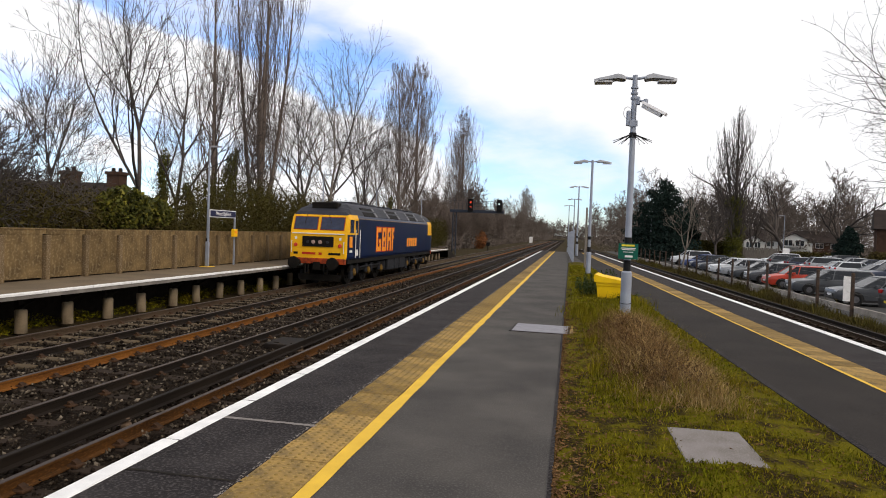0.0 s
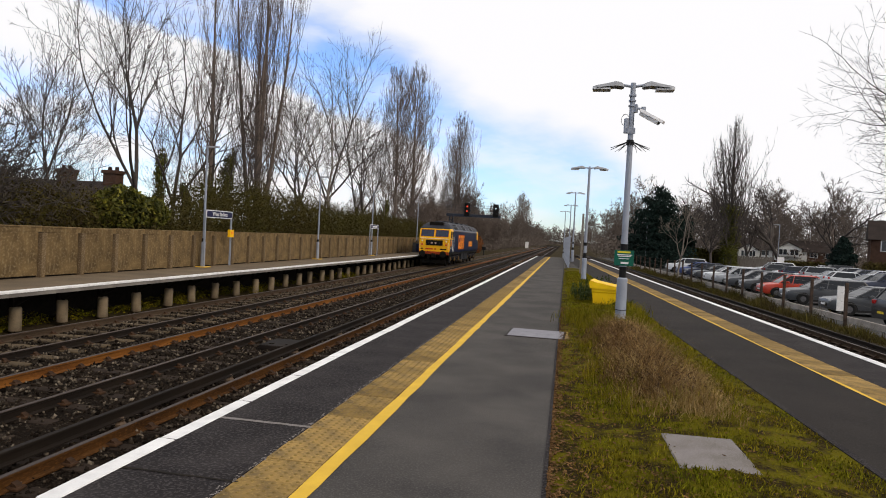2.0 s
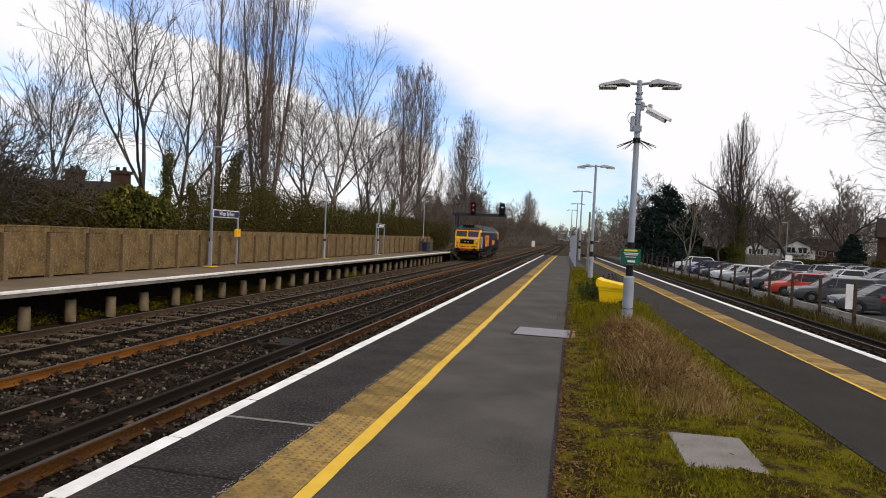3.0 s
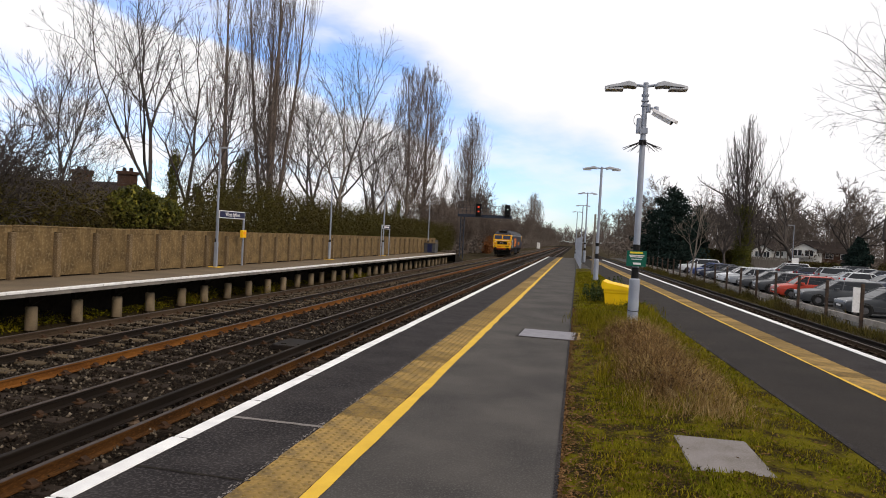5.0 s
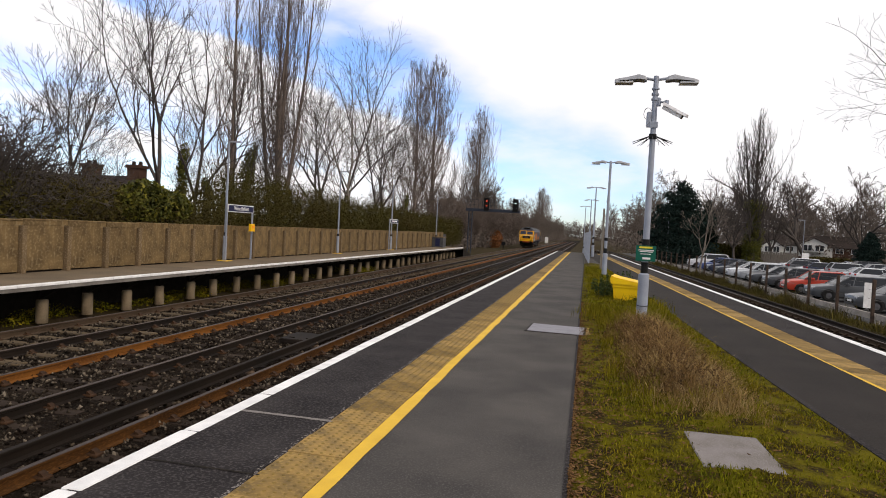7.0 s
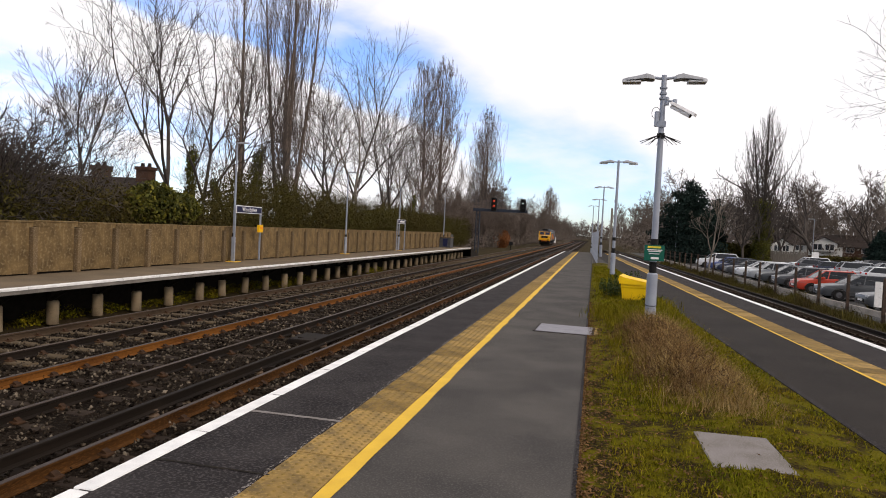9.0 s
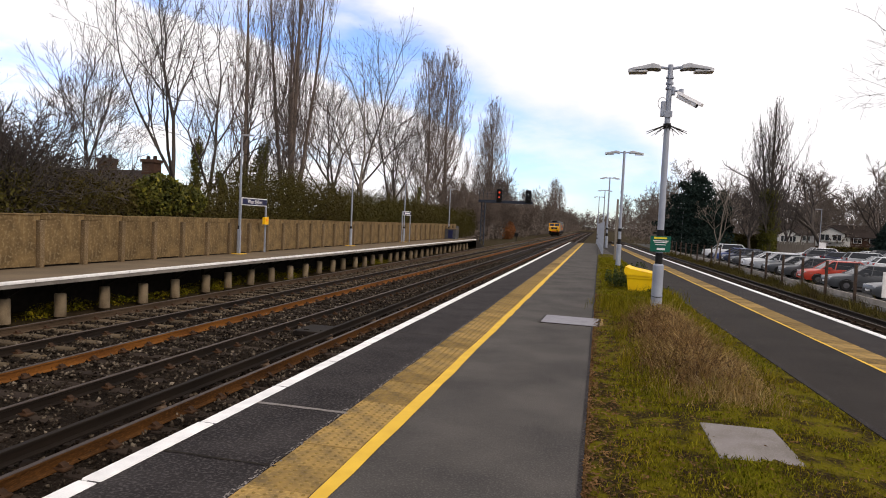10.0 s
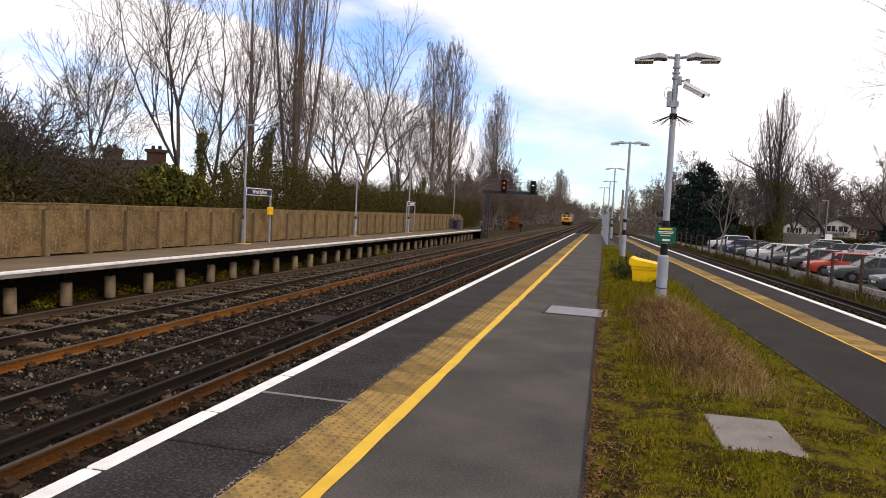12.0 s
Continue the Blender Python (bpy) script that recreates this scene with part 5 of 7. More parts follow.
def first_lamp():
    x, y = 1.17, 13.77
    t = platform_lamp(x, y, 0.0, 4.93, "grey twin-headed platform lamp post with spikes and camera bracket")
    # anti-climb spikes
    for k in range(10):
        a = 2 * math.pi * k / 10 + 0.2
        m = Mesh()
        c, s = math.cos(a), math.sin(a)
        m.tube((0.05 * c, 0.05 * s, 3.74), (0.40 * c, 0.40 * s, 3.60), 0.012, 0.006, n=5)
        m.tube((0.16 * c, 0.16 * s, 3.70), (0.36 * c - 0.1 * s, 0.36 * s + 0.1 * c, 3.58), 0.008, 0.004, n=4)
        part("spike", m, POLE_DARK, t, "dark anti-climb spike")
    m = Mesh()
    m.turned((0, 0, 3.68), (0, 0, 1), [(0, 0.075), (0.1, 0.075)], n=10)
    part("spike_collar", m, POLE_DARK, t)
    for z in (4.45, 4.55, 4.66):
        m = Mesh()
        m.turned((0, 0, z), (0, 0, 1), [(0, 0.075), (0.035, 0.075)], n=10)
        part("clamp", m, POLE, t, "steel pole clamp")
    m = Mesh()
    m.box(-0.14, -0.05, -0.06, 0.06, 3.92, 4.22, c=0.02)
    m.box(-0.08, 0.08, -0.08, -0.04, 3.9, 4.02, c=0.01)
    part("junction_box", m, POLE, t, "grey junction box")
    m = Mesh()
    for i in range(10):
        a, b = math.pi * 2 * i / 10, math.pi * 2 * (i + 1) / 10
        m.tube((-0.12 + 0.08 * math.cos(a), -0.02, 4.18 + 0.12 * math.sin(a)), (-0.12 + 0.08 * math.cos(b), -0.02, 4.18 + 0.12 * math.sin(b)), 0.006, n=4)
    part("cable_loop", m, POLE_DARK, t)
    m = Mesh()
    for i in range(12):
        a, b = math.pi * 2 * i / 12, math.pi * 2 * (i + 1) / 12
        m.tube((0.113 * math.cos(a), 0.113 * math.sin(a), 0.36 + 0.02 * math.sin(a)), (0.113 * math.cos(b), 0.113 * math.sin(b), 0.36 + 0.02 * math.sin(b)), 0.008, n=4)
    part("cable_tie", m, POLE_DARK, t, "cable wrapped round the base")
    # camera
    c = thing("security_camera", "white bullet security camera clamped to the lamp post", "camera", at=pose(x + 0.05, y, 4.42, 0, 0, -20))
    m = Mesh()
    m.box(-0.05, 0.06, -0.05, 0.05, -0.08, 0.08, c=0.01)
    m.tube((0.05, 0, 0.0), (0.20, 0, -0.03), 0.022, n=8)
    m.turned((0.18, 0, -0.10), (0, 0, 1), [(0, 0.045), (0.12, 0.045)], n=10)
    part("bracket", m, POLE, c, "grey wall bracket")
    m = Mesh()
    poly = [(-0.06, -0.05), (0.06, -0.05), (0.075, 0.0), (0.05, 0.055), (-0.05, 0.055), (-0.075, 0.0)]
    m.prism(poly, "x", 0.0, 0.42)
    body = part("housing", m, CAM_WHITE, c, "white camera housing", pose(0.13, 0, -0.10, 0, 30, 0))
    m = Mesh()
    m.prism([(-0.095, 0.02), (0.095, 0.02), (0.07, 0.075), (-0.07, 0.075)], "x", -0.03, 0.50)
    part("sunshield", m, CAM_WHITE, body, "white sunshield")
    m = Mesh()
    m.turned((0.42, 0, 0), (1, 0, 0), [(0, 0.045), (0.015, 0.04)], n=10)
    part("lens", m, POLE_DARK, body, "dark lens window")
    # green notice
    s = thing("notice_sign", "small green notice sign fixed to the lamp post", "sign", at=pose(x + 0.0, y - 0.115, 1.40, 0, 0, -4))
    m = Mesh()
    m.box(-0.19, 0.19, -0.012, 0.012, -0.155, 0.155, c=0.004)
    face = part("face", m, SIGN_GREEN, s, "green sign face")
    for x0, x1, z0, z1, mat in ((-0.13, 0.12, 0.10, 0.135, SIGN_YELLOW), (-0.14, 0.15, 0.055, 0.07, SIGN_WHITE), (-0.12, 0.13, 0.025, 0.04, SIGN_WHITE), (-0.10, 0.10, -0.02, -0.008, SIGN_WHITE), (-0.06, 0.09, -0.12, -0.08, SIGN_WHITE)):
        m = Mesh()
        m.box(x0, x1, -0.018, -0.011, z0, z1)
        part("text_bar", m, mat, face)
    m = Mesh()
    m.box(-0.09, 0.09, 0.012, 0.06, -0.03, 0.03)
    part("clip", m, POLE, s)


def grit_bin():
    t = thing("grit_bin", "bright yellow plastic grit bin on the grass", "grit bin", at=pose(1.20, 18.2, 0.0, 0, 0, 82))
    m = Mesh()
    w, d = 0.46, 0.40
    v = []
    for z, k in ((0.0, 0.86), (0.36, 0.96), (0.40, 1.0), (0.48, 1.0)):
        v += [(-w * k, -d * k, z), (w * k, -d * k, z), (w * k, d * k, z), (-w * k, d * k, z)]
    f = [(3, 2, 1, 0), (12, 13, 14, 15)]
    for k in range(3):
        f += [(4 * k + i, 4 * k + (i + 1) % 4, 4 * k + 4 + (i + 1) % 4, 4 * k + 4 + i) for i in range(4)]
    m.add(v, f)
    part("body", m, BIN_YELLOW, t, "tapered yellow body")
    m = Mesh()
    m.prism([(-0.44, 0.46), (0.44, 0.48), (0.47, 0.60), (0.44, 0.69), (0.30, 0.64), (-0.44, 0.52)], "x", -0.49, 0.49)
    lid = part("lid", m, BIN_YELLOW, t, "sloping yellow lid")
    m = Mesh()
    m.box(-0.1, 0.1, -0.47, -0.43, 0.47, 0.51, c=0.008)
    part("handle", m, BIN_YELLOW, lid)
    m = Mesh()
    m.box(-0.472, -0.40, -0.30, -0.16, 0.08, 0.14)
    part("grime_patch", m, DARK_PARTS_AND_SHADE, t, "dark scuff")


def covers():
    t = thing("cover_slab", "pale weathered concrete cover slab set in the grass", "cover slab", at=pose(1.20, 5.47, 0.020, 1.0, 0, 2))
    m = Mesh()
    m.box(-0.295, 0.295, -0.42, 0.42, -0.06, 0.040, c=0.012)
    part("slab", m, SLAB, t)
    t = thing("access_hatch", "grey metal access hatch in the platform surface", "hatch", at=pose(-0.42, 11.8, 0.0, 0, 0, -2))
    m = Mesh()
    m.box(-0.47, 0.47, -0.47, 0.47, -0.05, 0.012, c=0.004)
    lid = part("lid", m, HATCH, t, "flat grey lid")
    for x0, x1, y0, y1 in ((-0.51, -0.47, -0.51, 0.51), (0.47, 0.51, -0.51, 0.51), (-0.47, 0.47, -0.51, -0.47), (-0.47, 0.47, 0.47, 0.51)):
        m = Mesh()
        m.box(x0, x1, y0, y1, -0.05, 0.006)
        part("frame", m, RAIL_DARK, t, "dark hatch frame")
    m = Mesh()
    m.prism([(0.51, -0.42), (0.66, -0.30), (0.66, 0.36), (0.51, 0.5)], "z", -0.05, 0.012)
    part("concrete_lip", m, TACTILE, t, "buff concrete lip beside the grass")


def railing():
    """Pale palisade beside the ramp at the far end of the island."""
    t = thing("railing", "pale grey metal railing fence along the far end", "railing")
    y0, y1, n = 43.0, 66.0, 64
    for i in range(n + 1):
        y = y0 + (y1 - y0) * i / n
        m = Mesh()
        m.box(-0.035, 0.035, -0.012, 0.012, 0, 1.95 if i % 8 else 2.05)
        part("pale", m, POLE, t, at=(0.25 - 0.016 * (y - 43), y, 0))
    for z in (0.3, 1.65):
        m = Mesh()
        m.tube((0.29, y0, z), (0.29 - 0.016 * 23, y1, z), 0.03, n=6)
        part("rail", m, POLE, t)


def clutter():
    t = thing("timber_post", "plain weathered timber post in the grass", "post", at=(0.80, 34.2, 0))
    m = Mesh()
    m.box(-0.05, 0.05, -0.05, 0.05, -0.1, 3.14, c=0.015)
    part("post", m, TIMBER_GREY, t)
    rnd = random.Random(14)
    blobs = []
    for cx, cy, n, h in ((0.55, 18.9, 16, 0.75), (0.45, 20.4, 12, 0.6), (1.75, 17.4, 6, 0.3), (1.15, 20.6, 14, 0.85)):
        for k in range(n):
            x, y, top = cx + rnd.gauss(0, 0.16), cy + rnd.gauss(0, 0.3), h * rnd.uniform(0.4, 1.0)
            blobs.append((x, y, top * 0.5, 0.05, 0.05, top * 0.5))
    hedge("weeds", "straggly dark leafy weeds beside the grit bin", blobs, 2600, 0.032, WEED, 9, "weeds")
    blobs = [(-13.5 + rnd.gauss(0, 0.3), rnd.uniform(11, 40), -1.08, 0.3, 0.5, rnd.uniform(0.08, 0.26)) for k in range(46)]
    hedge("weeds", "green weeds growing under the far platform", blobs, 9000, 0.03, GRASS, 19, "weeds")


def blades(rng, x, y, z, h, w, lean, mat, name, label, category):
    n = len(x)
    a = rng.uniform(0, 6.283, n)
    dx, dy = np.cos(a) * w, np.sin(a) * w
    b = rng.uniform(0, 6.283, n)
    l1 = lean * h * rng.uniform(0.2, 1.2, n)
    tx, ty = np.cos(b) * l1, np.sin(b) * l1
    p = np.stack([x, y, z], -1)
    d = np.stack([dx, dy, np.zeros(n)], -1)
    mid = p + np.stack([tx * 0.35, ty * 0.35, h * 0.6], -1)
    tip = p + np.stack([tx, ty, h], -1)
    v = np.stack([p - d, p + d, mid + d * 0.7, mid - d * 0.7, tip + d * 0.15, tip - d * 0.15], 1).reshape(-1, 3)
    f = np.array([(0, 1, 2, 3), (3, 2, 4, 5)])
    f = (f[None] + 6 * np.arange(n)[:, None, None]).reshape(-1, 4)
    ob = new(name, arrays(name, v, f, mat))
    return tagged(ob, label, category, kind="stuff")


def soil_z(x, y):
    w = 2.27 + LEAN * (y - 10) - GL
    return 0.06 * np.sin(np.pi * np.clip((x - GL) / w, 0, 1)) - 0.01


def clumps(x, y):
    return np.array([0.7 + 1.1 * noise.noise((float(a) * 3.4, float(b) * 2.6, 5.0)) + 0.8 * noise.noise((float(a) * 9, float(b) * 7, 2.0)) for a, b in zip(x, y)]).clip(0.12, 1.6)


def grass():
    rng = np.random.default_rng(17)
    # short green grass, denser where the camera passes
    n = 120000
    y = 2.6 + 34 * rng.random(n) ** 2.0
    f = rng.random(n)
    x = GL + 0.07 + f * (2.27 + LEAN * (y - 10) - GL - 0.1)
    patch = np.array([noise.noise((float(a) * 1.5, float(b) * 1.5, 3.0)) for a, b in zip(x, y)])
    keep = (patch > -0.12 + 0.25 * rng.normal(size=n)) & (f > 0.10 + 0.05 * rng.normal(size=n)) & ~((np.abs(x - 1.20) < 0.27) & (np.abs(y - 5.47) < 0.39))
    x, y = x[keep], y[keep]
    n = len(x)
    blades(rng, x, y, soil_z(x, y), rng.uniform(0.010, 0.042, n) * (1 + 0.9 * (y > 14)), rng.uniform(0.002, 0.005, n) * (1 + y / 14), 0.8, GRASS, "grass", "short yellow-green grass and moss on the island", "grass")
    # taller tufts round the lamp and the bin
    n = 4200
    k = rng.integers(0, 5, n)
    c = np.array([(0.92, 13.2), (1.45, 14.6), (1.6, 17.0), (0.45, 14.2), (0.6, 22.0)])[k]
    x, y = c[:, 0] + rng.normal(0, 0.22, n), c[:, 1] + rng.normal(0, 0.55, n)
    blades(rng, x, y, soil_z(x, y), rng.uniform(0.08, 0.26, n), rng.uniform(0.003, 0.007, n), 0.5, GRASS, "tall_grass", "taller green grass tufts at the lamp base", "grass")
    # dry straw mound
    n = 26000
    c = np.array([(1.15, 9.6, 0.36, 1.2), (1.30, 8.2, 0.36, 0.75), (0.95, 11.3, 0.28, 0.8), (1.50, 7.3, 0.26, 0.45), (1.2, 12.3, 0.26, 0.5)])
    k = rng.choice(5, n, p=[0.34, 0.28, 0.18, 0.12, 0.08])
    x, y = c[k, 0] + rng.normal(0, 1, n) * c[k, 2], c[k, 1] + rng.normal(0, 1, n) * c[k, 3]
    ok = (x > 0.25) & (x < rx(2.15, 10) - 0.04 * (y - 10)) & (y > 6.35)
    x, y = x[ok], y[ok]
    n = len(x)
    blades(rng, x, y, soil_z(x, y), rng.uniform(0.05, 0.36, n) * np.exp(-((x - 1.12) / 0.62) ** 2) * clumps(x, y), rng.uniform(0.0012, 0.003, n), 1.1, STRAW, "dry_grass", "mound of dry straw-coloured grass", "dry grass")
    n = 14000
    k = rng.choice(3, n)
    x, y = c[k, 0] + rng.normal(-0.12, 1, n) * c[k, 2], c[k, 1] + rng.normal(0, 1, n) * c[k, 3]
    ok = (x > 0.3) & (x < 2.1) & (y > 7.2)
    x, y = x[ok], y[ok]
    n = len(x)
    blades(rng, x, y, soil_z(x, y), rng.uniform(0.06, 0.38, n) * np.exp(-((x - 1.05) / 0.62) ** 2) * clumps(x, y), rng.uniform(0.0015, 0.004, n), 1.1, DEADWEED, "dead_weeds", "dark brown dead weed stems in the dry grass", "weeds")
    # dark seed heads and curled leaves over the mound
    n = 5200
    k = rng.choice(3, n)
    x, y = c[k, 0] + rng.normal(-0.08, 1, n) * c[k, 2], c[k, 1] + rng.normal(0, 1, n) * c[k, 3]
    ok = (x > 0.3) & (x < 2.0) & (y > 7.0)
    x, y = x[ok], y[ok]
    n = len(x)
    v, f = leaves(rng, [(0, 0, 0, 0.01, 0.01, 0.01)], n, 0.016)
    v = v.reshape(n, 4, 3) + np.stack([x, y, soil_z(x, y) + rng.uniform(0.03, 0.30, n) * np.exp(-((x - 1.08) / 0.6) ** 2)], -1)[:, None]
    tagged(new("seed_heads", arrays("seed_heads", v.reshape(-1, 3), f, SEED)), "dark brown seed heads over the dry grass", "weeds", kind="stuff")
    # green shoots that grow through the mound
    n = 9000
    x, y = rng.uniform(0.3, 2.0, n), rng.uniform(6.4, 13, n)
    patch = np.array([noise.noise((float(a) * 2.2, float(b) * 1.6, 9.0)) for a, b in zip(x, y)])
    x, y = x[patch > 0.05], y[patch > 0.05]
    n = len(x)
    blades(rng, x, y, soil_z(x, y), rng.uniform(0.05, 0.20, n), rng.uniform(0.002, 0.0045, n), 0.8, GRASS, "green_shoots", "green grass shoots through the dry mound", "grass")
    # fallen leaves and crumbs of soil
    n = 11000
    y = 3 + 14 * rng.random(n) ** 1.5
    x = GL + 0.04 + rng.random(n) ** 3.4 * (2.1 + LEAN * (y - 10))
    ok = ~((np.abs(x - 1.20) < 0.32) & (np.abs(y - 5.47) < 0.45)) | (rng.random(n) < 0.05)
    x, y = x[ok], y[ok]
    n = len(x)
    v, f = leaves(rng, [(0, 0, 0, 1, 1, 1)], n, 0.02)
    v = v.reshape(n, 4, 3)
    v -= v.mean(1, keepdims=True)
    v[..., 2] *= 0.4
    v += np.stack([x, y, soil_z(x, y) + 0.015], -1)[:, None]
    tagged(new("leaf_litter", arrays("leaf_litter", v.reshape(-1, 3), f, DEADWEED)), "brown leaf litter scattered over the grass", "leaf litter", kind="stuff")


first_lamp()
platform_lamp(0.84, 29.3, 0, 4.98, "grey twin-headed platform lamp post")
platform_lamp(0.60, 57.5, 0, 5.95, "grey twin-headed platform lamp post", base_r=0.12)
platform_lamp(0.35, 76.0, -1.0, 6.9, "grey twin-headed lamp post beyond the platform", base_r=0.12)
platform_lamp(-0.30, 99.0, -1.0, 7.2, "grey twin-headed lamp post beyond the platform", base_r=0.12)
grit_bin()
covers()
railing()
clutter()
grass()
# ======== things on the far platform, and the signal gantry ========
ROOF_TILE = material("brown_roof_tile", (0.032, 0.024, 0.021), (0.022, 0.017, 0.015), 0.9, scale=1, fine=12)
BRICK = material("red_brown_brick", (0.075, 0.042, 0.029), (0.05, 0.029, 0.021), 0.9, scale=1.5, fine=20)
RENDER_WHITE = material("white_render", (0.70, 0.70, 0.68), (0.56, 0.56, 0.54), 0.85, scale=0.8, fine=20)
WINDOW_DARK = material("dark_window_glass", (0.02, 0.024, 0.03), (0.035, 0.04, 0.045), 0.12, bump=0, specular=0.7)
GANTRY = material("grey_blue_gantry_steel", (0.045, 0.053, 0.072), (0.03, 0.035, 0.05), 0.6, metal=0.3)
SIGNAL_BLACK = material("signal_head_black", (0.012, 0.012, 0.013), None, 0.6)
RED_LIGHT = glow("red_signal_light", (1.0, 0.06, 0.02), 1.6)
WHITE_LIGHT = glow("pale_signal_light", (0.75, 0.95, 1.0), 3.0)
BOX_YELLOW = material("yellow_box_paint", (0.80, 0.45, 0.01), (0.7, 0.38, 0.01), 0.5, bump=0.02)
CABIN_GREY = material("grey_cabinet", (0.075, 0.077, 0.08), (0.05, 0.05, 0.055), 0.7)


def left_lamp(y, height=4.82):
    t = thing("platform_lamp", "thin grey single lamp post on the far platform", "lamp post", "far platform lamps", at=(-14.28, y, LZ))
    m = Mesh()
    m.turned((0, 0, 0), (0, 0, 1), [(0, 0.085), (1.0, 0.085), (1.03, 0.055)], n=12)
    part("base_sleeve", m, POLE, t, "wide grey base section", smooth=True)
    m = Mesh()
    m.turned((0, 0, 1.0), (0, 0, 1), [(0, 0.05), (height - 1.0, 0.034)], n=10)
    part("pole", m, POLE, t, "thin grey pole", smooth=True)
    for z0, z1 in ((1.0, 1.16),):
        m = Mesh()
        m.turned((0, 0, z0), (0, 0, 1), [(0, 0.066), (z1 - z0, 0.066)], n=10)
        part("band", m, POLE_DARK, t, "black band")
    m = Mesh()
    m.box(-0.02, 0.52, -0.07, 0.07, height - 0.03, height + 0.03, c=0.015)
    part("lantern", m, LAMP_GREY, t, "flat grey lantern")
    m = Mesh()
    m.box(-0.24, 0.24, -0.24, 0.24, -0.01, 0.025, c=0.01)
    part("base_plate", m, YELLOW_LINE, t, "yellow painted base")


def name_sign(y, readable):
    t = thing("station_sign", "navy station name board on two posts", "sign", "station name boards", at=pose(-14.22, y, LZ, 0, 0, 90))
    for x in (0.0, 2.08):
        m = Mesh()
        m.box(x - 0.03, x + 0.03, -0.03, 0.03, 0, 2.31)
        part("post", m, POLE, t, "grey sign post")
    m = Mesh()
    m.box(0.0, 2.08, -0.05, -0.03, 2.00, 2.31, c=0.004)
    fr = part("frame", m, SIGN_WHITE, t, "white sign border")
    m = Mesh()
    m.box(0.03, 2.05, -0.058, -0.049, 2.03, 2.28)
    part("face", m, SIGN_NAVY, fr, "navy sign face")
    if readable:
        cu = bpy.data.curves.new("station_name", "FONT")
        cu.body, cu.size, cu.align_x, cu.align_y, cu.extrude = "West Byfleet", 0.225, "CENTER", "CENTER", 0.004
        tmp = bpy.data.objects.new("station_name", cu)
        scene.collection.objects.link(tmp)
        me = bpy.data.meshes.new_from_object(tmp.evaluated_get(bpy.context.evaluated_depsgraph_get()))
        bpy.data.objects.remove(tmp)
        me.materials.clear()
        me.materials.append(SIGN_WHITE)
        part("lettering", me, None, fr, "white lettering: West Byfleet", pose(1.04, -0.062, 2.155, 90, 0, 0))
    else:
        m = Mesh()
        m.box(0.45, 1.65, -0.064, -0.057, 2.10, 2.21)
        part("lettering", m, SIGN_WHITE, fr, "white lettering bar")


def help_point():
    t = thing("yellow_box", "small yellow box fixed to the sign post", "box", at=(-14.12, 26.05, 1.28))
    m = Mesh()
    m.box(-0.07, 0.07, -0.16, 0.16, -0.16, 0.16, c=0.02)
    part("box", m, BOX_YELLOW, t)
    m = Mesh()
    m.box(0.068, 0.078, -0.10, 0.10, -0.02, 0.08)
    part("panel", m, LOCO_ORANGE, t)


def gantry():
    y = 82.0
    t = thing("signal_gantry", "grey cantilever signal gantry with two signal heads", "signal gantry", at=(0, y, 0))
    m = Mesh()
    for dx in (-0.22, 0.22):
        m.box(-14.4 + dx - 0.05, -14.4 + dx + 0.05, -0.15, 0.15, -1.2, 4.35)
    for i in range(9):
        z = -0.8 + i * 0.6
        m.tube((-14.6, 0, z), (-14.2, 0, z + 0.5), 0.03, n=5)
        m.tube((-14.2, 0, z), (-14.6, 0, z + 0.5), 0.03, n=5)
    part("mast", m, GANTRY, t, "lattice steel mast")
    m = Mesh()
    m.box(-15.0, -8.2, -0.35, 0.35, 4.15, 4.5, c=0.03)
    part("beam", m, GANTRY, t, "horizontal walkway beam")
    rail = Mesh()
    for i in range(14):
        x = -14.9 + i * 0.5
        rail.tube((x, -0.35, 4.5), (x, -0.35, 5.6), 0.024, n=4)
    for z in (4.95, 5.3, 5.6):
        rail.tube((-14.9, -0.35, z), (-8.4, -0.35, z), 0.024, n=4)
    part("handrail", rail, GANTRY, t, "walkway handrail")
    for x, lights, drop in ((-12.35, ((0.35, RED_LIGHT), (-0.25, RED_LIGHT)), 0.0), (-8.75, ((0.15, WHITE_LIGHT),), 0.1)):
        m = Mesh()
        m.box(x - 0.34, x + 0.34, -0.62, -0.40, 4.25, 5.85, c=0.05)
        h = part("signal_head", m, SIGNAL_BLACK, t, "black signal head")
        for dz, mat in lights:
            m = Mesh()
            m.turned((x, -0.62, 5.1 + dz), (0, -1, 0), [(0, 0.095), (0.02, 0.095)], n=12)
            part("signal_light", m, mat, h, "lit signal aspect")
        m = Mesh()
        for dz in (0.42, -0.05, -0.5):
            m.prism([(x - 0.2, 5.16 + dz), (x + 0.2, 5.16 + dz), (x + 0.14, 5.3 + dz), (x - 0.14, 5.3 + dz)], "y", -0.85, -0.62)
        part("hood", m, SIGNAL_BLACK, h)


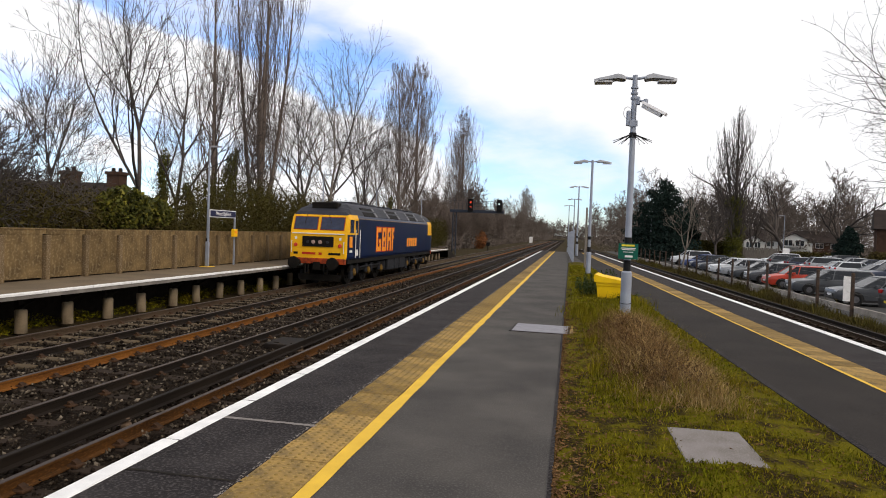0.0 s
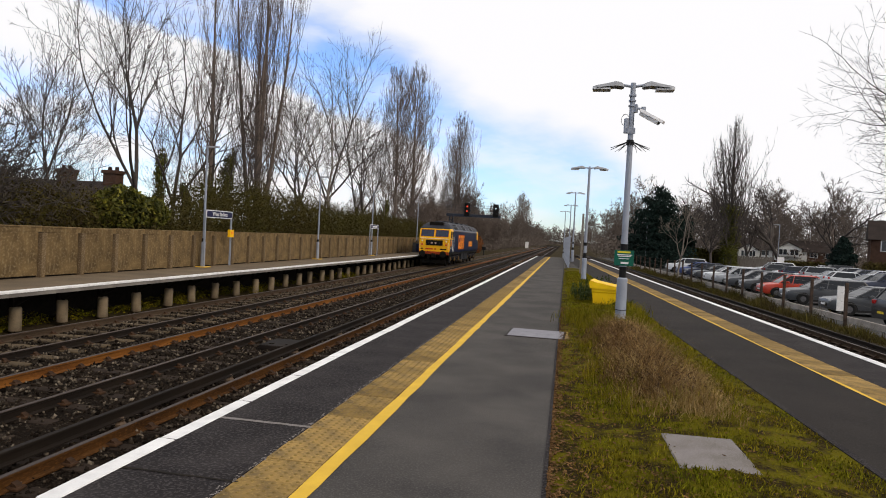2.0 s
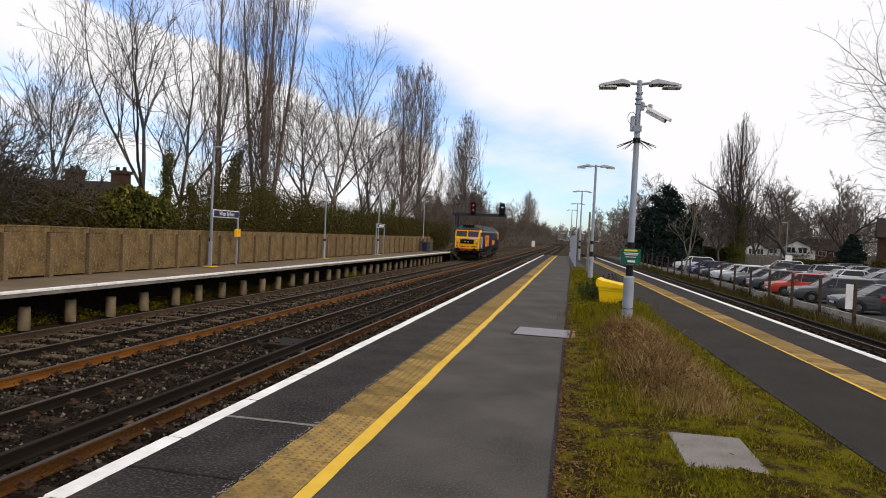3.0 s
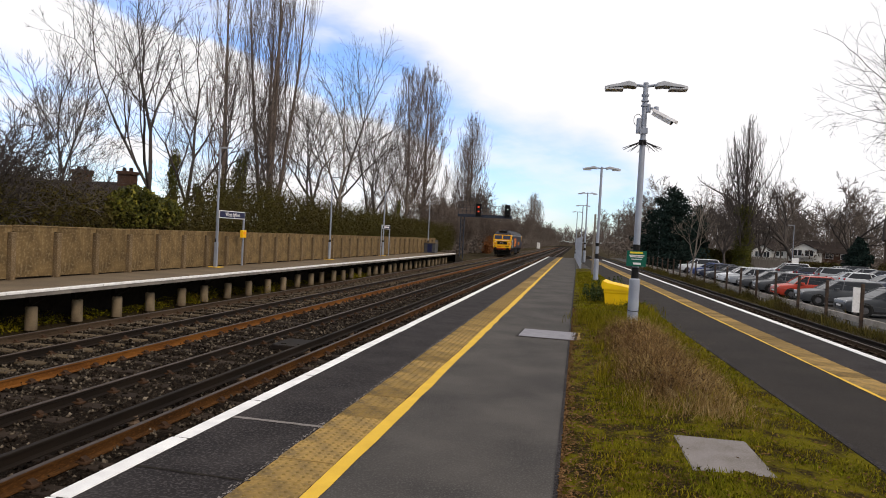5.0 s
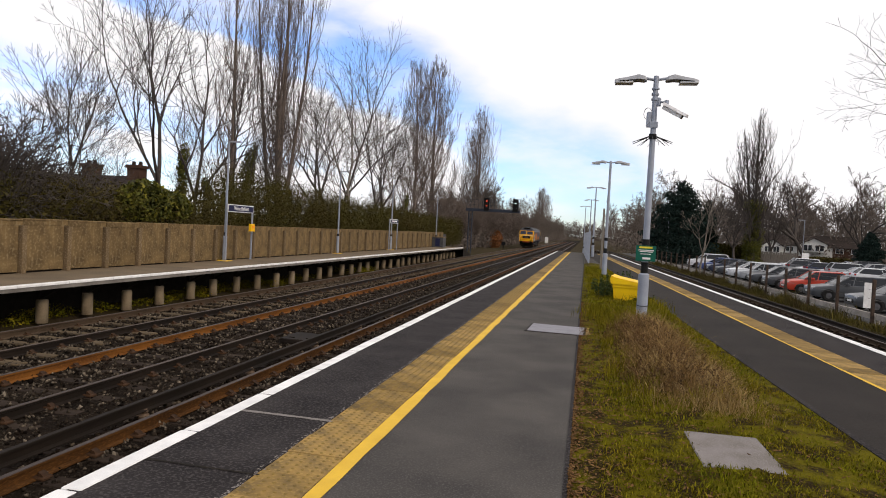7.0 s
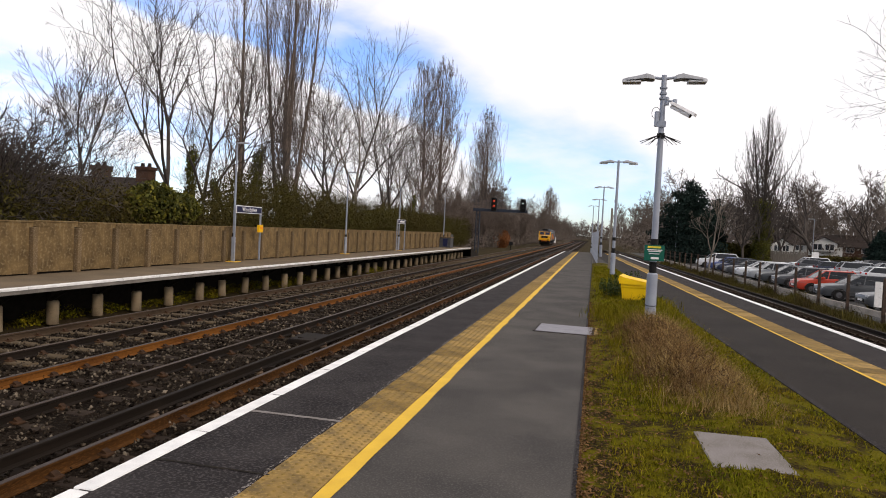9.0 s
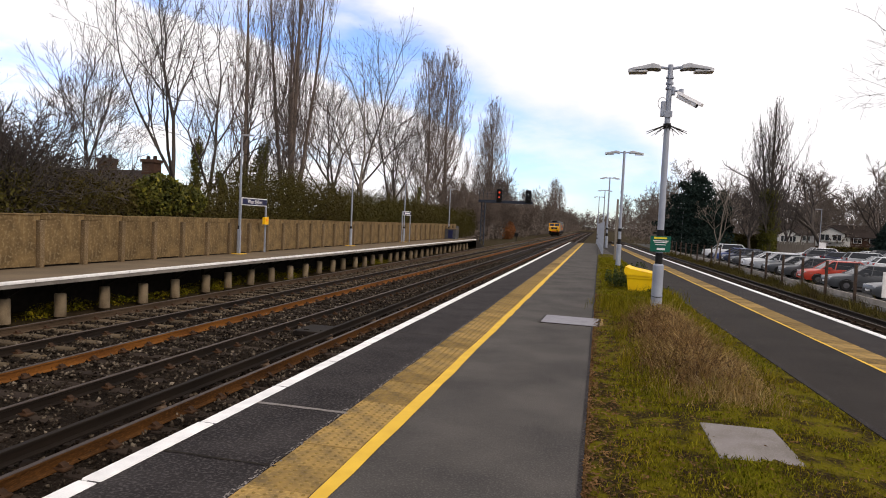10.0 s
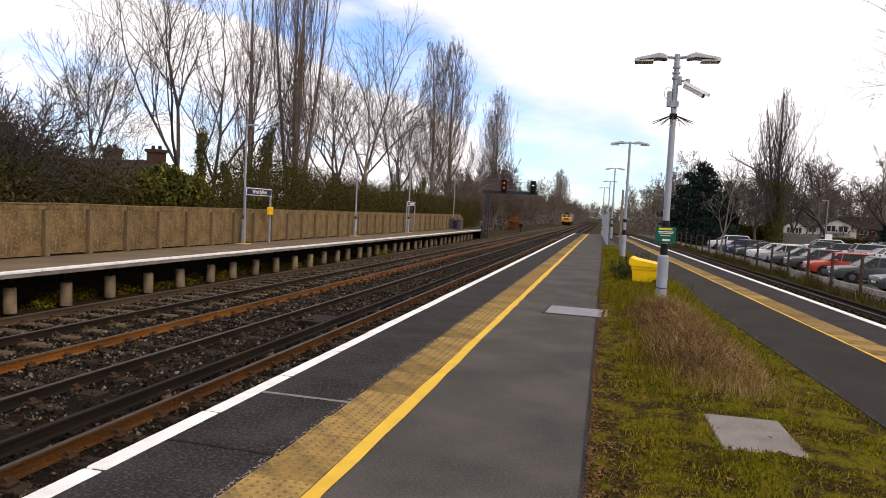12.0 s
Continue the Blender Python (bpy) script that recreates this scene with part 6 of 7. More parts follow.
def end_cabin():
    t = thing("equipment_cabin", "small grey equipment cabin at the platform end", "cabin", at=(-14.0, 62.2, LZ))
    m = Mesh()
    m.box(-0.5, 0.6, -0.4, 0.9, 0.0, 0.95, c=0.02)
    part("body", m, CABIN_GREY, t)
    m = Mesh()
    m.box(-0.55, 0.65, -0.45, 0.95, 0.95, 1.02, c=0.02)
    part("roof", m, CONCRETE_POST, t, "flat roof slab")
    m = Mesh()
    m.box(-0.15, 0.30, -0.412, -0.398, 0.1, 0.85)
    part("door", m, SIGN_NAVY, t, "dark door")
    t = thing("end_fence", "dark grey fence panel at the platform end", "fence", at=(-14.6, 66.6, LZ))
    for i in range(12):
        m = Mesh()
        m.box(-0.02, 0.02, i * 0.16, i * 0.16 + 0.12, -0.9, 1.25)
        part("slat", m, CABIN_GREY, t)
    t = thing("ground_signal", "small black dwarf signal beside the line", "signal", at=(-12.75, 104, -1.15))
    m = Mesh()
    m.box(-0.07, 0.07, -0.07, 0.07, 0, 0.9)
    part("post", m, SIGNAL_BLACK, t)
    m = Mesh()
    m.box(-0.3, 0.3, -0.12, 0.12, 0.8, 1.35, c=0.05)
    part("head", m, SIGNAL_BLACK, t)
    t = thing("relay_cabinet", "white lineside relay cabinet", "cabinet", at=(-13.6, 235, -1.2))
    m = Mesh()
    m.box(-0.55, 0.55, -0.3, 0.3, 0, 2.1, c=0.03)
    part("body", m, SIGN_WHITE, t)
    m = Mesh()
    m.box(-0.6, 0.6, -0.35, 0.35, 2.1, 2.2, c=0.02)
    part("cap", m, CABIN_GREY, t)


def crossing():
    t = thing("board_crossing", "timber board crossing over the track", "crossing", at=(T1, 73.5, 0))
    for i in range(7):
        m = Mesh()
        m.box(-1.3 + 0.38 * i, -0.96 + 0.38 * i, -1.2, 1.2, RAIL_Z - 0.1, RAIL_Z + 0.01, c=0.01)
        part("board", m, SLEEPER_PALE, t)


def left_house():
    t = thing("house", "brown tiled house roof and chimneys above the hedge", "house", at=pose(-36.0, 45, -0.5, 0, 0, 0))
    m = Mesh()
    m.box(-9, 1.6, -3, 4, 0, 3.0)
    part("wall", m, BRICK, t, "brick wall")
    m = Mesh()
    m.prism([(-3.4, 2.9), (4.4, 2.9), (0.5, 5.0)], "x", -9.4, 2.0)
    part("roof", m, ROOF_TILE, t, "pitched brown tiled roof")
    for x in (-2.7, 1.4):
        m = Mesh()
        m.box(x - 0.55, x + 0.55, -0.1, 0.8, 2.5, 5.6)
        m.box(x - 0.66, x + 0.66, -0.2, 0.9, 5.6, 5.85, c=0.03)
        ch = part("chimney", m, BRICK, t, "brick chimney stack")
        for k in (-0.3, 0.3):
            m = Mesh()
            m.turned((x + k, 0.35, 5.85), (0, 0, 1), [(0, 0.16), (0.3, 0.13)], n=8)
            part("pot", m, ROOF_TILE, ch, "chimney pot")


for yy in (24.2, 36.6, 47.4, 62.5):
    left_lamp(yy)
name_sign(24.15, True)
name_sign(46.7, False)
help_point()
gantry()
end_cabin()
crossing()
left_house()
# ======== car park side ========
TYRE = material("tyre_rubber", (0.018, 0.018, 0.018), None, 0.85)
RIM = material("alloy_rim", (0.16, 0.16, 0.17), (0.09, 0.09, 0.10), 0.4, metal=0.7)
CAR_GLASS = material("car_window_glass", (0.012, 0.015, 0.02), (0.02, 0.023, 0.028), 0.12, bump=0, specular=0.25)
CAR_TRIM = material("black_car_trim", (0.02, 0.02, 0.021), None, 0.6)
HEADLAMP = material("headlamp_glass", (0.55, 0.57, 0.6), (0.35, 0.36, 0.38), 0.1, bump=0, specular=0.8)
REAR_RED = material("red_rear_lamp", (0.42, 0.02, 0.02), None, 0.2, bump=0)
PLATE_Y = material("rear_plate", (0.7, 0.52, 0.05), None, 0.5, bump=0)
FENCE_POST = material("brown_steel_post", (0.045, 0.033, 0.027), (0.075, 0.05, 0.036), 0.8)
WIRE = material("fence_wire", (0.10, 0.095, 0.09), None, 0.6, metal=0.5)
KERB_WHITE = material("pale_kerb_board", (0.34, 0.31, 0.28), (0.22, 0.20, 0.175), 0.9, scale=2, fine=30)
ROUGH_GRASS = material("rough_verge_grass", (0.070, 0.060, 0.011), (0.036, 0.026, 0.010), 0.9, scale=0.8, fine=4, third=(0.12, 0.09, 0.03), vary=0.45, island=True, bump=0)
FENCE_TIMBER = material("grey_timber_panel", (0.15, 0.135, 0.12), (0.10, 0.09, 0.08), 0.9, stretch=(1, 1, 0.2))


def paint(name, color):
    return material(name, color, tuple(c * 0.9 for c in color), 0.28, metal=0.1, scale=1, fine=30, bump=0, coverage=0.05, specular=0.6)


PAINTS = {"silver": paint("silver_car_paint", (0.36, 0.38, 0.41)), "white": paint("white_car_paint", (0.66, 0.68, 0.72)), "grey": paint("dark_grey_car_paint", (0.055, 0.06, 0.068)),
          "black": paint("black_car_paint", (0.014, 0.015, 0.018)), "red": paint("red_car_paint", (0.50, 0.045, 0.018)), "blue": paint("blue_car_paint", (0.03, 0.06, 0.20)), "navy": paint("navy_car_paint", (0.016, 0.024, 0.055))}
SHAPES = {   # length, width, height, bonnet height, sill, windscreen foot, roof start, roof end, tail foot
    "hatch": (3.9, 1.70, 1.48, 0.92, 0.24, 1.05, 1.75, 3.2, 3.78),
    "estate": (4.55, 1.80, 1.47, 0.90, 0.22, 1.20, 2.05, 3.95, 4.45),
    "saloon": (4.5, 1.80, 1.43, 0.88, 0.22, 1.20, 2.05, 3.15, 3.95),
    "suv": (4.5, 1.85, 1.68, 1.05, 0.30, 1.15, 1.80, 3.95, 4.42)}


def car_parts(shape, colour):
    L, W, H, bz, sz, ws, r0, r1, rt = SHAPES[shape]
    w = W / 2
    # lower body: stations along the length (x), half width factor, top height
    st = [(0.0, 0.74, 0.62), (0.06, 0.84, 0.72), (0.25, 0.94, bz - 0.10), (0.7, 1.0, bz - 0.04), (ws, 1.0, bz + 0.02), (r0, 1.0, bz + 0.05), (r1, 1.0, bz + 0.08), (rt, 0.98, bz + 0.10), (L - 0.05, 0.90, bz + 0.02), (L, 0.84, bz - 0.15)]
    body = Mesh()
    v, f = [], []
    for x, k, zt in st:
        lo = sz if 0.1 < x < L - 0.1 else sz + 0.08
        mid = lo + (zt - lo) * 0.55
        v += [(x, -w * k * 0.94, lo), (x, -w * k, mid), (x, -w * k * 0.95, zt - 0.03), (x, -w * k * 0.86, zt), (x, w * k * 0.86, zt), (x, w * k * 0.95, zt - 0.03), (x, w * k, mid), (x, w * k * 0.94, lo)]
    for i in range(len(st) - 1):
        f += [(8 * i + j, 8 * i + (j + 1) % 8, 8 * i + 8 + (j + 1) % 8, 8 * i + 8 + j) for j in range(8)]
    f += [tuple(range(8)), tuple(range(8 * len(st) - 8, 8 * len(st)))]
    body.add(v, f)
    # glasshouse
    gl = Mesh()
    belt = bz + 0.03
    base = [(ws - 0.05, 0.84), (r0, 0.90), (r1, 0.90), (rt, 0.84)]
    top = [(r0 - 0.10, 0.68), (r0 + 0.15, 0.70), (r1 - 0.1, 0.69), (r1 + 0.08, 0.66)]
    v = []
    for s in (-1, 1):
        v += [(x, s * w * k, belt) for x, k in base] + [(x, s * w * k, H - 0.05) for x, k in top]
    f = []
    for o in (0, 8):
        f += [(o + i, o + i + 1, o + 5 + i, o + 4 + i) for i in range(3)]
    f += [(0, 8, 12, 4), (3, 11, 15, 7), (4, 5, 13, 12), (5, 6, 14, 13), (6, 7, 15, 14)]
    gl.add(v, f)
    roof = Mesh()
    v = []
    for z, k in ((H - 0.055, 1.0), (H - 0.015, 0.97), (H, 0.80)):
        v += [(x + (0.05 if x < L / 2 else -0.05) * (1 - k) * 4, s * w * kk * k * 1.02, z) for x, kk, s in [(top[0][0], .68, -1), (top[3][0], .66, -1), (top[3][0], .66, 1), (top[0][0], .68, 1)]]
    f = [(3, 2, 1, 0), (8, 9, 10, 11)]
    for k in range(2):
        f += [(4 * k + i, 4 * k + (i + 1) % 4, 4 * k + 4 + (i + 1) % 4, 4 * k + 4 + i) for i in range(4)]
    roof.add(v, f)
    return dict(L=L, w=w, H=H, bz=bz, sz=sz, belt=belt, base=base, top=top, body=body.data("body", PAINTS[colour], True), glass=gl.data("glasshouse", CAR_GLASS), roof=roof.data("roof", PAINTS[colour], True))


CACHE = {}


def car(shape, colour, x, y, turn, label):
    """A parked car, its nose at the local origin and its length along local x."""
    if (shape, colour) not in CACHE:
        CACHE[shape, colour] = car_parts(shape, colour)
    c = CACHE[shape, colour]
    L, w, belt, bz, sz, H = c["L"], c["w"], c["belt"], c["bz"], c["sz"], c["H"]
    t = thing("car", label, "car", "parked cars", at=pose(x, y, -1.18, 0, 0, turn))
    body = part("body", c["body"], None, t)
    part("glasshouse", c["glass"], None, t, "dark glass")
    part("roof", c["roof"], None, t)
    b, tp = c["base"], c["top"]
    for s in (-1, 1):
        for i, r in ((0, 0.035), (1, 0.03), (3, 0.05)):
            m = Mesh()
            m.tube((b[i][0], s * w * b[i][1] * 1.005, belt), (tp[i][0], s * w * tp[i][1] * 1.01, H - 0.05), r, r * 0.8, n=5)
            part("pillar", m, PAINTS[colour], t)
        m = Mesh()
        m.box(b[1][0] - 0.42, b[1][0] - 0.22, s * w * 1.0 - 0.02 if s > 0 else -w * 1.0 - 0.16, s * w * 1.0 + 0.16 if s > 0 else -w * 1.0 + 0.02, belt - 0.02, belt + 0.13, c=0.03)
        part("wing_mirror", m, PAINTS[colour], t)
        for xw in (0.82, L - 0.85):
            m = Mesh()
            m.turned((xw, s * (w - 0.17), 0.32), (0, s, 0), [(0, 0.29), (0.03, 0.32), (0.17, 0.32), (0.20, 0.29), (0.20, 0.22), (0.17, 0.2)], n=16)
            wh = part("wheel", m, TYRE, t, "black tyre")
            m = Mesh()
            m.turned((xw, s * (w - 0.01), 0.32), (0, s, 0), [(0, 0.17), (0.015, 0.16), (0.02, 0.06)], n=12)
            part("rim", m, RIM, wh, "alloy rim")
            m = Mesh()
            n = 10
            pts = [(xw + 0.38 * math.cos(math.pi * k / n), 0.30 + 0.38 * math.sin(math.pi * k / n)) for k in range(n + 1)]
            m.prism(pts, "y", s * w * 0.93, s * (w + 0.004))
            part("wheel_arch", m, CAR_TRIM, t, "dark wheel arch")
        m = Mesh()
        a, e = sorted((s * w * 0.42, s * w * 0.80))
        m.box(0.03, 0.22, a, e, bz - 0.26, bz - 0.13, c=0.03)
        part("headlight", m, HEADLAMP, t, "clear headlight")
        m = Mesh()
        a, e = sorted((s * w * 0.56, s * w * 0.88))
        m.box(L - 0.10, L + 0.005, a, e, bz - 0.10, bz + 0.06, c=0.02)
        part("rear_light", m, REAR_RED, t, "red rear light")
        m = Mesh()
        m.box(b[1][0] + 0.95, b[1][0] + 1.0, s * w * 0.905 - 0.01, s * w * 0.905 + 0.01, belt, belt + 0.03)
        m.box(0.55, L - 0.6, s * w * 0.99 - 0.012, s * w * 0.99 + 0.012, sz - 0.02, sz + 0.09)
        part("sill", m, CAR_TRIM, t)
    m = Mesh()
    m.box(-0.015, 0.1, -w * 0.5, w * 0.5, 0.40, 0.56, c=0.02)
    part("grille", m, CAR_TRIM, t, "black grille")
    m = Mesh()
    m.box(-0.022, 0.02, -0.26, 0.26, 0.44, 0.54)
    part("plate", m, SIGN_WHITE, t)
    m = Mesh()
    m.box(L - 0.02, L + 0.015, -0.26, 0.26, 0.58, 0.68)
    part("plate", m, PLATE_Y, t)
    return t


def cars():
    nose = 12.7
    row = [("suv", "black", 29.6, True, "black sports utility car parked tail to the fence"), ("saloon", "grey", 35.2, False, "dark grey saloon car parked at the fence"),
           ("estate", "grey", 41.0, False, "dark grey estate car parked at the fence"), ("hatch", "red", 45.4, False, "bright red hatchback parked at the fence"),
           ("hatch", "grey", 49.6, False, "grey hatchback parked at the fence"), ("saloon", "grey", 53.6, False, "grey saloon car parked at the fence"),
           ("hatch", "silver", 57.2, False, "silver hatchback parked at the fence"), ("estate", "white", 61.0, False, "white estate car parked at the fence"),
           ("saloon", "grey", 65.0, False, "grey saloon car parked at the fence"), ("hatch", "navy", 69.0, False, "navy hatchback parked at the fence"),
           ("saloon", "blue", 73.5, False, "blue car parked at the fence"), ("suv", "white", 80.0, False, "white sports utility car parked at the fence")]
    for shape, col, y, away, lab in row:
        L = SHAPES[shape][0]
        x = nose - 0.022 * (y - 30)
        car(shape, col, x + (L if away else 0), y, 180 + 1 if away else 1, lab)
    rnd = random.Random(6)
    far = [("suv", "navy", 56, "navy"), ("estate", "silver", 59.2, "silver"), ("hatch", "white", 62.4, "white"), ("saloon", "silver", 65.6, "silver"), ("suv", "silver", 69.0, "silver"), ("estate", "silver", 72.4, "silver"),
           ("hatch", "navy", 75.8, "navy"), ("saloon", "white", 79.2, "white"), ("hatch", "grey", 82.6, "grey"), ("suv", "white", 86, "white")]
    for shape, col, y, word in far:
        away = rnd.random() < 0.5
        L = SHAPES[shape][0]
        x = 22.3 + (y - 56) * 0.02
        car(shape, col, x + (L if away else 0), y, 178 if away else 2, f"{word} car parked in the middle row of the car park")
    for k, (shape, col, y) in enumerate((("hatch", "white", 60), ("estate", "grey", 63.5), ("saloon", "silver", 67), ("suv", "silver", 70.5), ("hatch", "navy", 74), ("estate", "white", 78), ("saloon", "navy", 82), ("hatch", "silver", 86), ("suv", "black", 90), ("estate", "white", 94))):
        car(shape, col, 31.0, y, 1, f"{dict(white='white', grey='grey', silver='silver', navy='navy', black='black')[col]} car parked in the back row of the car park")


def fence():
    t = thing("fence", "dark steel posts and wires along the car park", "fence")
    m = Mesh()
    m.box(-0.055, 0.055, -0.055, 0.055, -1.2, 0.62, c=0.012)
    pd = m.data("post", FENCE_POST)
    ys = [21.11 + 3.22 * i for i in range(26)]
    rnd = random.Random(9)
    for y in ys:
        x = rx(11.35, y)
        part("post", pd, None, t, at=pose(x, y, rnd.uniform(-0.04, 0.04) - max(0, (y - 40) * 0.004), rnd.uniform(-1, 1), rnd.uniform(-1, 1), 0))
    for z in (-0.1, 0.25, 0.5):
        m = Mesh()
        for a, b in zip(ys, ys[1:]):
            m.tube((rx(11.35, a), a, z), (rx(11.35, b), b, z - 0.012), 0.006, n=3)
        part("wire", m, WIRE, t)
    k = thing("kerb_board", "pale low concrete kerb rail along the car park edge", "kerb")
    for a, b in zip(ys, ys[1:]):
        m = Mesh()
        m.add([(rx(11.5, a) - 0.06, a + 0.05, -0.86), (rx(11.5, a) + 0.06, a + 0.05, -0.86), (rx(11.5, b) + 0.06, b - 0.05, -0.86), (rx(11.5, b) - 0.06, b - 0.05, -0.86),
               (rx(11.5, a) - 0.06, a + 0.05, -0.64), (rx(11.5, a) + 0.06, a + 0.05, -0.64), (rx(11.5, b) + 0.06, b - 0.05, -0.64), (rx(11.5, b) - 0.06, b - 0.05, -0.64)],
              [(3, 2, 1, 0), (4, 5, 6, 7), (0, 1, 5, 4), (1, 2, 6, 5), (2, 3, 7, 6), (3, 0, 4, 7)])
        part("board", m, KERB_WHITE, k)
        m = Mesh()
        m.box(rx(11.5, a) - 0.09, rx(11.5, a) + 0.09, a - 0.12, a + 0.12, -1.2, -0.68, c=0.02)
        part("block", m, KERB_WHITE, k)
    n = thing("notice_board", "plain white notice fixed to the fence", "notice", at=pose(rx(11.22, 28.0), 28.0, 0.08, 0, 0, 0))
    m = Mesh()
    m.box(-0.02, 0.26, -0.03, 0.0, -0.55, 0.42, c=0.01)
    part("board", m, SIGN_WHITE, n)
    rng = np.random.default_rng(41)
    cnt = 22000
    y = 14 + 66 * rng.random(cnt) ** 1.3
    x = 10.95 + LEAN * (y - 10) + rng.normal(0, 0.30, cnt)
    clump = np.array([noise.noise((float(b) * 0.35, float(a) * 1.2, 7.0)) for a, b in zip(x, y)])
    h = rng.uniform(0.06, 0.50, cnt) * (0.25 + 1.7 * np.clip(clump + 0.2, 0, 1))
    blades(rng, x, y, np.full(cnt, -1.2), h + 0.12, rng.uniform(0.008, 0.02, cnt), 0.6, ROUGH_GRASS, "verge_grass", "rough olive grass along the car park fence", "grass")
    b = thing("earth_bank", "low earth bank under the fence", "bank", kind="structure")
    m = Mesh()
    for a, c in zip(range(-10, 130, 10), range(0, 140, 10)):
        o, q = LEAN * (a - 10), LEAN * (c - 10)
        m.add([(9.6 + o, a, -1.17), (10.6 + o, a, -1.08), (11.62 + o, a, -1.12), (9.6 + q, c, -1.17), (10.6 + q, c, -1.08), (11.62 + q, c, -1.12)], [(0, 1, 4, 3), (1, 2, 5, 4)])
    part("slope", m, EARTH, b)


def street_column(x, y, h, label="slim grey street lamp column in the car park"):
    t = thing("street_lamp", label, "street lamp", "car park lamps", at=(x, y, -1.18))
    m = Mesh()
    m.turned((0, 0, 0), (0, 0, 1), [(0, 0.08), (1.0, 0.08), (1.05, 0.055), (h, 0.04)], n=8)
    part("column", m, POLE, t)
    m = Mesh()
    m.box(-0.75, 0.05, -0.09, 0.09, h - 0.06, h + 0.05, c=0.03)
    part("lantern", m, LAMP_GREY, t)


def house(x, y, turn, w, d, eaves, ridge, wall_mat, label, gables=(), base=-1.0):
    t = thing("house", label, "house", "houses beyond the car park", at=pose(x, y, base, 0, 0, turn))
    m = Mesh()
    m.box(-w / 2, w / 2, 0, d, -1.5, eaves)
    wall = part("wall", m, wall_mat, t)
    m = Mesh()
    m.prism([(-0.45, eaves - 0.1), (d + 0.45, eaves - 0.1), (d / 2, ridge)], "x", -w / 2 - 0.4, w / 2 + 0.4)
    part("roof", m, ROOF_TILE, t, "brown tiled roof")
    for gx, gw, gz0, gz1, gp in gables:
        m = Mesh()
        m.prism([(gx - gw / 2, gz0), (gx + gw / 2, gz0), (gx + gw / 2, gz1), (gx, gp), (gx - gw / 2, gz1)], "y", -1.1, 1.5)
        g = part("gable", m, RENDER_WHITE, t, "white rendered gable")
        m = Mesh()
        for s in (-1, 1):
            m.prism([(gx + s * (gw / 2 + 0.3), gz1 - 0.25), (gx + s * (gw / 2 + 0.3), gz1 - 0.1), (gx, gp + 0.15), (gx, gp)], "y", -1.3, 1.6)
        part("gable_roof", m, ROOF_TILE, g)
        for s in (-1, 1):
            cx = gx + s * gw * 0.22
            zc = (gz0 + gz1) / 2
            m = Mesh()
            m.box(cx - gw * 0.17, cx + gw * 0.17, -1.14, -1.09, zc - 0.62, zc + 0.62)
            fr = part("window", m, SIGN_WHITE, g, "white window frame")
            for q in (-1, 1):
                m = Mesh()
                m.box(cx + q * gw * 0.083 - gw * 0.068, cx + q * gw * 0.083 + gw * 0.068, -1.17, -1.135, zc - 0.52, zc + 0.52)
                part("pane", m, WINDOW_DARK, fr)
    return t, wall


def house_windows(t, spots, zc, hh=0.6, hw=0.75):
    for cx in spots:
        m = Mesh()
        m.box(cx - hw, cx + hw, -0.06, 0.02, zc - hh, zc + hh)
        fr = part("window", m, SIGN_WHITE, t, "white window frame")
        for q in (-1, 1):
            m = Mesh()
            m.box(cx + q * hw * 0.48 - hw * 0.4, cx + q * hw * 0.48 + hw * 0.4, -0.10, -0.05, zc - hh + 0.08, zc + hh - 0.08)
            part("pane", m, WINDOW_DARK, fr)


def conifer(x, y, h, r, label, seed, mat=None, count=16000):
    t = thing("conifer", label, "conifer", at=(x, y, -1.0))
    m = Mesh()
    m.tube((0, 0, 0), (0, 0, h * 0.9), 0.25, 0.03, n=7)
    part("trunk", m, BARK, t)
    rng = np.random.default_rng(seed)
    blobs = []
    for k in range(26):
        z = h * (0.04 + 0.92 * k / 26)
        rr = r * (1 - (z / h) ** 2.6) * rng.uniform(0.8, 1.1) + 0.15
        for q in range(3):
            a = rng.uniform(0, 6.28)
            blobs.append((rr * 0.45 * math.cos(a), rr * 0.45 * math.sin(a), z, rr * 0.62, rr * 0.62, h * 0.06))
    v, f = leaves(rng, blobs, count, 0.20, 0.3)
    part("crown", arrays("crown", v, f, mat or CONIFER), None, t, "dense dark foliage")


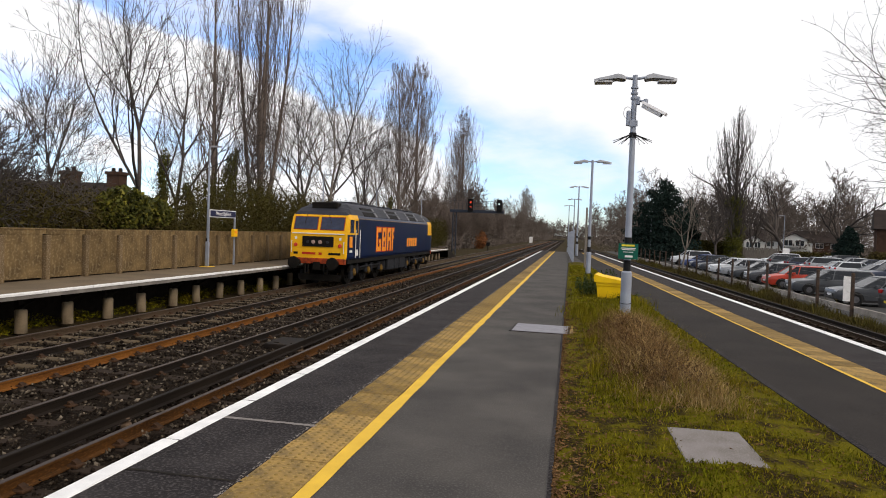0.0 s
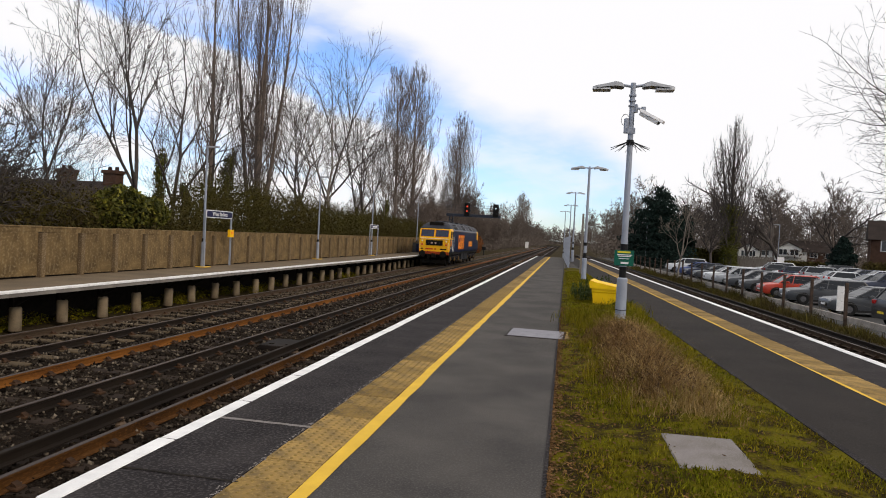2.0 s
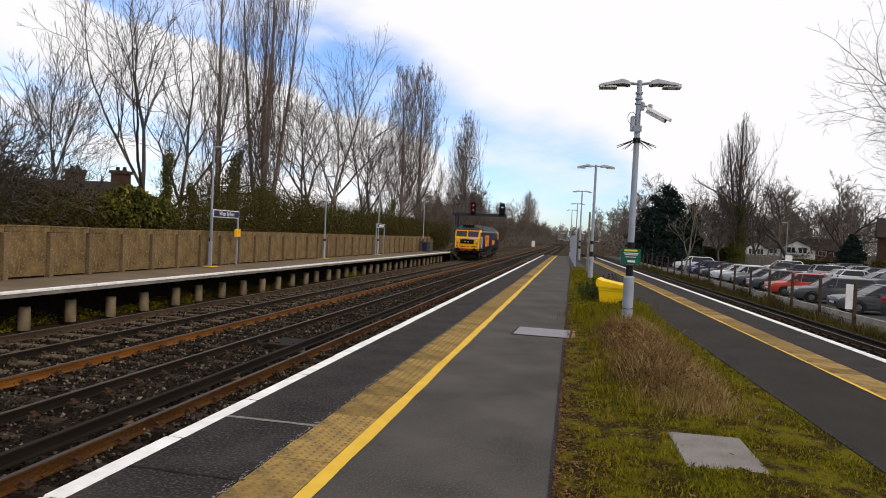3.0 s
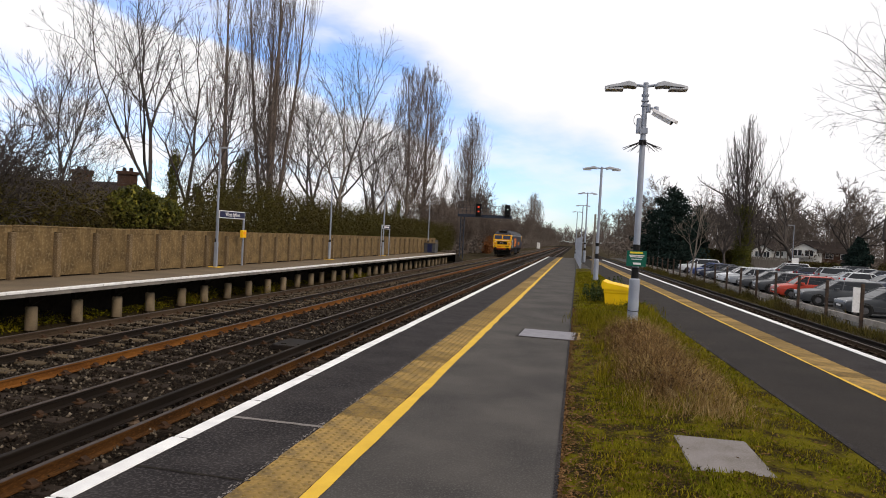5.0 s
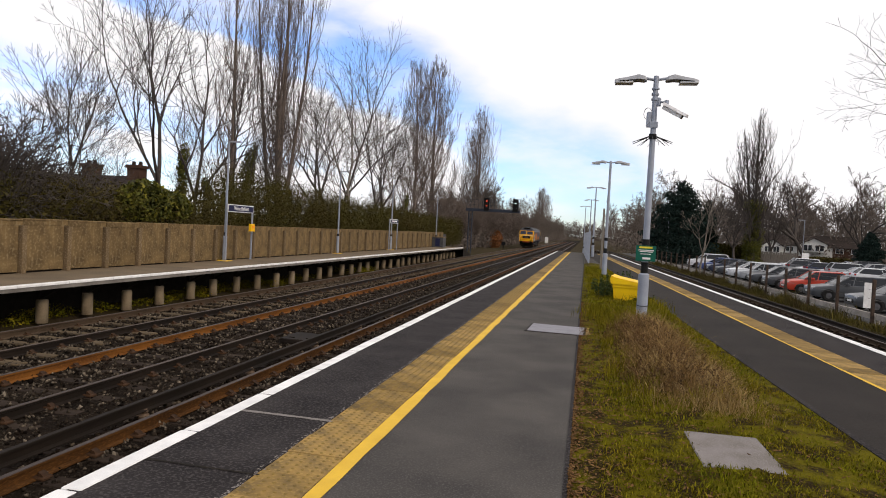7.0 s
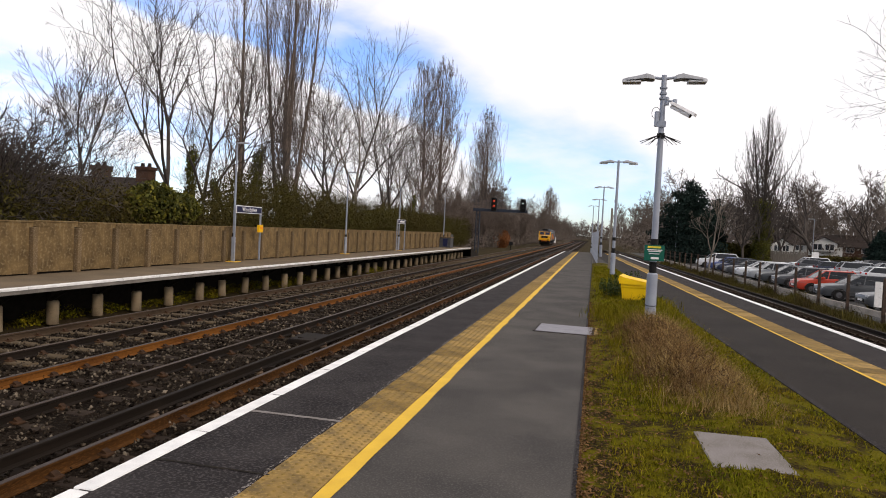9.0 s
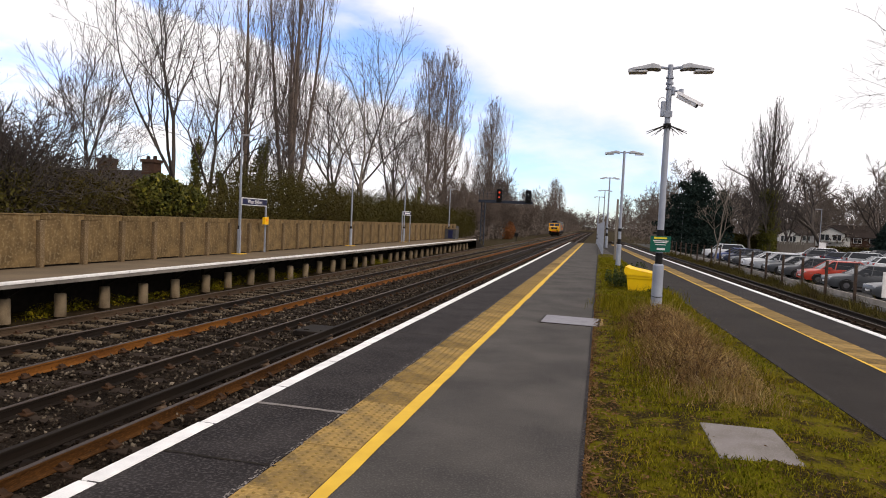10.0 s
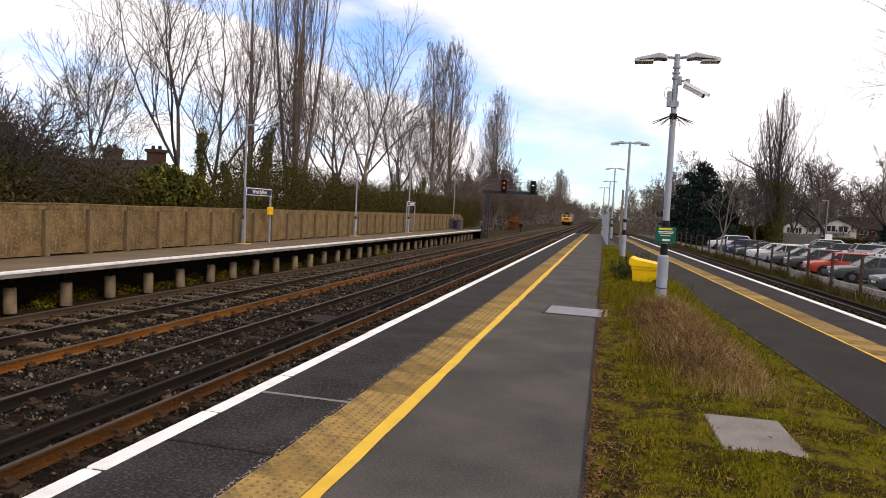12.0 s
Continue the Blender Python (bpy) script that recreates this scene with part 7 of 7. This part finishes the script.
def right_side():
    cars()
    fence()
    for x, y, h in ((10.6, 92, 6.0), (14.6, 97, 6.2), (21.4, 96, 6.0), (28.0, 95, 6.6), (33, 72, 6.3)):
        street_column(x, y, h)
    # car park sign on the column
    s = thing("car_park_sign", "white car park sign on a post", "sign", at=(27.6, 92.5, -1.18))
    m = Mesh()
    m.box(-0.05, 0.05, -0.05, 0.05, 0, 2.0)
    part("post", m, POLE, s)
    m = Mesh()
    m.box(-0.42, 0.42, -0.08, -0.05, 1.3, 2.3)
    part("face", m, SIGN_WHITE, s)
    t, wall = house(43.2, 140, -8, 18, 8, 3.0, 5.2, BRICK, "low white-gabled house beyond the car park", ((-0.2, 4.6, 1.9, 3.5, 4.5), (-7.4, 3.4, 1.2, 2.9, 3.9)), -0.8)
    house_windows(t, (-4.2, 4.4, 7.0), 2.3, 0.5, 0.7)
    m = Mesh()
    m.box(-9.02, 3.2, -0.03, 0.0, 1.0, 2.85)
    part("rendered_band", m, RENDER_WHITE, wall, "white rendered upper wall")
    t, wall = house(47.2, 96, -20, 14, 8, 5.2, 7.9, BRICK, "dark brick house with white windows beyond the car park")
    house_windows(t, (-5.0, -1.2, 3.0), 4.3, 0.75, 0.9)
    house_windows(t, (-4.2, 1.0), 1.6, 0.7, 0.9)
    hedge("hedge", "dark clipped hedge at the car park edge", [(17.3 + k * 0.7, 97 + 0.1 * k, 0.5, 0.7, 0.7, 1.3) for k in range(9)], 9000, 0.16, HEDGE, 14)
    hedge("hedge", "yellowish hedge beyond the parked cars", [(30.5 + k * 0.8, 99, -0.1, 0.8, 0.7, 0.8) for k in range(9)] + [(38 + k * 0.9, 92, 0.1, 0.9, 0.8, 1.1) for k in range(16)], 12000, 0.16, ROUGH_GRASS, 15)
    f = thing("timber_fence", "grey timber panel fence beyond the car park", "fence")
    for k in range(18):
        m = Mesh()
        m.box(22.8 + 0.30 * k, 23.07 + 0.30 * k, 98.0, 98.05, -1.0, 0.95 + 0.05 * (k % 2))
        part("board", m, FENCE_TIMBER, f)
    conifer(12.2, 94, 11.2, 5.2, "tall dark evergreen conifer beyond the car park", 21, count=22000)
    conifer(16.6, 99, 9.0, 1.6, "tall dark evergreen conifer beyond the car park", 23, count=9000)
    conifer(36.3, 96, 5.4, 1.7, "rounded dark green yew tree", 22, count=9000)
    oak = forked_mesh(71, 14.0, 0.36, GNARLED, BARK, trunk=0.20)
    broad = forked_mesh(72, 13.0, 0.26, dict(WIDE, thin=0.013), BARK, trunk=0.16)
    pop = column_mesh(73, 20.2, 0.42, dict(COLUMN, thin=0.011, open=74, close=28, reach=0.42, limbs=64), BARK, ((0.03, 0), (-0.05, 0.02)))
    slim = forked_mesh(74, 8.4, 0.09, dict(VASE, depth=7, thin=0.009), BARK_PALE, trunk=0.3)
    edge = forked_mesh(75, 17.0, 0.20, dict(WIDE, depth=9, ratio=0.82, thin=0.006, lift=0.01), BARK, trunk=0.13)
    tree(pop, 21.9, 95.5, -1.0, "large bare poplar beyond the car park, ivy at its base", 0, 1.0, 12000, 8.5, ivy_r=1.3)
    tree(broad, 17.6, 104, -1.0, "bare spreading tree beyond the car park", 30, 0.98)
    tree(broad, 19.2, 93, -1.0, "bare spreading tree beyond the car park", 160, 0.80)
    tree(oak, 32.3, 108, -1.0, "gnarled bare oak tree behind the houses", 80, 1.03)
    tree(oak, 42, 118, -1.0, "gnarled bare oak tree behind the houses", 200, 0.85)
    tree(broad, 27.0, 106, -1.0, "bare spreading tree beyond the car park", 270, 0.8)
    tree(slim, 9.0, 56.0, -1.2, "young pale-barked bare tree beside the fence", 60, 1.0)
    tree(edge, 21.3, 38.0, -1.0, "tall bare tree at the edge of the car park", 20, 1.08)
    tree(edge, 24.5, 44.0, -1.0, "tall bare tree at the edge of the car park", 140, 0.95)


right_side()


def motions():
    move_locomotive()


motions()
